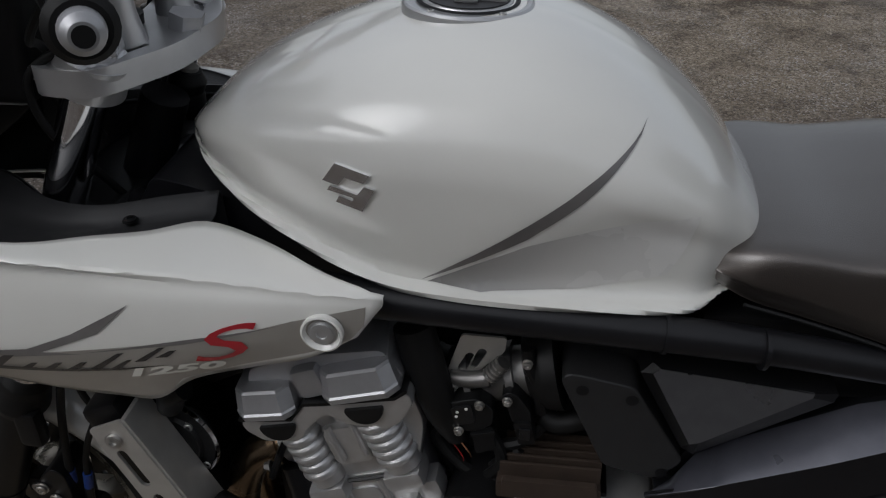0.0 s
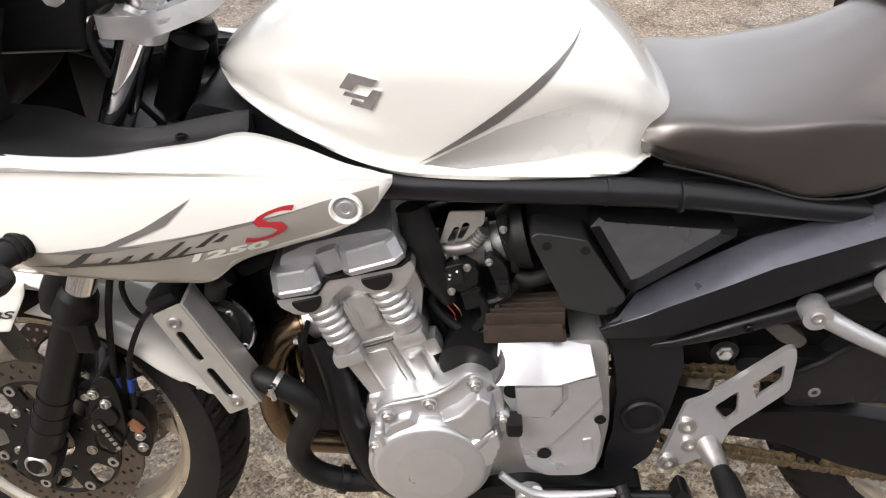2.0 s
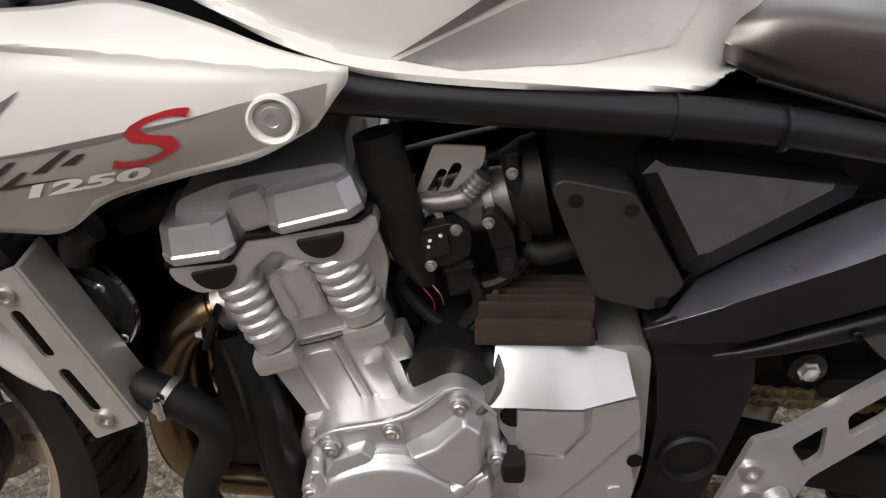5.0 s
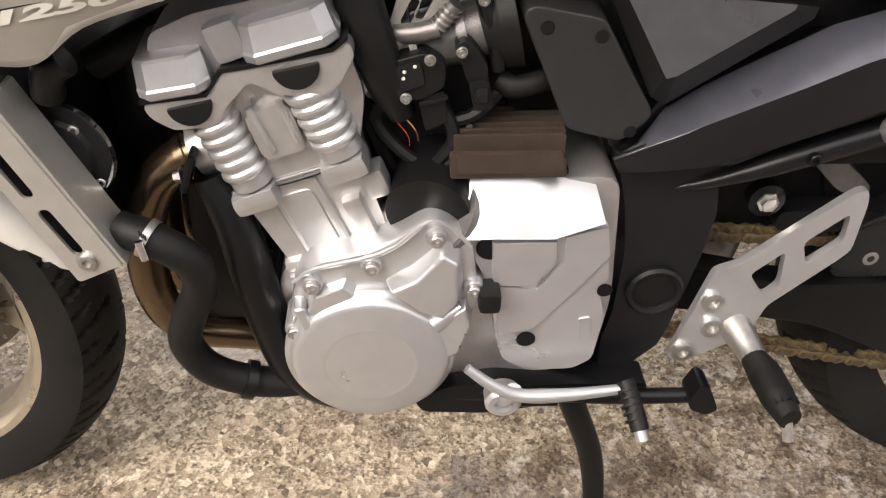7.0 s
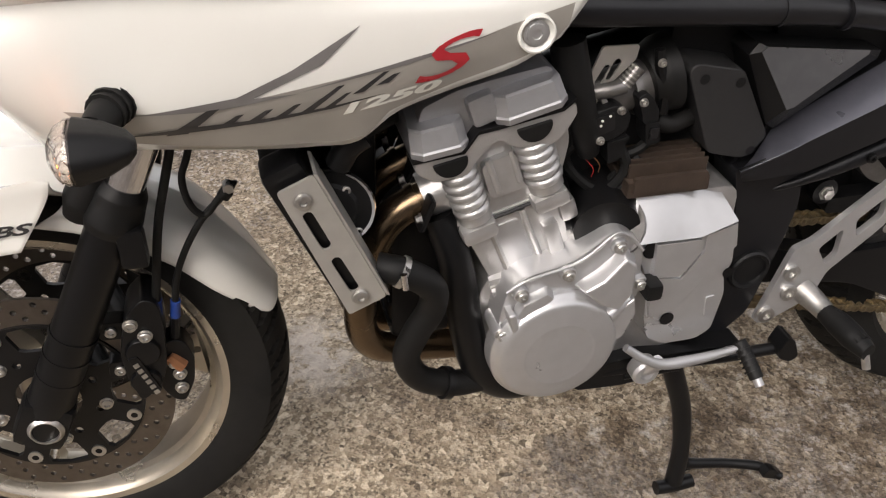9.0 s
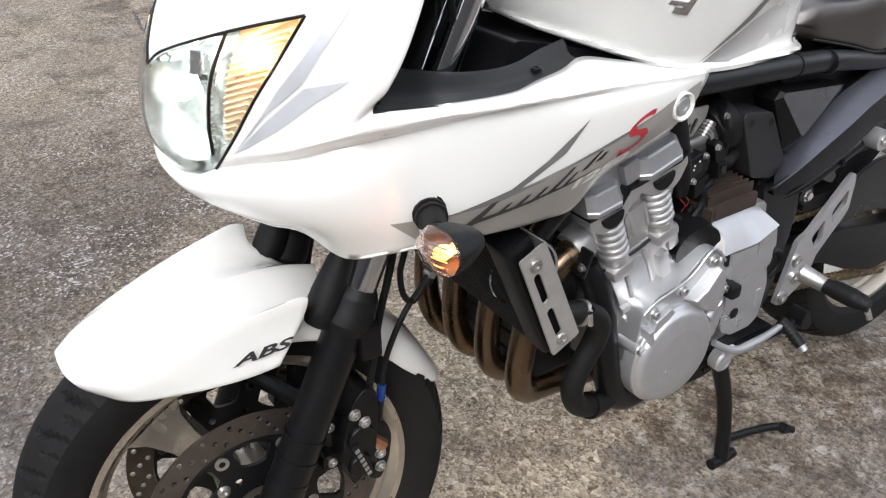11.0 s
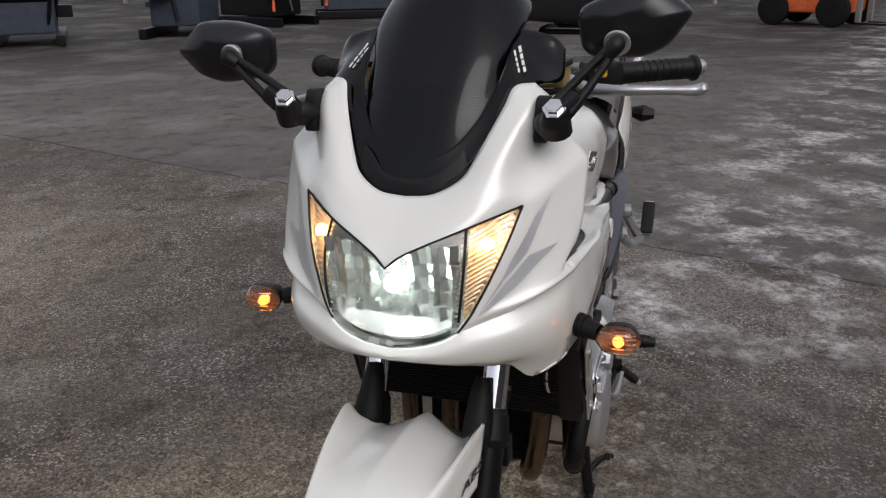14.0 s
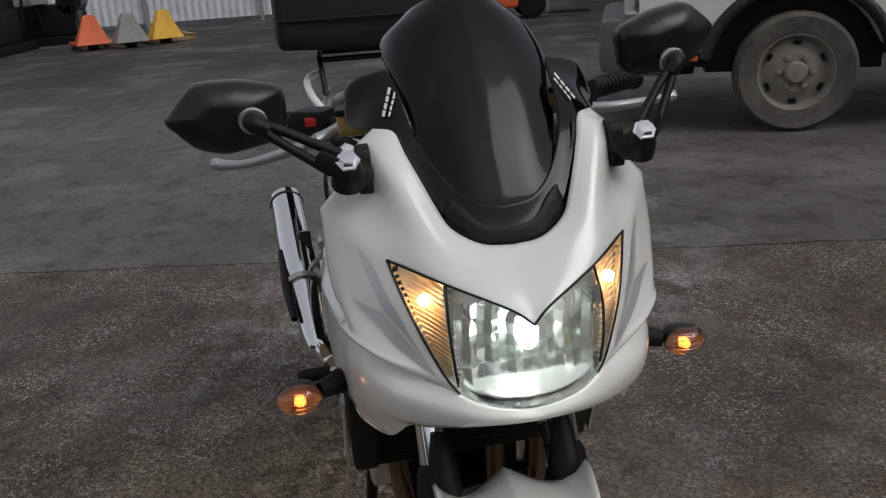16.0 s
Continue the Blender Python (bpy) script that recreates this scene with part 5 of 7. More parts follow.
# -- fork --
for sgn in (-1, 1):
    y = sgn * .1025
    leg = part("fork_leg", tube([fork_point(.306, y), fork_point(.36, y), fork_point(.50, y), fork_point(.61, y)], [.029, .0275, .0265, .026], 24), BLACK_SATIN, bike, "satin black fork slider", m=STEER)
    part("axle_clamp", box(fork_point(.332, y), (.064, .050, .070), .014, Matrix.Rotation(radians(25), 4, "Y")), BLACK_SATIN, leg, m=STEER)
    nut = lathe([(.0215, 0), (.0215, .006), (.0180, .010), (.0165, .010), (.0155, .003), (.003, .002)], 28, "y", at=(HUB_F.x, .1225, HUB_F.z))
    part("axle_nut", nut if sgn > 0 else mirrored(nut), STEEL, leg, m=STEER)
    for z in (.395, .425, .455):
        part("slider_rib", tube([fork_point(z, y), fork_point(z + .006, y)], .0285, 24), BLACK_SATIN, leg, m=STEER)
    part("dust_seal", tube([fork_point(.600, y), fork_point(.612, y), fork_point(.620, y), fork_point(.640, y), fork_point(.650, y), fork_point(.654, y)], [.0285, .0325, .031, .0290, .0280, .0225], 24), RUBBER, leg, m=STEER)
    part("stanchion", tube([fork_point(.60, y), fork_point(1.045, y)], .0215, 24), CHROME, leg, "chromed fork tube", m=STEER)
    block = [Vector(fork_point(z, y)) + Vector((-.036, -sgn * .010, 0)) for z in (.612, .620, .66, .695, .706, .709)]
    part("fork_guard", tube(block, [.018, .0235, .0225, .0200, .0175, .012], 16), RUBBER, leg, "black rubber fork guard block", m=STEER)
    part("guard_clamp", tube([block[1], Vector(fork_point(.622, y))], .016, 12), BLACK_SATIN, leg, m=STEER)
    part("fork_cap", tube([fork_point(1.04, y), fork_point(1.056, y), fork_point(1.064, y)], [.024, .024, .017], 6), ALU_PAINT, leg, m=STEER)
    part("reflector_bracket", box(fork_point(.585, y + sgn * .02, .03), (.03, .02, .05), .006), BLACK_SATIN, leg, m=STEER)
    # caliper
    cm = STEER @ Matrix.Translation((-.597, sgn * .072, .375)) @ Matrix.Rotation(radians(24), 4, "Y")
    side = (lambda bm: bm) if sgn < 0 else mirrored
    cal = part("brake_caliper", side(plate(rounded([(-.607, .488), (-.586, .508), (-.570, .498), (-.568, .461), (-.574, .398), (-.586, .366), (-.612, .346), (-.622, .390), (-.624, .430)], .010), -.114, -.060, .007, segments=3)), BLACK_SATIN, bike, "black four-piston brake caliper")
    part("caliper_bracket", side(plate(rounded([(-.590, .420), (-.562, .428), (-.549, .422), (-.541, .395), (-.546, .356), (-.561, .322), (-.576, .328), (-.588, .352)], .008), -.100, -.070, .005, segments=3)), BLACK_SATIN, cal)
    for x, z, r in ((-.597, .430, .021), (-.601, .382, .019)):
        part("piston_boss", side(lathe([(r, -.10), (r, -.1165), (r * .9, -.1195), (r * .3, -.1200), (.001, -.1200)], 24, "y", at=(x, 0, z))), BLACK_SATIN, cal)
    part("caliper_ridge", side(plate(rounded([(-.616, .425), (-.604, .428), (-.584, .368), (-.597, .362)], .004), -.1215, -.10, .003)), BLACK_SATIN, cal)
    for k in range(6):
        u = k / 5
        bar_ = plate([(-.6115 + .0165 * u, .4155 - .047 * u), (-.6055 + .0165 * u, .4185 - .047 * u), (-.6035 + .0165 * u, .4130 - .047 * u), (-.6095 + .0165 * u, .4100 - .047 * u)], -.1225, -.1205, 0)
        part("maker_bar", side(bar_), STEEL, cal)
    for x, y, z in ((-.605, .115, .473), (-.591, .115, .454), (-.562, .101, .373), (-.563, .101, .349), (-.632, .090, .385), (-.632, .090, .448), (-.566, .101, .393)):
        bolt((x, sgn * y, z), (0, sgn, 0), .0072, .006, cal, STEEL)
    for x, z in ((-.632, .385), (-.632, .448)):
        part("mount_lug", side(plate(rounded([(x - .014, z - .012), (x + .016, z - .014), (x + .018, z + .012), (x - .012, z + .014)], .006), -.092, -.068, .004)), BLACK_SATIN, cal)
    part("bleed_fitting", tube([(-.572, sgn * .098, .402), (-.556, sgn * .102, .385)], .009, 8), COPPER, cal)
    part("caliper_lug", tube([cm @ Vector((-.035, 0, .05)), fork_point(.44, y)], .014, 10), BLACK_SATIN, cal)
    part("caliper_lug", tube([cm @ Vector((-.04, 0, -.04)), fork_point(.36, y)], .014, 10), BLACK_SATIN, cal)
    hose = part("brake_hose", tube([(-.578, sgn * .096, .440), (-.573, sgn * .098, .485), (-.566, sgn * .100, .53), (-.553, sgn * .100, .60), (-.536, sgn * .100, .66), (-.50, sgn * .09, .78)], .0052, 10), RUBBER, bike, "black brake hose")
    part("union", tube([(-.5745, sgn * .0975, .470), (-.5722, sgn * .098, .492)], .0066, 12), BLUE, hose, "blue hose union")
    part("hose_fitting", tube([(-.580, sgn * .096, .440), (-.5745, sgn * .0975, .472)], .0062, 8), BLACK_SATIN, hose)
wire = part("sensor_cable", tube([(-.560, -.096, .430), (-.553, -.096, .474), (-.546, -.095, .515), (-.530, -.095, .556), (-.506, -.095, .596), (-.478, -.096, .626), (-.466, -.097, .640), (-.471, -.098, .640), (-.486, -.100, .622), (-.502, -.100, .604), (-.516, -.100, .620), (-.520, -.100, .655), (-.508, -.096, .690), (-.49, -.09, .78)], .0042, 10, 90), RUBBER, bike, "black wheel sensor cable")
part("union", tube([(-.5548, -.096, .462), (-.5510, -.0958, .486)], .0062, 12), BLUE, wire)
part("hose_fitting", tube([(-.560, -.096, .430), (-.5548, -.096, .464)], .0060, 8), BLACK_SATIN, wire)
part("grommet", tube([(-.480, -.0975, .624), (-.474, -.0975, .631)], .0078, 12), RUBBER, wire)
part("cable_clip", tube([(-.473, -.090, .636), (-.473, -.104, .636)], .0060, 12), STEEL, wire)
part("lower_yoke", plate(rounded([(-.53, .845), (-.42, .85), (-.40, .885), (-.51, .88)], .02), -.14, .14, .012), BLACK_SATIN, bike, m=STEER)

# -- front mudguard --
RIDGE = [(-.918, 0, .612), (-.88, 0, .632), (-.80, 0, .648), (-.72, 0, .654), (-.64, 0, .652), (-.59, 0, .640)]
NEAR = [(-.917, -.020, .611), (-.878, -.036, .629), (-.80, -.048, .640), (-.72, -.055, .640), (-.65, -.056, .632), (-.61, -.055, .618)]
DIP = [(-.914, -.034, .607), (-.872, -.060, .622), (-.80, -.076, .637), (-.735, -.086, .643), (-.67, -.090, .644), (-.645, -.091, .644)]
WING = [(-.908, -.044, .601), (-.866, -.076, .615), (-.80, -.094, .636), (-.735, -.105, .655), (-.67, -.112, .669), (-.645, -.113, .668)]
OUTF = [(-.900, -.048, .592), (-.862, -.082, .598), (-.80, -.098, .608), (-.74, -.107, .620), (-.69, -.112, .632), (-.652, -.114, .645)]
EDGE = [(-.890, -.048, .582), (-.856, -.080, .578), (-.80, -.098, .578), (-.76, -.107, .579), (-.725, -.112, .581), (-.690, -.116, .586)]
FEND_BM = loft([RIDGE, NEAR, DIP, WING, OUTF, EDGE], 34, 34)
FEND_TREE_BM = FEND_BM.copy()
fender = part("front_mudguard", both(FEND_BM), WHITE, bike, "pearl white front mudguard lettered ABS", m=STEER, thick=.003, sharp=60)
bm = letters("ABS", .026, .40, .0008)
bm.transform(Matrix.Translation((-.742, 0, .602)) @ Matrix.Rotation(radians(-7), 4, "Y") @ Matrix.Diagonal((1.5, 1, .66, 1)))
press(bm, BVHTree.FromBMesh(FEND_TREE_BM), -.6, .0036)
part("abs_letters", bm, DARK_PAINT, fender, "dark letters ABS", m=STEER)
bm = plate([(-.745, .597), (-.672, .607), (-.672, .6085), (-.745, .5985)], 0, .001, 0)
press(bm, BVHTree.FromBMesh(FEND_TREE_BM), -.6, .0036)
part("underline", bm, DARK_PAINT, fender, m=STEER)
REAR_F = [[(-.640, 0, .638), (-.60, 0, .618), (-.53, 0, .578), (-.468, 0, .510), (-.424, 0, .438)],
          [(-.640, -.056, .630), (-.60, -.058, .610), (-.53, -.058, .569), (-.470, -.052, .500), (-.427, -.036, .430)],
          [(-.650, -.083, .616), (-.60, -.083, .590), (-.535, -.080, .546), (-.482, -.072, .490), (-.437, -.051, .420)],
          [(-.68, -.088, .598), (-.622, -.085, .578), (-.550, -.082, .532), (-.500, -.075, .478), (-.454, -.058, .428)]]
part("mudguard_tail", both(loft(REAR_F, 26, 18)), WHITE, fender, "white rear half of the mudguard", m=STEER, thick=.003, sharp=60)

# -- handlebar and controls --
bar = part("handlebar", tube([(-.395, -.06, 1.115), (-.385, -.14, 1.128), (-.330, -.20, 1.142), (-.225, -.352, 1.143)], .011, 14), BLACK_SATIN, bike, "black handlebar", m=STEER)
part("bar_half", tube([(-.395, .06, 1.115), (-.385, .14, 1.128), (-.330, .20, 1.142), (-.225, .352, 1.143)], .011, 14), BLACK_SATIN, bar, m=STEER)
part("bar_half", tube([(-.395, -.062, 1.115), (-.395, .062, 1.115)], .0125, 14), BLACK_SATIN, bar, m=STEER)
yoke = part("top_yoke", bevelled(plate(rounded([(-.445, -.135), (-.375, -.140), (-.335, -.05), (-.335, .05), (-.375, .140), (-.445, .135), (-.425, .04), (-.425, -.04)], .025, 5), .006, .032, .006, [rounded([(-.41, -.095), (-.375, -.10), (-.36, -.055), (-.40, -.06)], .006), rounded([(-.41, .095), (-.40, .06), (-.36, .055), (-.375, .10)], .006)]), 0), ALU_PAINT, bike, "silver alloy top yoke",
            m=STEER @ Matrix.Translation((0, 0, 1.005)) @ Matrix(((1, 0, 0, 0), (0, 0, 1, 0), (0, 1, 0, 0), (0, 0, 0, 1))))
for sgn in (-1, 1):
    part("fork_clamp", tube([STEER.inverted() @ (STEER @ Vector(fork_point(1.010, sgn * .1025))), fork_point(1.040, sgn * .1025)], .034, 28), ALU_PAINT, yoke, m=STEER)
    part("preload_ring", tube([fork_point(1.040, sgn * .1025), fork_point(1.046, sgn * .1025)], .0265, 28), CHROME, yoke, m=STEER)
    part("fork_cap_nut", tube([fork_point(1.046, sgn * .1025), fork_point(1.054, sgn * .1025)], .014, 6), PLASTIC, yoke, m=STEER)
    part("riser", tube([(-.388, sgn * .052, 1.035), (-.395, sgn * .055, 1.115)], [.021, .018, .018, .020], 16), ALU_PAINT, yoke, m=STEER)
    part("bar_clamp", box((-.397, sgn * .055, 1.118), (.044, .034, .040), .006), ALU_PAINT, yoke, m=STEER)
    bolt(STEER @ Vector((-.412, sgn * .055, 1.138)), (0, 0, 1), .006, .006, yoke)
    bolt(STEER @ Vector((-.45, sgn * .105, 1.022)), (-1, 0, 0), .007, .008, yoke)
    a, b = Vector((-.325, sgn * .208, 1.142)), Vector((-.225, sgn * .352, 1.143))
    grip = part("grip", tube([a + (b - a) * t for t in (.18, .2, .3, .6, .9, .97)], [.019, .0175, .0165, .0165, .017, .018], 22), RUBBER, bar, "ribbed black rubber grip", m=STEER)
    for k in range(9):
        t = .3 + k * .065
        part("grip_rib", tube([a + (b - a) * t, a + (b - a) * (t + .022)], .0178, 20), RUBBER, grip, m=STEER)
    d = (b - a).normalized()
    part("grip_end", tube([b - d * .012, b - d * .004, b, b + d * .002], [.018, .0215, .0215, .017], 24), RUBBER, grip, m=STEER)
    part("bar_end", tube([b, b + d * .010, b + d * .016, b + d * .0165], [.0135, .0135, .0125, .008], 24), ALU_BRIGHT, bar, "silver bar end weight", m=STEER)
    part("end_socket", tube([b + d * .0160, b + d * .0172], .0065, 16), PLASTIC, bar, m=STEER)
    sw = a + (b - a) * .04
    part("switch_box", box(sw, (.05, .062, .046), .010, Matrix.Rotation(radians(-34) * sgn, 4, "Z")), PLASTIC, bar, "black switch box", m=STEER)
    part("switch", box(sw + Vector((-.026, sgn * .004, .006)), (.012, .022, .014), .003), YELLOW if sgn < 0 else RED, bar, "coloured switch", m=STEER)
    drop = .026 if sgn > 0 else 0
    part("lever_perch", tube([(-.352, sgn * .165, 1.136), (-.385, sgn * .195, 1.130), (-.395, sgn * .215, 1.126)], [.014, .013, .012], 12), ALU_PAINT, bar, m=STEER)
    part("lever", tube([(-.392, sgn * .205, 1.128), (-.395, sgn * .26, 1.128 - drop * .5), (-.372, sgn * .32, 1.126 - drop), (-.345, sgn * .360, 1.122 - drop), (-.340, sgn * .372, 1.124 - drop)], [.011, .0085, .0075, .0065, .0095], 12), ALU_BRIGHT, bar, "polished alloy lever", m=STEER)
    part("lever_ball", lathe([(.001, -.010), (.007, -.007), (.0095, 0), (.007, .007), (.001, .010)], 14, "z", (-.338, sgn * .374, 1.124 - drop)), ALU_BRIGHT, bar, m=STEER)
    part("fluid_reservoir", box((-.405, sgn * .150, 1.150), (.052, .060, .034), .008), BRASS_FLUID, bar, "amber brake fluid reservoir", m=STEER)
    part("reservoir_lid", box((-.405, sgn * .150, 1.170), (.056, .064, .010), .003), PLASTIC, bar, m=STEER)
    part("control_cable", tube([(-.392, sgn * .19, 1.124), (-.46, sgn * .16, 1.13), (-.50, sgn * .10, 1.08), (-.47, sgn * .05, .95)], .0045, 8), RUBBER, bar, m=STEER)
    part("control_cable", tube([(-.350, sgn * .19, 1.130), (-.40, sgn * .17, 1.075), (-.44, sgn * .10, 1.04), (-.43, sgn * .06, .94)], .004, 8), RUBBER, bar, m=STEER)
part("steering_nut", tube([(-.352, 0, 1.036), (-.348, 0, 1.052)], .018, 6), ALU_BRIGHT, yoke, m=STEER)
part("ignition_lock", tube([(-.425, 0, 1.0), (-.42, 0, 1.05)], .022, 18), PLASTIC, yoke, m=STEER)
part("frame_spine", plate(rounded([(-.44, .80), (-.36, .93), (-.30, .915), (-.16, .875), (.02, .868), (.02, .80)], .01), -.115, .115, .008), FRAME_BLACK, bike, "black frame spine under the tank")
part("steering_head", tube([(-.46, 0, .80), (-.388, 0, .965)], [.027, .025], 20), FRAME_BLACK, bike, "black steering head of the frame")
stop = part("rubber_damper", tube([(-.392, .045, .925), (-.386, .045, .944), (-.385, .045, .952), (-.382, .045, .968), (-.380, .045, .976)], [.017, .021, .018, .021, .015], 18), RUBBER, bike, "black rubber bar damper under the yoke")
part("damper_washer", tube([(-.3795, .045, .976), (-.3785, .045, .980)], .011, 14), STEEL, stop)
part("clutch_cable", tube([(-.40, -.120, 1.060), (-.427, -.120, 1.048), (-.450, -.120, 1.032), (-.457, -.120, 1.014), (-.456, -.118, .992), (-.450, -.112, .966), (-.440, -.09, .93), (-.41, -.06, .86)], .0042, 10, 50), RUBBER, bike, "black clutch cable looping past the fork")

# -- engine --
LEAN_E = Matrix.Rotation(radians(-20), 4, "Y")
engine = part("crankcase", plate(rounded([(-.19, .50), (-.10, .56), (-.03, .585), (.02, .60), (.14, .60), (.15, .45), (.14, .36), (.05, .33), (-.10, .325), (-.17, .36), (-.20, .43)], .02), -.165, .165, .012), ALU, bike, "silver cast alloy engine crankcase")
# cylinder block leaning forward
BLOCK = [(-.222, .592), (-.106, .628), (-.078, .535), (-.176, .500)]
part("cylinder_block", plate(rounded(BLOCK, .010), -.168, .168, .006), ALU, engine, "silver cylinder block")
for x0, z0, x1, z1 in ((-.190, .595, -.155, .510), (-.150, .607, -.115, .525)):
    part("block_rib", tube([(x0, -.169, z0), (x1, -.169, z1)], .004, 8), ALU, engine)
part("block_recess", plate(rounded([(-.186, .585), (-.152, .596), (-.126, .530), (-.160, .519)], .008), -.1705, -.16, .002), ALU_PAINT, engine)
part("block_lug", box((-.108, -.165, .565), (.020, .03, .05), .006, LEAN_E), ALU, engine)
part("block_lug", box((-.092, -.160, .60), (.022, .03, .03), .006, LEAN_E), ALU, engine)
part("head_gasket", tube([(-.225, -.168, .590), (-.165, -.171, .606), (-.104, -.168, .628)], .0022, 6), BLACK_SATIN, engine)
part("base_flange", tube([(-.182, -.168, .505), (-.130, -.172, .520), (-.072, -.168, .540)], [.008, .010, .009], 8), ALU, engine)
part("base_flange", tube([(-.178, -.172, .490), (-.130, -.176, .508), (-.075, -.172, .528)], [.007, .008, .008], 8), ALU, engine)
head = part("cylinder_head", plate(rounded([(-.272, .688), (-.245, .664), (-.222, .592), (-.106, .628), (-.098, .69), (-.112, .735), (-.19, .745), (-.262, .722)], .012), -.166, .166, .006), ALU, bike, "silver cast cylinder head")
part("head_boss", plate(rounded([(-.205, .675), (-.165, .688), (-.150, .640), (-.190, .628)], .010), -.176, -.16, .004), ALU, head)
part("boss_rib", tube([(-.198, -.176, .682), (-.182, -.178, .640)], .004, 8), ALU, head)
part("boss_rib", tube([(-.172, -.176, .690), (-.158, -.178, .650)], .003, 8), ALU, head)
part("exhaust_boss", tube([(-.225, -.13, .629), (-.258, -.13, .616)], [.030, .027], 18), ALU, head)
part("intake_boss", tube([(-.105, -.12, .70), (-.068, -.12, .712)], [.036, .030], 18), ALU, head)
# rounded swells with stacked ribs under each cam lobe
for (x0, z0, x1, z1, r) in ((-.234, .682, -.204, .602, .0205), (-.152, .712, -.121, .634, .0215)):
    swell = part("ribbed_swell", tube([(x0, -.166, z0), (x1, -.166, z1)], [r * 1.0, r * .98, r * .96], 22), ALU, head, "cast swell with stacked ribs")
    for k in range(6):
        t = .06 + k * .145
        c = Vector((x0 + (x1 - x0) * t, -.168, z0 + (z1 - z0) * t))
        d = Vector((x1 - x0, 0, z1 - z0)).normalized()
        part("rib", tube([c - d * .0052, c - d * .0036, c, c + d * .0036, c + d * .0052], [r * .97, r * 1.06, r * 1.09, r * 1.06, r * .97], 24), ALU, swell)
    e = Vector((x1, -.168, z1))
    part("foot", box(e + Vector((.002, 0, -.012)), (.044, .040, .022), .008, LEAN_E), ALU, swell)
# cam cover with its two faceted ends
cover = part("cam_cover", plate(rounded([(-.280, .700), (-.222, .708), (-.205, .735), (-.160, .733), (-.112, .752), (-.135, .785), (-.19, .775), (-.235, .765), (-.272, .748)], .008), -.172, .172, .006), ALU_BRIGHT, bike, "polished alloy cam cover")
def cover_end(cx, cz, tilt, half):
    """A lobe of the cam cover: upright band below, slanting facets above, chamfered corners."""
    u, v = Vector((math.cos(tilt), 0, math.sin(tilt))), Vector((-math.sin(tilt), 0, math.cos(tilt)))
    rows = []
    for h, s, y in ((-.002, .985, -.1935), (.0, 1.0, -.1960), (.0065, 1.0, -.1968), (.0085, .98, -.1950), (.0285, .92, -.1895), (.0305, .89, -.1865), (.0385, .74, -.135), (.040, .68, -.10)):
        w, c = half * s, .011
        loop = [(-w, -.06), (-w, y + c), (-w + c, y), (w - c, y), (w, y + c), (w, -.06)]
        rows.append([Vector((cx, 0, cz)) + u * a + v * h + Vector((0, b, 0)) for a, b in loop])
    return skin(rows, True, True)


for cx, cz, tilt, half in ((-.2535, .7035, .17, .0315), (-.1545, .7395, .27, .0400)):
    part("cover_end", cover_end(cx, cz, tilt, half), ALU_BRIGHT, cover, "faceted machined cover end", sharp=14)
    part("cover_end", mirrored(cover_end(cx, cz, tilt, half)), ALU_BRIGHT, cover, "faceted machined cover end", sharp=14)
for x, z, r in ((-.244, .694, .0195), (-.153, .727, .0200)):
    a = [(x + r * math.cos(t), z + r * math.sin(t)) for t in np.linspace(math.pi + .22, 2 * math.pi + .22, 14)]
    part("end_plug", plate(a, -.1935, -.15, .002), RUBBER, cover, "black rubber half-moon plug")
CARRIER = [(-.284, .694), (-.228, .701), (-.214, .722), (-.195, .725), (-.121, .740), (-.109, .750), (-.103, .735), (-.116, .710), (-.130, .698), (-.172, .700), (-.192, .712), (-.213, .690), (-.222, .672), (-.260, .667), (-.280, .680)]
for k in (1, -1):
    bm = plate(rounded(CARRIER, .006, 3), -.189, -.15, .004)
    part("cam_carrier", bm if k > 0 else mirrored(bm), ALU, head, "cast cam carrier under the cover")
    gk = plate([(x, z + .0035) for x, z in CARRIER[:6]] + [(x, z - .0005) for x, z in CARRIER[5::-1]], -.1905, -.15, 0)
    part("cover_gasket", gk if k > 0 else mirrored(gk), BLACK_SATIN, cover, "thin black cover gasket")
part("cover_saddle", box((-.208, -.17, .745), (.030, .03, .035), .007, LEAN_E), ALU_BRIGHT, cover)
part("hose_stub", tube([(-.215, -.12, .77), (-.205, -.12, .80)], .016, 12), RUBBER, cover)

# generator cover
GC = (-.103, .421)
COVER = [(-.172, .515), (-.150, .534), (-.10, .545), (-.073, .560), (-.045, .585), (-.025, .580), (-.002, .555), (.006, .482), (-.020, .443), (-.022, .375), (-.06, .345), (-.10, .335), (-.150, .365), (-.172, .41), (-.180, .47)]
gen = part("generator_cover", plate(rounded(COVER, .012), -.205, -.13, .006), ALU_PAINT, bike, "smooth silver generator cover with raised round centre")
part("round_dome", lathe([(.0865, -.19), (.0862, -.2095), (.0845, -.2125), (.0815, -.2138), (.0800, -.2165), (.0775, -.2205), (.0745, -.2230), (.0700, -.2245), (.0480, -.2278), (.0455, -.2274), (.0430, -.2272), (.02, -.2278), (.002, -.2280)], 64, "y", at=(GC[0], 0, GC[1])), ALU_PAINT, gen)
part("facet", plate([(-.092, .512), (-.066, .532), (-.030, .566), (-.010, .552), (-.006, .495), (-.028, .466), (-.06, .478)], -.225, -.19, .004, inset=.012, segments=3), ALU_PAINT, gen)
part("facet", plate([(-.160, .505), (-.120, .520), (-.108, .508), (-.150, .470), (-.168, .478)], -.218, -.19, .003, inset=.008), ALU_PAINT, gen)
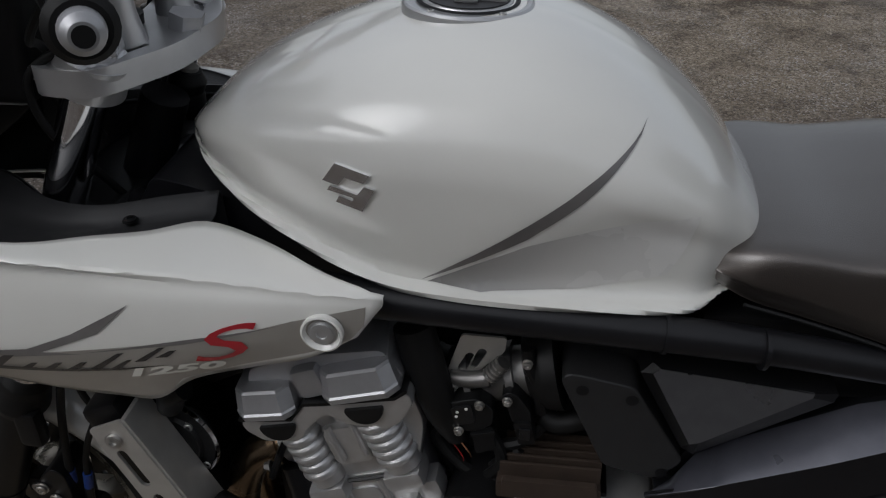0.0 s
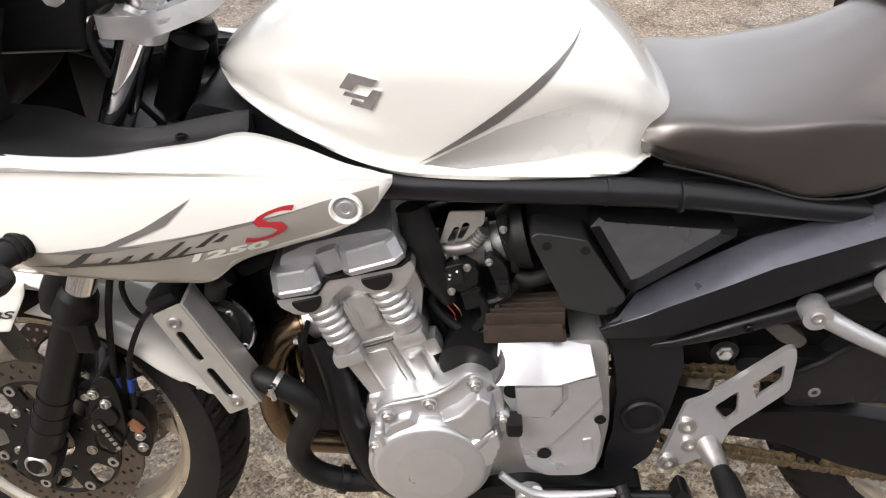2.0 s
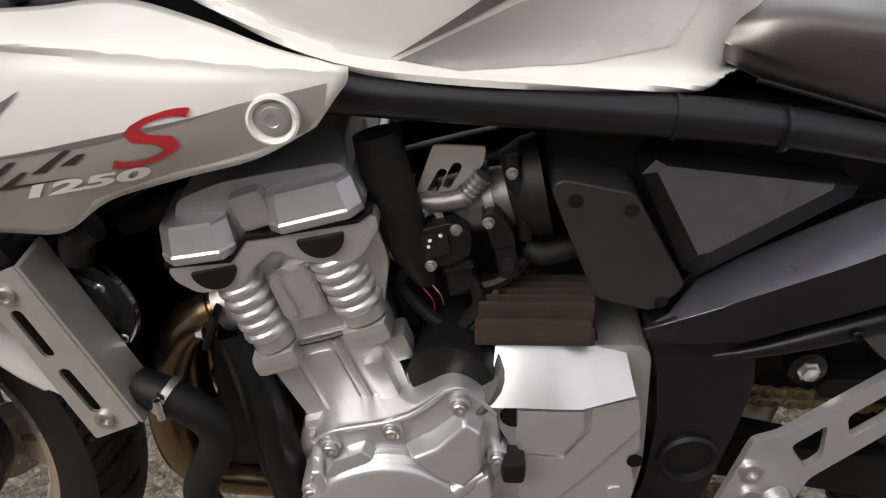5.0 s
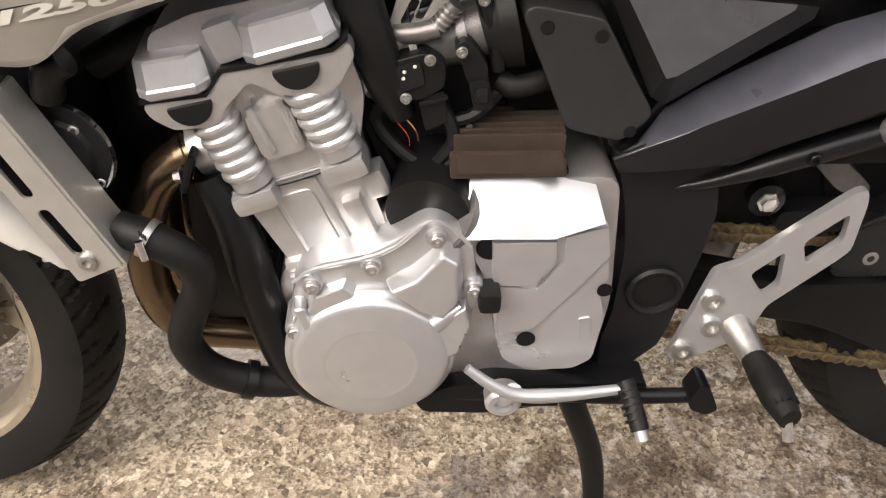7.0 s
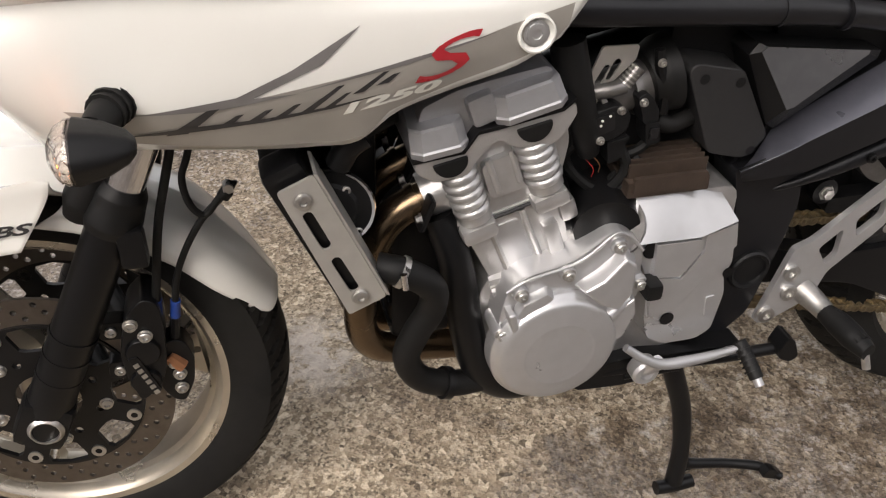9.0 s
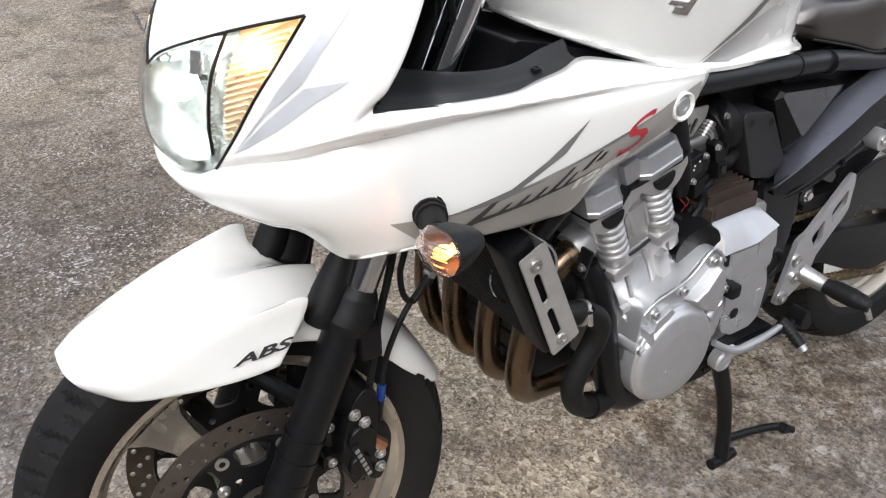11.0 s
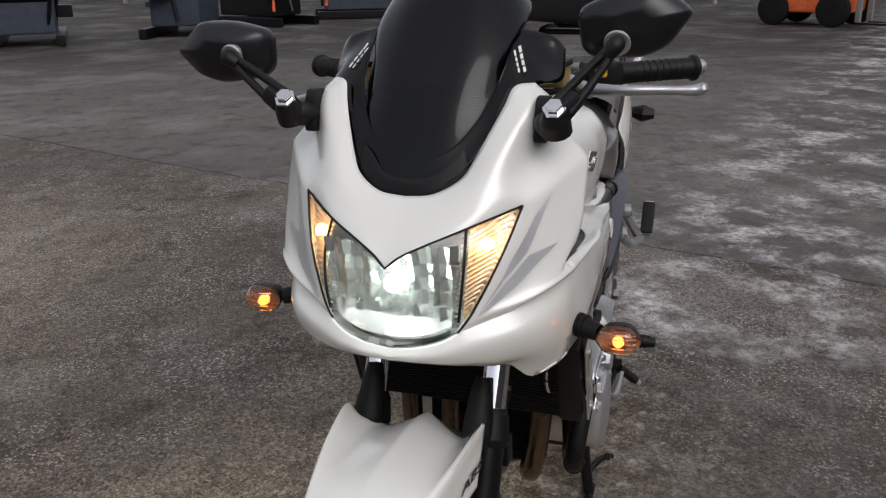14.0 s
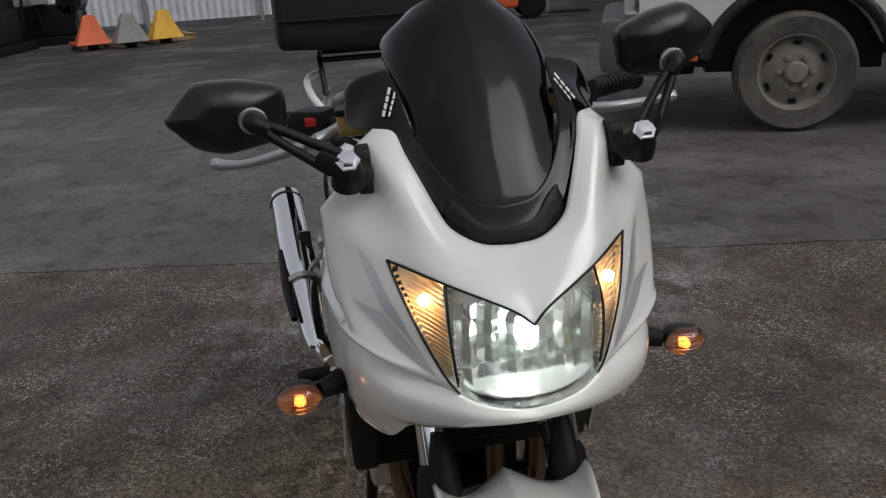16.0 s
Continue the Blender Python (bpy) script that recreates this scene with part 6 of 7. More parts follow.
part("cover_arm", plate([(-.176, .496), (-.165, .498), (-.152, .462), (-.140, .446), (-.150, .437), (-.166, .452)], -.2225, -.19, .003, inset=.005, segments=3), ALU_PAINT, gen)
part("cover_arm", plate([(-.058, .440), (-.042, .470), (-.006, .494), (.002, .466), (-.012, .422), (-.043, .406)], -.2205, -.19, .003, inset=.007, segments=3), ALU_PAINT, gen)
part("cover_rim", tube([(-.172, -.206, .515), (-.150, -.2075, .530), (-.10, -.2085, .543), (-.073, -.2085, .557), (-.045, -.2085, .582), (-.026, -.2080, .577), (-.004, -.2070, .552)], .0022, 8), ALU_PAINT, gen)
part("cover_rib", tube([(-.040, -.216, .465), (-.012, -.210, .482)], [.010, .008], 10), ALU_PAINT, gen)
for x, z in ((-.155, .512), (-.098, .533), (-.037, .564), (-.001, .503), (-.176, .455), (-.172, .40)):
    part("bolt_boss", lathe([(.0105, -.17), (.0105, -.208), (.009, -.211), (.002, -.211)], 18, "y", at=(x, 0, z)), ALU_PAINT, gen)
    bolt((x, -.210, z), (0, -1, 0), .0068, .007, gen, STEEL)
part("plug", box((.014, -.212, .496), (.022, .030, .024), .006), RUBBER, gen, "black rubber cable plug")
# sprocket cover
SPR = [(-.018, .560), (.020, .560), (.048, .559), (.073, .559), (.119, .576), (.128, .560), (.138, .504), (.130, .488), (.138, .453), (.131, .390), (.110, .376), (.060, .376), (.031, .393), (.021, .430), (.012, .499)]
spr = part("sprocket_cover", plate(rounded(SPR, .008), -.198, -.12, .005, inset=.004), ALU_PAINT, bike, "silver faceted sprocket cover")
def strips(*curves):
    """Flat facets between polylines of equal length, with crisp edges."""
    return skin([[Vector(p) for p in c] for c in curves])


part("facet", strips([(-.004, -.166, .608), (.020, -.166, .615), (.048, -.166, .615), (.068, -.166, .604), (.116, -.166, .592)],
                     [(-.010, -.207, .560), (.020, -.207, .560), (.048, -.207, .559), (.073, -.207, .559), (.119, -.207, .576)]), ALU_PAINT, spr, "bright sloping upper facet", thick=.004, sharp=12)
part("raised_field", plate([(.013, .556), (.016, .500), (.060, .4965), (.082, .530), (.079, .556)], -.2052, -.19, .0015, inset=.004), ALU_PAINT, spr)
part("raised_field", plate([(.022, .500), (.026, .434), (.062, .441), (.100, .490), (.131, .534), (.124, .568), (.084, .557), (.086, .530), (.062, .4925)], -.2018, -.19, .0015), ALU_PAINT, spr)
for x, z, r in ((.014, .545, .0135), (.056, .427, .010), (.130, .490, .008)):
    part("screw_well", lathe([(r, -.2005), (r * .9, -.2005), (r * .85, -.1985), (.002, -.1985)], 20, "y", at=(x, 0, z)), BLACK_SATIN, spr)
for k in range(5):
    part("cast_mark", box((.066 + k * .006, -.2005, .505 - .003 * (k % 2)), (.003, .002, .004), .0004), ALU_PAINT, spr)
part("cast_plate", plate(rounded([(.108, .452), (.120, .454), (.124, .424), (.112, .420)], .002), -.2000, -.195, .0008), ALU_PAINT, spr)
# starter and hoses
part("starter_motor", tube([(-.045, -.185, .575), (-.03, -.10, .585), (-.02, .05, .59)], .040, 24), BLACK_SATIN, bike, "black starter motor")
part("starter_collar", tube([(-.030, -.17, .566), (-.020, -.165, .558)], [.0425, .040], 24), CAST_DARK, bike)
rect = part("regulator", plate(rounded([(-.024, .611), (-.024, .632), (.081, .632), (.083, .611)], .003), -.182, -.10, .002), RUST_ALU, bike, "weathered brown finned regulator")
part("front_plate", plate(rounded([(-.018, .617), (-.018, .638), (.077, .638), (.079, .617)], .003), -.1845, -.178, .001), RUST_ALU, rect)
for k in range(8):
    part("fin", box((.030 + k * .001, -.170 + k * .011, .640), (.102, .0035, .020), .001), RUST_ALU, rect)
part("bracket", box((.03, -.13, .60), (.12, .06, .012), .003), BLACK_SATIN, rect)
# throttle bodies and intake
tb = part("throttle_body", tube([(-.068, -.12, .712), (-.03, -.12, .722), (.02, -.12, .732)], [.026, .028, .027], 22), CAST_DARK, bike, "cast alloy throttle body")
for y in (-.04, .04, .12):
    part("intake_tract", tube([(-.10, y, .70), (-.03, y, .722), (.03, y, .735)], [.032, .030, .030], 18), BLACK_SATIN, tb)
part("intake_boot", tube([(-.10, -.122, .70), (-.085, -.122, .705), (-.066, -.122, .712)], [.040, .043, .036], 22), RUBBER, tb)
part("airbox_boot", tube([(.005, -.122, .735), (.012, -.122, .737), (.034, -.122, .742)], [.036, .044, .046], 22), RUBBER, tb)
part("throttle_ring", tube([(-.056, -.122, .715), (-.050, -.122, .717)], .0325, 24), CAST_DARK, tb)
part("throttle_ring", tube([(-.016, -.122, .726), (-.008, -.122, .728)], .0335, 24), CAST_DARK, tb)
sensor = part("position_sensor", plate(rounded([(-.076, .718), (-.046, .727), (-.036, .721), (-.028, .714), (-.029, .694), (-.050, .682), (-.074, .686)], .006), -.166, -.140, .004, segments=3), PLASTIC, tb, "black throttle position sensor")
part("sensor_face", plate(rounded([(-.072, .714), (-.050, .720), (-.046, .698), (-.068, .691)], .004), -.1685, -.160, .0015), SHELL_BLACK, sensor)
for x, z in ((-.064, .711), (-.065, .705), (-.055, .716)):
    part("paint_mark", lathe([(.0018, -.1692), (.0016, -.1698), (.0004, -.1700)], 8, "y", at=(x, 0, z)), CREAM_PAINT, sensor, "pale paint dot")
part("connector", plate(rounded([(-.052, .684), (-.029, .690), (-.026, .660), (-.046, .650)], .004), -.164, -.142, .003), PLASTIC, sensor)
part("connector_lip", box((-.039, -.165, .682), (.026, .006, .004), .001, Matrix.Rotation(radians(-14), 4, "Y")), PLASTIC, sensor)
inj = part("injector_plug", plate(rounded([(-.022, .731), (-.013, .738), (-.003, .731), (.008, .713), (.009, .698), (-.010, .698), (-.015, .716)], .005), -.164, -.138, .004, segments=3), PLASTIC, tb, "black injector connector")
part("plug_body", plate(rounded([(-.009, .700), (.009, .701), (.014, .674), (-.003, .672)], .003), -.167, -.142, .003), PLASTIC, inj)
part("plug_clip", box((.003, -.168, .688), (.011, .004, .014), .001), SHELL_BLACK, inj)
part("clamp_strap", tube([(.002, -.150, .782), (.005, -.152, .762), (.014, -.155, .738), (.018, -.152, .705)], .0065, 8), BLACK_SATIN, tb, "black clamp strap")
part("intake_shroud", tube([(-.108, -.148, .800), (-.100, -.152, .765), (-.090, -.155, .730), (-.078, -.155, .694), (-.066, -.150, .662)], [.020, .021, .020, .018, .013], 14), RUBBER, tb, "black rubber intake shroud")
# black box added to keep light out of the gap behind the throttle bodies
part("gap_light_block", box((-.035, -.065, .635), (.125, .11, .13), .02), PLASTIC, tb)
part("vacuum_pipe", tube([(-.072, -.145, .735), (-.052, -.150, .738), (-.034, -.150, .742)], [.008, .009, .009], 12), CAST_DARK, tb)
part("fuel_hose", tube([(.020, -.14, .69), (.035, -.145, .684), (.060, -.14, .688), (.085, -.13, .690)], .011, 12), RUBBER, tb)
for x, y, z in ((-.063, -.168, .686), (-.042, -.167, .721), (-.015, -.165, .727), (.003, -.157, .769), (-.070, -.150, .728)):
    bolt((x, y, z), (0, -1, 0), .0042, .005, tb, STEEL)
part("spring", tube([(-.034, -.150, .744), (-.020, -.152, .764)], .0075, 10), CAST_DARK, tb)
for k in range(5):
    part("spring_coil", tube([(-.034 + k * .003, -.150, .744 + k * .0042), (-.0328 + k * .003, -.150, .7457 + k * .0042)], .0088, 12), STEEL, tb)
part("bracket_plate", plate(rounded([(-.080, .730), (-.062, .786), (-.018, .785), (-.020, .768), (-.060, .728)], .004), -.141, -.138, .0008, [slot(-.062, .744, -.054, .760, .0045), slot(-.050, .750, -.042, .766, .0045)]), BRUSHED, bike, "flat alloy throttle bracket with two slots")
for k, pts in enumerate(([(-.07, -.15, .69), (-.09, -.14, .65), (-.05, -.15, .61), (-.01, -.14, .63)], [(-.04, -.15, .685), (-.02, -.16, .64), (-.05, -.155, .60), (-.085, -.14, .58)], [(-.003, -.15, .65), (-.02, -.16, .62), (-.06, -.15, .59)],
                         [(-.09, -.10, .74), (-.10, -.12, .66), (-.08, -.13, .60), (-.06, -.12, .56)], [(.03, -.14, .69), (.0, -.15, .66), (-.04, -.15, .65)])):
    part("wiring_loom", tube(pts, .0065, 8), RUBBER, bike, "black wiring loom")
part("wire", tube([(-.075, -.155, .66), (-.062, -.16, .645), (-.060, -.155, .63)], .0005, 6), RED, bike)
part("wire", tube([(-.068, -.155, .665), (-.055, -.16, .65), (-.052, -.155, .636)], .0007, 6), COPPER, bike)
air = part("air_box", plate(rounded([(.028, .764), (.038, .774), (.108, .763), (.167, .660), (.138, .630), (.079, .643)], .010), -.165, .165, .008, inset=.008, segments=3), PLASTIC_GREY, bike, "dark grey plastic air box")
for x, z in ((.056, .748), (.103, .740), (.140, .648)):
    part("screw_dimple", lathe([(.0062, -.1655), (.0056, -.1655), (.005, -.1642), (.001, -.1642)], 16, "y", at=(x, 0, z)), PLASTIC, air)
part("battery_box", box((.13, 0, .72), (.20, .24, .16), .015), PLASTIC, bike)

# -- cooling --
RADP = [(-.428, .698), (-.391, .715), (-.320, .552), (-.362, .533)]
for sgn in (-1, 1):
    pl_ = plate(rounded(RADP, .004), -.224, -.220, .001, [slot(-.399, .668, -.383, .630, .0055), slot(-.373, .608, -.356, .570, .0055)])
    rp = part("radiator_guard", pl_ if sgn < 0 else mirrored(pl_), BRUSHED, bike, "pale alloy radiator side plate with two slots")
    ret = plate([(-.391, .715), (-.387, .714), (-.316, .551), (-.320, .552)], -.222, -.175, .0008)
    part("flange", ret if sgn < 0 else mirrored(ret), BRUSHED, rp)
    for x, z in ((-.403, .687), (-.349, .557)):
        bolt((x, sgn * .223, z), (0, sgn, 0), .0085, .005, rp, STEEL)
rad_m = Matrix.Translation((-.385, 0, .625)) @ Matrix.Rotation(radians(23.5), 4, "Y").inverted()
rad = part("radiator", box((0, 0, 0), (.035, .40, .185), .004), BLACK_SATIN, bike, "black curved radiator core", m=rad_m)
for k in range(24):
    part("core_fin", box((-.0185, 0, -.085 + k * .0074), (.003, .36, .0022), 0), PLASTIC, rad, m=rad_m)
part("header_tank", box((.002, -.19, 0), (.045, .045, .20), .010), BLACK_SATIN, rad, m=rad_m)
part("header_tank", box((.002, .19, 0), (.045, .045, .20), .010), BLACK_SATIN, rad, m=rad_m)
part("filler_neck", tube([(-.36, -.18, .70), (-.35, -.19, .725), (-.335, -.19, .735)], .014, 12), BLACK_SATIN, rad)
hose = part("coolant_hose", tube([(-.325, -.195, .572), (-.295, -.205, .566), (-.264, -.205, .540), (-.262, -.200, .505), (-.280, -.196, .465), (-.290, -.192, .425), (-.270, -.186, .380), (-.220, -.178, .352), (-.16, -.165, .342)], .0170, 18, 60), RUBBER, bike, "thick black rubber coolant hose")
clamp = part("hose_clamp", tube([(-.3015, -.2035, .5685), (-.2955, -.205, .5655)], .0190, 24), STEEL, hose, "steel worm-drive hose clamp")
part("clamp_screw", tube([(-.3010, -.2225, .578), (-.2985, -.2235, .558)], .0042, 10), CHROME, clamp)
for k in range(5):
    part("band_notch", box((-.2985 + .0012 * k, -.2235, .586 - .0012 * k), (.0006, .002, .006), 0), BLACK_SATIN, clamp)
part("hose_clamp", tube([(-.240, -.181, .360), (-.230, -.180, .356)], .0215, 22), BLACK_SATIN, hose)
part("coolant_hose", tube([(-.34, -.12, .70), (-.30, -.12, .72), (-.25, -.11, .74)], .016, 14), RUBBER, bike, "black upper coolant hose")
part("lower_pipe", tube([(-.245, -.15, .60), (-.225, -.165, .54), (-.208, -.17, .44), (-.185, -.17, .36), (-.14, -.16, .315), (-.08, -.15, .305)], [.018, .022, .022, .021, .020], 16, 50), BLACK_SATIN, bike, "black frame down tube")
horn = part("horn", lathe([(.004, -.158), (.014, -.158), (.016, -.150), (.028, -.148), (.031, -.144), (.045, -.143), (.047, -.139), (.043, -.135), (.02, -.115), (.004, -.112)], 36, "y"), PLASTIC, bike, "round black horn with a bright rim",
            m=Matrix.Translation((-.340, -.025, .636)) @ Matrix.Rotation(radians(-12), 4, "Z") @ Matrix.Diagonal((1.05, 1, 1.05, 1)))
part("rim", lathe([(.0435, -.1435), (.0465, -.145), (.0475, -.141)], 40, "y", caps=False), CHROME, horn, m=Matrix.Translation((-.340, -.025, .636)) @ Matrix.Rotation(radians(-12), 4, "Z") @ Matrix.Diagonal((1.05, 1, 1.05, 1)))
for x, z in ((-.352, .66), (-.340, .606)):
    bolt((x, -.168, z), (0, -1, 0), .005, .005, horn)

# made-up black box that stands in for the shade behind the header pipes
shade_box = part("pipe_shade_box", box((-.250, 0, .470), (.080, .21, .185), .010), BLACK_SATIN, bike, "black box added for the shade behind the header pipes")
for k in range(5):
    part("shade_box_fin", box((-.250, 0, .400 + k * .035), (.086, .20, .006), .001), PLASTIC, shade_box)

# -- exhaust --
for k, y in enumerate((-.135, -.048, .048, .135)):
    yb = y * .62
    hp = part("header_pipe", tube([(-.236, y, .622), (-.268, y, .612), (-.302, y * .99, .585), (-.325, y * .97, .53), (-.334, y * .93, .46), (-.328, y * .86, .404), (-.302, y * .78, .368), (-.25, y * .70, .350), (-.15, yb, .325), (-.02, yb, .295)], .0205, 20, 80), HEADER, bike, "heat-tinted steel exhaust header pipe")
    part("flange", box((-.262, y, .613), (.008, .078, .042), .004, Matrix.Rotation(radians(20), 4, "Y")), BLACK_SATIN, hp)
    for s in (-1, 1):
        bolt((-.268, y + s * .034, .611), (-1, 0, -.2), .005, .007, hp, CAST_DARK, False)
    part("collar", tube([(-.262, y, .614), (-.270, y, .610)], .0235, 18), HEADER, hp)
part("collector", tube([(-.06, .0, .285), (.05, .02, .265), (.16, .06, .25), (.25, .105, .262)], [.06, .055, .04, .028], 22), HEADER, bike, "tinted steel exhaust collector")
muff = part("silencer", tube([(.36, .20, .40), (.41, .225, .43), (.45, .240, .455), (.86, .262, .685), (.89, .264, .70)], [.027, .035, .050, .052, .048], 28), CHROME, bike, "polished oval steel silencer")
part("mid_pipe", tube([(.24, .10, .255), (.31, .165, .33), (.36, .20, .40), (.40, .222, .428)], .026, 18), HEADER, muff)
part("strap", tube([(.58, .2465, .528), (.595, .2475, .536)], .0545, 28), STEEL, muff)
part("end_cap", tube([(.875, .263, .693), (.905, .265, .708)], [.051, .045], 28), BLACK_SATIN, muff)
part("heat_shield", tube([(.46, .283, .49), (.58, .292, .555), (.68, .297, .61)], [.010, .016, .010], 12), BLACK_SATIN, muff)

# -- frame --
for sgn in (-1, 1):
    top = part("frame_rail", tube([(-.42, sgn * .06, .86), (-.32, sgn * .13, .865), (-.22, sgn * .165, .855), (-.12, sgn * .172, .843), (.12, sgn * .170, .826), (.22, sgn * .165, .814), (.37, sgn * .150, .784), (.44, sgn * .14, .77)], [.024, .023, .0185, .0175, .0175, .017, .016, .015], 18, 60), FRAME_BLACK, bike, "satin black tubular frame rail")
    for x, z in ((.121, .826), (.207, .816)):
        part("weld_band", tube([(x, sgn * .1702, z), (x + .004, sgn * .170, z - .0004)], .0188, 18), FRAME_BLACK, top)
    UP = [(.130, .613), (.146, .634), (.165, .670), (.26, .710), (.36, .748), (.50, .790), (.60, .85), (.60, .80), (.50, .745), (.370, .700), (.26, .660), (.165, .622)]
    sp = plate(UP, -.146, -.120, .005, inset=.004)
    fp = part("side_frame", sp if sgn < 0 else mirrored(sp), FRAME_BLACK, bike, "broad satin black frame side plate")
    up_ = [(.150, -.160, .634), (.173, -.150, .664), (.203, -.150, .685), (.266, -.149, .719), (.310, -.148, .742), (.40, -.146, .768), (.52, -.138, .800)]
    mid_ = [(.124, -.178, .628), (.150, -.186, .645), (.195, -.192, .667), (.278, -.194, .705), (.326, -.193, .727), (.41, -.188, .752), (.52, -.178, .782)]
    low_ = [(.132, -.178, .612), (.162, -.186, .618), (.210, -.190, .624), (.295, -.191, .655), (.345, -.190, .675), (.42, -.185, .705), (.52, -.175, .742)]
    end_ = [(.145, -.158, .605), (.172, -.164, .606), (.218, -.166, .610), (.300, -.168, .640), (.350, -.167, .660), (.425, -.163, .690), (.52, -.155, .728)]
    # the bevel's sky reflection is painted as a lighter colour than the face below
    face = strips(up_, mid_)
    part("upper_face", face if sgn < 0 else mirrored(face), FRAME_SKY_FACE, fp, "smooth upper bevel of the black frame, sky sheen painted in blue-grey", sharp=12, thick=.004)
    face = strips(mid_, low_, end_)
    part("outer_face", face if sgn < 0 else mirrored(face), FRAME_BLACK, fp, "smooth black outer face", sharp=12, thick=.004)
    PIV = [(.135, .616), (.240, .640), (.236, .60), (.245, .55), (.240, .50), (.222, .40), (.214, .37), (.170, .325), (.150, .332), (.148, .38), (.156, .42), (.158, .50), (.150, .56)]
    pv = plate(rounded(PIV, .008), -.155, -.10, .007)
    pv_o = part("pivot_plate", pv if sgn < 0 else mirrored(pv), FRAME_BLACK, fp, "cast black swingarm pivot plate")
    capm = lathe([(.031, -.152), (.031, -.160), (.028, -.163), (.024, -.161), (.023, -.157), (.017, -.157), (.002, -.158)], 36, "y", at=(.196, 0, .452))
    part("pivot_cap", capm if sgn < 0 else mirrored(capm), PLASTIC, pv_o, "round black pivot cap")
    part("lower_rail", tube([(.19, sgn * .150, .575), (.24, sgn * .158, .592), (.32, sgn * .160, .622), (.45, sgn * .155, .665), (.60, sgn * .145, .735)], [.003, .013, .015, .014, .013], 14), FRAME_BLACK, fp, "black subframe tube")
    bolt((.315, sgn * .174, .622), (0, sgn, 0), .006, .005, fp, BLACK_SATIN)
    outer = [(.108, .771), (.118, .784), (.286, .762), (.284, .752), (.168, .672), (.155, .680)]
    inner = [(.119, .776), (.126, .781), (.262, .768), (.260, .764), (.166, .713), (.157, .711)]
    def lean(x, z):
        return -.186 + (z - .711) * .30
    rows = [[(x, -.12, z) for x, z in outer], [(x, -.160, z) for x, z in outer], [(x, lean(x, z), z) for x, z in inner]]
    tri_ = skin(rows, True, True)
    panel_ob = part("side_cover", tri_ if sgn < 0 else mirrored(tri_), PLASTIC, bike, "dark grey triangular side cover", sharp=15)
    face = skin([[(x, lean(x, z) - .0012, z) for x, z in inner], [(x, lean(x, z) + .002, z) for x, z in inner]], True, True)
    part("cover_face", face if sgn < 0 else mirrored(face), GRAPHITE, panel_ob, "satin graphite face")
part("seat_base", box((.36, 0, .775), (.40, .26, .09), .01), BLACK_SATIN, bike)
part("inner_mudguard", box((.37, 0, .66), (.34, .24, .17), .02), BLACK_SATIN, bike, "black inner mudguard")
part("fan_shroud", box((-.325, .02, .64), (.05, .22, .13), .02), BLACK_SATIN, bike, "black radiator fan shroud")
part("cross_tube", tube([(.20, -.12, .78), (.20, .12, .78)], .015), FRAME_BLACK, bike)

# -- footrests and controls --
HOLES = [[(.290, .479), (.320, .508), (.324, .464), (.311, .449)], [(.336, .519), (.374, .554), (.376, .520), (.345, .491)]]
PEGB = [(.222, .362), (.252, .484), (.277, .494), (.373, .580), (.384, .582), (.388, .565), (.388, .508), (.372, .490), (.318, .436), (.306, .392), (.240, .356)]
for sgn in (-1, 1):
    hb = plate(rounded(PEGB, .006, 3), -.168, -.158, .0015, [rounded(h, .006, 3) for h in HOLES])
    hanger = part("footrest_hanger", hb if sgn < 0 else mirrored(hb), ALU_PAINT, bike, "silver alloy footrest hanger with cut-outs")
    for x, z in ((.257, .445), (.263, .409), (.237, .374)):
        bolt((x, sgn * .166, z), (0, sgn, 0), .0125, .008, hanger, STEEL)
    part("peg_mount", tube([(.288, sgn * .165, .408), (.296, sgn * .195, .402), (.298, sgn * .21, .400)], [.018, .016, .014], 12), STEEL, hanger)
    part("footrest", tube([(.297, sgn * .205, .400), (.302, sgn * .235, .399), (.306, sgn * .285, .397), (.307, sgn * .292, .397)], [.013, .0175, .0175, .012], 14), RUBBER, hanger, "black ribbed rubber footrest")
    for k in range(5):
        part("tread_bar", tube([(.292 + k * .005, sgn * .225, .414 - abs(k - 2) * .003), (.296 + k * .005, sgn * .280, .412 - abs(k - 2) * .003)], .0028, 6), RUBBER, hanger)
    part("feeler", tube([(.307, sgn * .288, .390), (.309, sgn * .297, .372)], .0055, 8), STEEL, hanger)
lever = part("gear_lever", tube([(-.005, -.215, .402), (.02, -.222, .384), (.05, -.226, .371), (.10, -.228, .372), (.160, -.228, .379)], [.0055, .0065, .0080, .0065, .0055], 12), ALU_BRIGHT, bike, "polished alloy gear lever")
part("lever_pivot", lathe([(.020, -.195), (.020, -.212), (.016, -.216), (.010, -.216), (.009, -.210), (.002, -.210)], 26, "y", at=(.036, 0, .345)), ALU_PAINT, lever)
part("pivot_arm", tube([(.036, -.205, .345), (.045, -.222, .372)], .010, 12), ALU_PAINT, lever)
part("toe_rubber", tube([(.160, -.222, .385), (.166, -.238, .372), (.172, -.262, .352)], .0098, 12), RUBBER, lever, "black ribbed toe rubber")
for k in range(5):
    t = k / 5
    part("toe_rib", tube([(.162 + .008 * t, -.230 - .028 * t, .379 - .024 * t), (.1625 + .008 * t, -.232 - .028 * t, .3778 - .024 * t)], .0115, 12), RUBBER, lever)
part("toe_tip", tube([(.172, -.262, .352), (.174, -.270, .345)], .0065, 10), ALU_BRIGHT, lever)
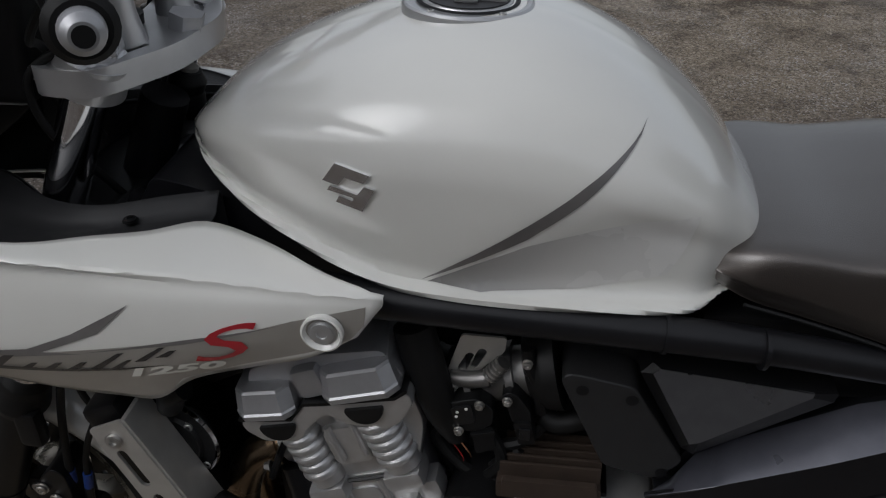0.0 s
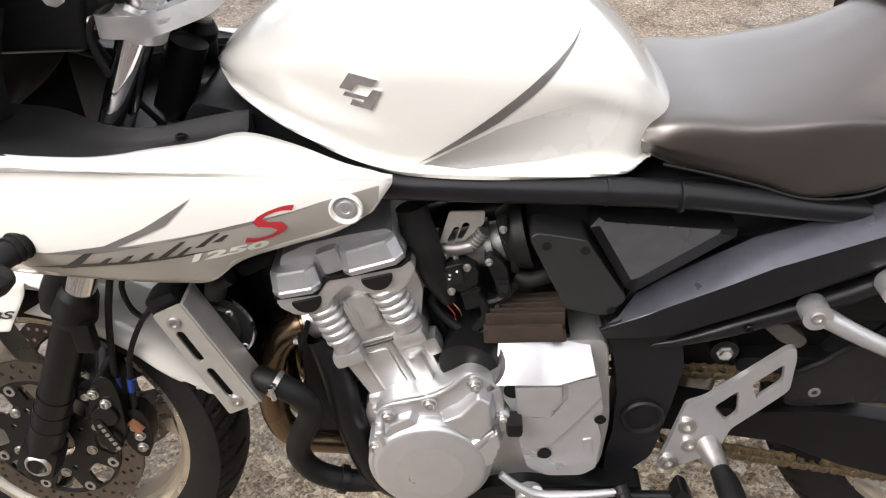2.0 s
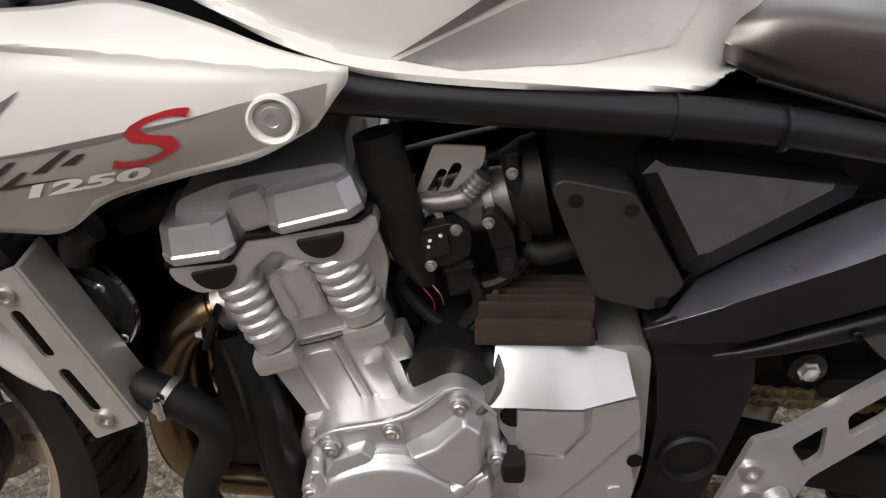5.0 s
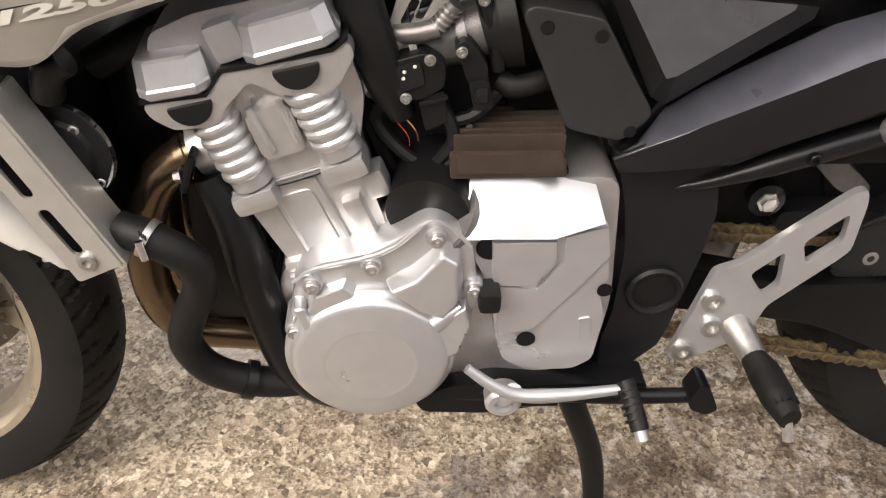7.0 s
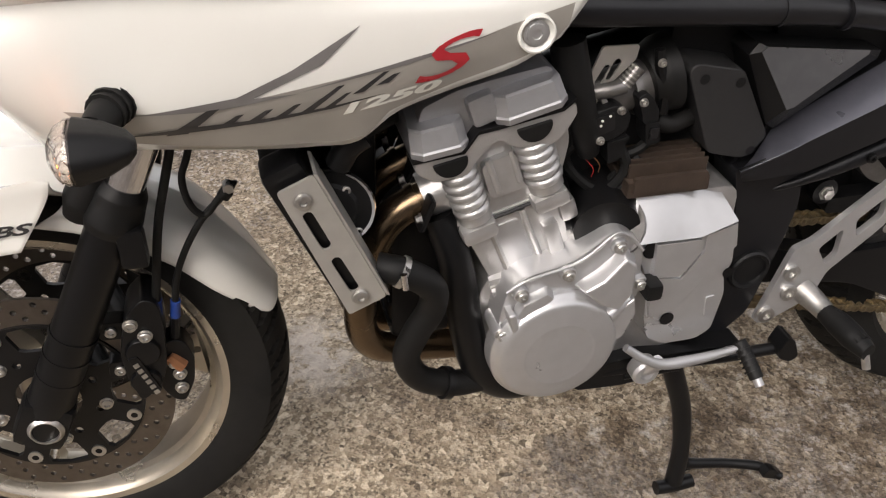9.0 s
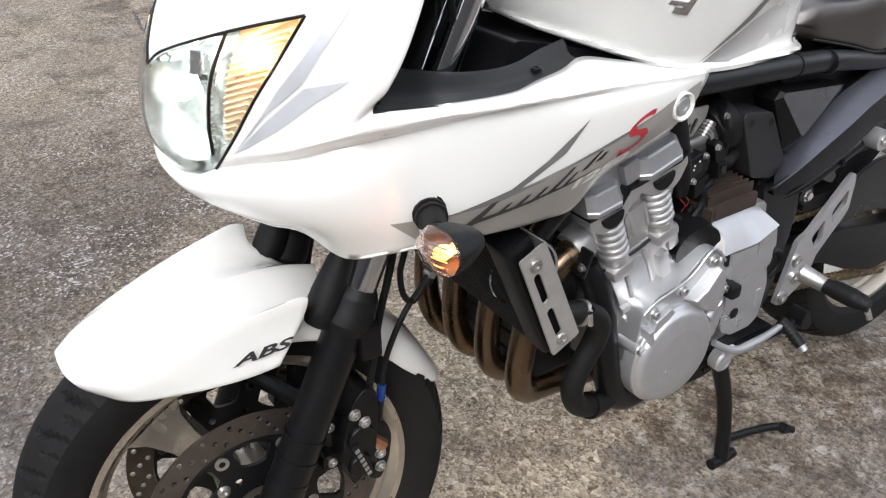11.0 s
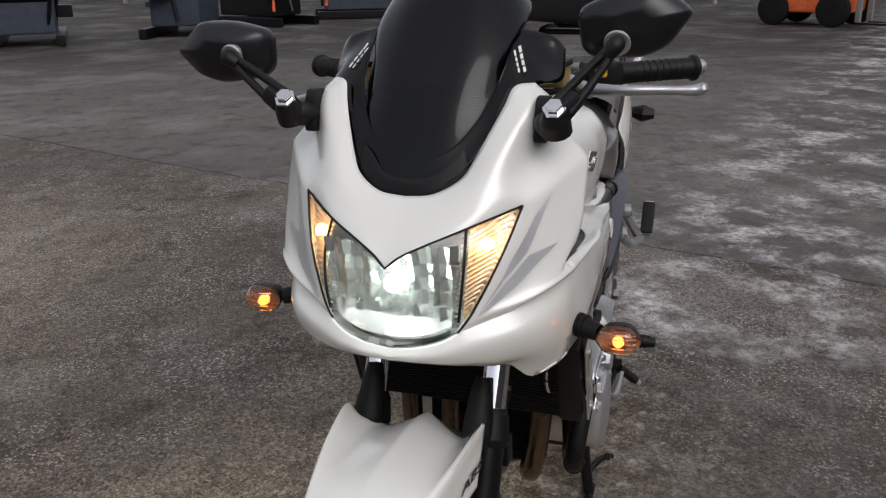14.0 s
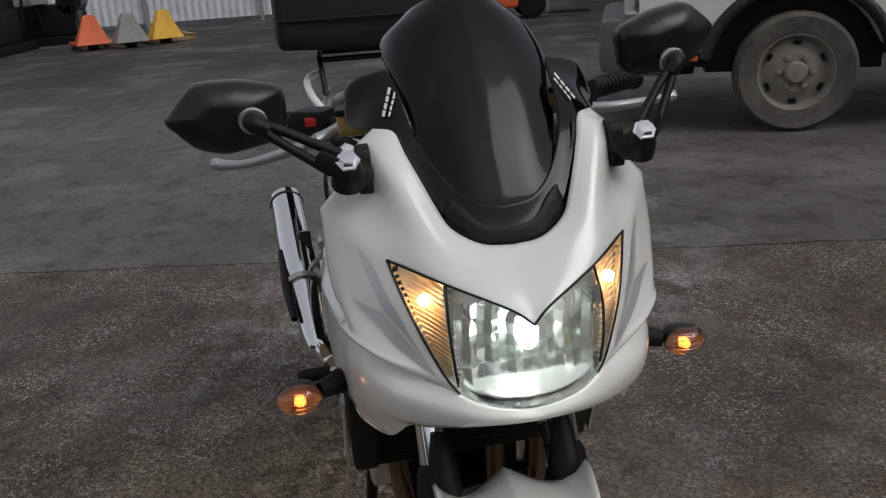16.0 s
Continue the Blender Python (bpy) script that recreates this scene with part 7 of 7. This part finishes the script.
stand = part("side_stand", tube([(-.03, -.175, .325), (.06, -.182, .330), (.16, -.195, .333), (.25, -.202, .338)], [.010, .0105, .0095, .0085], 12), BLACK_SATIN, bike, "black side stand folded up")
part("stand_foot", plate(rounded([(.236, .346), (.246, .370), (.258, .362), (.272, .330), (.260, .322), (.240, .332)], .005), -.218, -.188, .006), BLACK_SATIN, stand)
part("stand_spring", tube([(.02, -.185, .318), (.10, -.19, .322)], .006, 10), BLACK_SATIN, stand)
part("stand_bracket", plate(rounded([(-.06, .325), (-.02, .345), (.03, .352), (.08, .345), (.20, .342), (.20, .328), (.10, .312), (.02, .300), (-.05, .305)], .008), -.186, -.15, .004), BLACK_SATIN, stand, "black cast stand bracket")
for x in (-.06, -.02, .03):
    bolt((x, -.165, .322), (0, -1, 0), .009, .012, stand, STEEL, False)
LEG_C = [(.105, .130, .33), (.135, .138, .252), (.163, .142, .172), (.176, .150, .085), (.172, .160, .018)]
cst = part("centre_stand", tube([(x, -y, z) for x, y, z in LEG_C], [.015, .016, .0155, .0140, .0145], 14), BLACK_SATIN, bike, "black centre stand with curved foot arms")
part("stand_leg", tube(LEG_C, [.015, .016, .0155, .0140, .0145], 14), BLACK_SATIN, cst)
part("stand_crossbar", tube([(.125, -.135, .28), (.125, .135, .28)], .014, 12), BLACK_SATIN, cst)
part("stand_gusset", plate(rounded([(.176, .100), (.196, .052), (.225, .040), (.180, .034)], .004), -.158, -.146, .003), BLACK_SATIN, cst)
part("foot_arm", tube([(.176, -.150, .052), (.210, -.151, .042), (.265, -.157, .034), (.318, -.175, .032), (.350, -.196, .022)], [.011, .0085, .0080, .0085, .0070], 12), BLACK_SATIN, cst, "curved black foot arm")
part("foot_pad", plate(rounded([(.312, .030), (.322, .046), (.336, .040), (.358, .020), (.350, .014)], .004), -.196, -.180, .003), BLACK_SATIN, cst)
for sgn in (-1, 1):
    part("stand_shoe", tube([(.140, sgn * .162, .013), (.170, sgn * .162, .011), (.205, sgn * .162, .014)], .0115, 10), BLACK_SATIN, cst)
part("under_engine", box((.05, 0, .31), (.22, .28, .06), .015), BLACK_SATIN, bike, "dark underside of the engine")

# -- rear wheel, swingarm, chain --
MR = Matrix.Translation(AXLE_R)
rw = cast_wheel("rear_wheel", "champagne-silver cast rear wheel", .072, MR, radians(-63))
part("tyre", tyre_mesh(.315, .090, .222, 30), TYRE, rw, "wide black rear tyre", m=MR, sharp=25)
part("brake_disc", disc_mesh(.085, .120, .005), DISC, rw, "drilled rear brake disc", m=MR @ Matrix.Translation((0, .085, 0)))
N = 45
teeth = [((.112 if (i % 2) else .104) * math.cos(i * math.pi / N), (.112 if (i % 2) else .104) * math.sin(i * math.pi / N)) for i in range(2 * N)]
part("sprocket", plate(teeth, -.097, -.091, .0008), CHAIN, rw, "rear chain sprocket", m=MR)
for sgn in (-1, 1):
    arm = [(.19, .475), (.30, .450), (.36, .435), (.45, .436), (.585, .405), (.70, .390), (.80, .378), (.81, .318), (.70, .292), (.60, .290), (.50, .325), (.40, .375), (.30, .395), (.19, .410)]
    sa = plate(rounded(arm, .02), -.135, -.100, .010)
    sw = part("swingarm", sa if sgn < 0 else mirrored(sa), BLACK_SATIN, bike, "black alloy swingarm leg")
    part("axle_block", box((.745, sgn * .120, .345), (.09, .03, .045), .006), ALU_PAINT, sw)
    part("axle_nut", lathe([(.016, -.01), (.016, .01), (.012, .014), (.003, .014)], 6, "y", at=(.742, sgn * .14, .345)), STEEL, sw)
guard = part("chain_guard", plate(rounded([(.33, .520), (.42, .520), (.60, .50), (.82, .44), (.82, .425), (.60, .475), (.42, .490), (.33, .495)], .01), -.114, -.085, .004), PLASTIC, bike, "black plastic chain guard")
part("suspension_link", plate(rounded([(.345, .585), (.375, .590), (.425, .545), (.415, .530), (.385, .545)], .008), -.110, -.085, .004), CAST_DARK, bike, "worn alloy suspension link")
part("inner_cover", box((.36, 0, .52), (.26, .15, .15), .02), PLASTIC, bike, "black cover round the suspension")
part("inner_fender", box((.52, 0, .60), (.30, .17, .16), .02, Matrix.Rotation(radians(-18), 4, "Y")), PLASTIC, bike, "black plastic inner fender")
hug = []
for t in np.linspace(radians(60), radians(165), 16):
    hug.append([(AXLE_R.x + r * math.cos(t), y, AXLE_R.z + r * math.sin(t)) for y, r in ((-.105, .315), (-.095, .335), (-.05, .345), (0, .348), (.05, .345), (.095, .335), (.105, .315))])
part("rear_hugger", skin(hug), PLASTIC, bike, "black carbon-look rear hugger", thick=.003)
skirt = plate(rounded([(.405, .497), (.448, .522), (.479, .546), (.56, .556), (.68, .530), (.80, .490), (.90, .442), (.950, .405), (.90, .352), (.76, .385), (.572, .436), (.52, .440), (.452, .435), (.40, .435)], .02), -.124, -.116, .003)
hug_side = part("hugger_side", skirt, CARBON, bike, "black woven carbon-look hugger side")
part("hugger_rim", tube([(.405, -.124, .497), (.448, -.125, .522), (.479, -.126, .546), (.56, -.126, .556), (.68, -.126, .530), (.80, -.126, .490), (.90, -.126, .442)], .004, 8), SHELL_BLACK, hug_side)
part("warning_label", plate([(.760, .430), (.800, .422), (.802, .448), (.762, .456)], -.1252, -.124, 0), YELLOW, hug_side, "small yellow label")
part("warning_label", plate([(.762, .458), (.802, .450), (.803, .466), (.763, .474)], -.1252, -.124, 0), RED, hug_side, "small red label")
for x, z in ((.443, .462), (.365, .408)):
    bolt((x, -.119, z), (0, -1, 0), .009, .006, guard, STEEL)
part("linkage_eye", lathe([(.019, -.115), (.019, -.130), (.008, -.132), (.002, -.132)], 24, "y", at=(.305, 0, .545)), BLACK_SATIN, bike)
bolt((.305, -.131, .545), (0, -1, 0), .009, .008, guard, STEEL, False)
part("shock_absorber", tube([(.30, -.03, .40), (.34, -.03, .62)], .030, 18), STEEL, bike)
# chain: links along the two runs
runs = [((.10, .492), (.70, .452)), ((.12, .366), (.72, .232))]
link = [None, None]
for (x0, z0), (x1, z1) in runs:
    L = math.hypot(x1 - x0, z1 - z0)
    a = math.atan2(z1 - z0, x1 - x0)
    n_l = int(L / .0159)
    for i in range(n_l):
        t = (i + .5) / n_l
        m = Matrix.Translation((x0 + (x1 - x0) * t, -.094, z0 + (z1 - z0) * t)) @ Matrix.Rotation(-a, 4, "Y")
        k = i % 2
        if link[k] is None:
            bm = bmesh.new()
            w = .0105 if k else .0085
            lp = [(-.0079 + .0072 * math.cos(q), .0072 * math.sin(q)) for q in np.linspace(math.pi / 2, 3 * math.pi / 2, 5)] + [(0, -.0052)] + [(.0079 + .0072 * math.cos(q), .0072 * math.sin(q)) for q in np.linspace(-math.pi / 2, math.pi / 2, 5)] + [(0, .0052)]
            add(bm, plate(lp, -w, -w + .002, 0))
            add(bm, plate(lp, w - .002, w, 0))
            for s in (-1, 1):
                add(bm, lathe([(.0036, -.0118), (.0036, .0118)], 8, "y", at=(s * .0079, 0, 0)))
            link[k] = part("chain_link", bm, CHAIN, bike)
            link[k].matrix_basis = m
        else:
            share(link[k], m, bike)
# passenger footrests
for sgn in (-1, 1):
    br = part("pillion_bracket", tube([(.389, sgn * .182, .652), (.46, sgn * .190, .612), (.54, sgn * .198, .578), (.650, sgn * .207, .560)], [.014, .012, .011, .014], 12), ALU_PAINT, bike, "silver pillion footrest bracket")
    part("strut", tube([(.477, sgn * .178, .688), (.56, sgn * .190, .628), (.650, sgn * .205, .566)], [.012, .010, .013], 12), ALU_PAINT, br)
    for x, z in ((.389, .652), (.477, .688)):
        part("eye", lathe([(.0185, -.014), (.0185, .014), (.0165, .016), (.011, .015), (.010, .010)], 24, "y", at=(x, sgn * .182, z)), ALU_PAINT, br)
        bolt((x, sgn * .194, z), (0, sgn, 0), .009, .005, br, STEEL)
    part("pillion_footrest", box((.683, sgn * .225, .612), (.022, .030, .100), .006, Matrix.Rotation(radians(32), 4, "Y")), ALU_BRIGHT, br, "folded alloy pillion footrest")
    part("rubber_pad", box((.672, sgn * .226, .617), (.020, .034, .092), .006, Matrix.Rotation(radians(32), 4, "Y")), RUBBER, br)

# ---- yard in the distance ----
def truck():
    base = Vector((4.02, -3.52, 0))
    t = thing("truck", "white cab-over truck with a dusty steel front wheel", "truck", at=base)
    def P(name, bm, mat, par=t, label="", **k):
        return part(name, bm, mat, par, label, **k)
    arch = [(.62 * math.cos(a), .42 + .60 * math.sin(a)) for a in np.linspace(0, math.pi, 16)]
    outline = [(1.35, .60), (.62, .60)] + [(x, max(z, .60)) for x, z in arch] + [(-1.10, .60), (-1.12, 1.0), (-1.10, 1.5), (-.90, 2.3), (1.35, 2.35)]
    P("cab", plate(outline, -.02, 2.0, .03), TRUCK_WHITE, label="white painted cab")
    P("arch_lip", tube([(x, -.03, z) for x, z in [(.66 * math.cos(a), .42 + .64 * math.sin(a)) for a in np.linspace(.2, math.pi - .2, 10)]], .045, 10), PLASTIC_GREY)
    P("bumper", box((-1.26, 1.0, .66), (.30, 2.1, .42), .09), BUMPER_GREY, label="worn grey plastic bumper")
    P("sill", box((-.86, .02, .545), (.48, .10, .11), .01), BLACK_SATIN)
    P("side_reflector", box((-.80, -.035, .555), (.22, .02, .035), .004), ORANGE, label="orange side reflector")
    P("arch_liner", box((0, .5, .70), (1.25, .75, .55), .02), BLACK_SATIN)
    P("front_step", box((-.95, .15, .46), (.5, .12, .08), .03), PLASTIC)
    P("lamp", box((-1.15, .06, 1.06), (.16, .14, .34), .03), LENS_CLEAR_THIN, label="tall clear corner lamp")
    P("mud_flap", box((.86, .1, .62), (.05, .35, .65), .01), PLASTIC)
    P("chassis", box((2.2, 1.0, .62), (3.4, .9, .3), .03), BLACK_SATIN)
    P("load_bed", box((3.2, 1.0, 1.0), (3.4, 2.1, .35), .03), GREY_METAL)
    tl = [(.30, .10), (.40, .115), (.43, .08), (.435, 0), (.43, -.08), (.40, -.115), (.30, -.10)]
    w = P("front_wheel", lathe([(.245, .02), (.255, -.045), (.272, -.062), (.280, -.055), (.262, -.030), (.248, -.010), (.235, .016), (.205, .010), (.150, -.020), (.142, -.030), (.115, -.032), (.085, -.030), (.080, -.060), (.066, -.078), (.020, -.082), (.002, -.082)], 48, "y", at=(0, .0, .43)), TRUCK_RIM, label="dusty steel disc wheel")
    P("tyre", lathe([(r, h + .03) for r, h in [(.27, .085)] + tl + [(.27, -.085)]], 56, "y", at=(0, 0, .43), caps=False), MUD_TYRE, w, "dusty black truck tyre")
    for k in range(6):
        a = k * math.pi / 3
        P("wheel_nut", lathe([(.024, .0), (.024, -.045), (.016, -.055), (.002, -.056)], 6, "y", at=(.116 * math.cos(a), .0, .43 + .116 * math.sin(a))), TRUCK_RIM, w)
        hole = [(r * math.cos(a + .5 + q), r * math.sin(a + .5 + q)) for r, q in ((.226, -.14), (.228, 0), (.226, .14), (.200, .12), (.198, 0), (.200, -.12))]
        P("wheel_slot", plate(hole, -.004, .016, 0), BLACK_SATIN, w, m=Matrix.Translation((0, -.006, .43)))
    for k in range(2):
        P("rear_wheel", lathe([(.27, .10), (.40, .115), (.435, .05), (.435, -.05), (.40, -.115), (.27, -.10)], 40, "y", at=(3.2, .15 + k * 1.6, .43)), MUD_TYRE)
    t.rotation_euler = (0, 0, radians(-113))
    return t


def forklift(at, turn, label):
    t = thing("forklift", label, "forklift", at=at)
    P = lambda name, bm, mat, par=t, label="", **k: part(name, bm, mat, par, label, **k)
    P("body", bevelled(box((0, 0, .62), (1.5, 1.0, .75), .08), 0), ORANGE, label="scuffed orange body")
    P("counterweight", box((.85, 0, .65), (.45, .95, .8), .12), GREY_METAL)
    for sx in (-.55, .6):
        for sy in (-.48, .48):
            w = P("wheel", lathe([(.12, -.08), (.22, -.09), (.30, -.07), (.31, 0), (.30, .07), (.22, .09), (.12, .08)], 28, "y", at=(sx, sy, .31)), TYRE)
            P("hub", lathe([(.12, -.09), (.05, -.10), (.002, -.1)], 20, "y", at=(sx, sy, .31)), TRUCK_RIM, w)
    for sx in (-.5, .6):
        for sy in (-.4, .4):
            P("guard_post", tube([(sx, sy, .95), (sx * .8, sy, 2.05)], .03), BLACK_SATIN)
    P("roof_guard", box((.04, 0, 2.06), (1.0, .9, .05), .01), BLACK_SATIN)
    for sy in (-.25, .25):
        P("mast_rail", box((-.92, sy, 1.2), (.09, .09, 2.2), .01), GREY_METAL)
        P("fork", box((-1.4, sy, .08), (.95, .11, .04), .006), BLACK_SATIN)
    P("seat", box((.25, 0, 1.1), (.45, .5, .3), .06), PLASTIC)
    t.rotation_euler = (0, 0, radians(turn))


def pallet_jack(at, mat, name_label, turn):
    t = thing("pallet_jack", name_label, "pallet jack", "pallet jacks by the wall", at=at)
    P = lambda name, bm, m_, par=t, label="", **k: part(name, bm, m_, par, label, **k)
    for sy in (-.19, .19):
        P("fork", box((.55, sy, .10), (1.1, .16, .06), .02), mat)
        P("load_roller", tube([(1.0, sy - .05, .045), (1.0, sy + .05, .045)], .04, 14), GREY_METAL)
    body = skin([[(-.34, -.34, .12), (.06, -.34, .12), (.06, .34, .12), (-.34, .34, .12)], [(-.27, -.22, .40), (-.05, -.22, .40), (-.05, .22, .40), (-.27, .22, .40)], [(-.24, -.12, .66), (-.12, -.12, .66), (-.12, .12, .66), (-.24, .12, .66)], [(-.22, -.09, .70), (-.14, -.09, .70), (-.14, .09, .70), (-.22, .09, .70)]], True, True)
    P("pump_housing", body, mat, label="painted steel A-shaped housing")
    P("steer_wheel", tube([(-.15, -.10, .10), (-.15, .10, .10)], .10, 18), BLACK_SATIN)
    t.rotation_euler = (0, 0, radians(turn))


def pallet(at, turn):
    t = thing("pallet", "rough brown wooden pallet lying on the yard", "pallet", "pallets by the wall", at=at)
    for k in range(5):
        part("deck_board", box((0, -.44 + k * .22, .115), (1.2, .12, .022), .003), WOOD, t)
    for k in range(3):
        part("bearer", box((-.52 + k * .52, 0, .052), (.10, 1.0, .10), .004), WOOD, t)
    t.rotation_euler = (0, 0, radians(turn))


def wall():
    bm = bmesh.new()
    x, z0, z1 = 24, .15, 4.2
    rows = [[], []]
    for i, y in enumerate(np.arange(-3, 22, .05)):
        d = (.02, .02, -.02, -.02)[i % 4]
        rows[0].append((x + d + y * -.05, y, z0))
        rows[1].append((x + d + y * -.05, y, z1))
    w = tagged(part("wall_east", skin(rows), WALL, None, thick=.01), "pale corrugated metal fence wall", "wall", kind="structure")
    for y in np.arange(-3, 22, 3.1):
        part("post", box((x - .12 - y * .05, y, 2.1), (.10, .10, 4.2), .01), GREY_METAL, w)


def scrap(at, seed, turn, label):
    """Low dark machine on skids: frame, drum, levers, bars and boxes."""
    rnd = random.Random(seed)
    t = thing("scrap_machine", label, "machinery", "machines along the yard edge", at=at)
    P = lambda name, bm, m_: part(name, bm, m_, t)
    for sy in (-.5, .5):
        P("skid", box((0, sy, .10), (2.2, .14, .18), .02), BLACK_SATIN)
    P("body", box((.1, 0, .55), (1.6, .9, .7), .05), BLACK_SATIN if seed % 2 else BLUE_METAL)
    P("hood", box((-.3, 0, 1.05), (.8, .8, .4), .08), GREY_METAL if seed % 3 else BLACK_SATIN)
    P("drum", tube([(.75, -.45, .95), (.75, .45, .95)], .28, 18), BLACK_SATIN)
    for k in range(7):
        x, y = rnd.uniform(-1, 1), rnd.uniform(-.5, .5)
        P("rod", tube([(x, y, .3), (x + rnd.uniform(-.4, .4), y + rnd.uniform(-.3, .3), rnd.uniform(1.0, 1.9))], .035, 8), ORANGE if k == 0 else BLACK_SATIN)
    for k in range(4):
        P("tray", box((rnd.uniform(-.8, .8), rnd.uniform(-.6, .6), rnd.uniform(.3, 1.4)), (rnd.uniform(.2, .6), rnd.uniform(.2, .5), rnd.uniform(.06, .3)), .02), (BLACK_SATIN, BLUE_METAL, GREY_METAL)[k % 3])
    t.rotation_euler = (0, 0, radians(turn))


def unseen_walls():
    """Plain dark unseen walls added to close the yard and block low sky."""
    for name, c, s in (("unseen_wall_south", (0, -12, 3.4), (70, .3, 6.8)), ("unseen_wall_west", (-15, 3, 2.6), (.3, 46, 5.2)), ("unseen_wall_north", (2, 30, 1.0), (60, .3, 2.0))):
        tagged(part(name, box(c, s, .02), UNSEEN_WALL), "plain dark wall added out of view to block low sky", "wall", kind="structure")


unseen_walls()
truck()
forklift((17.6, -5.2, 0), 80, "orange forklift truck with black wheels")
forklift((16.6, -1.9, 0), 60, "dark-wheeled forklift parked behind the motorcycle")
pallet_jack((17.7, 3.7, .0), ORANGE, "orange painted steel pallet jack", 20)
pallet_jack((17.6, 2.95, .0), GREY_METAL, "grey worn steel pallet jack", 25)
pallet_jack((18.0, 2.3, .0), YELLOW_PAINT, "yellow painted steel pallet jack", 28)
pallet((18.9, 3.6, 0), 10)
pallet((19.0, 2.3, 0), 16)
wall()
for k, (x, y) in enumerate(((12.6, 9.4), (15.2, 9.2), (17.6, 7.9), (18.2, 5.8), (10.6, 11.2), (20.5, 5.2))):
    scrap((x, y, 0), k, 20 + 50 * k, ("dark rusty machine on skids", "black scrap machine with bars", "blue-grey old machine with a drum")[k % 3])
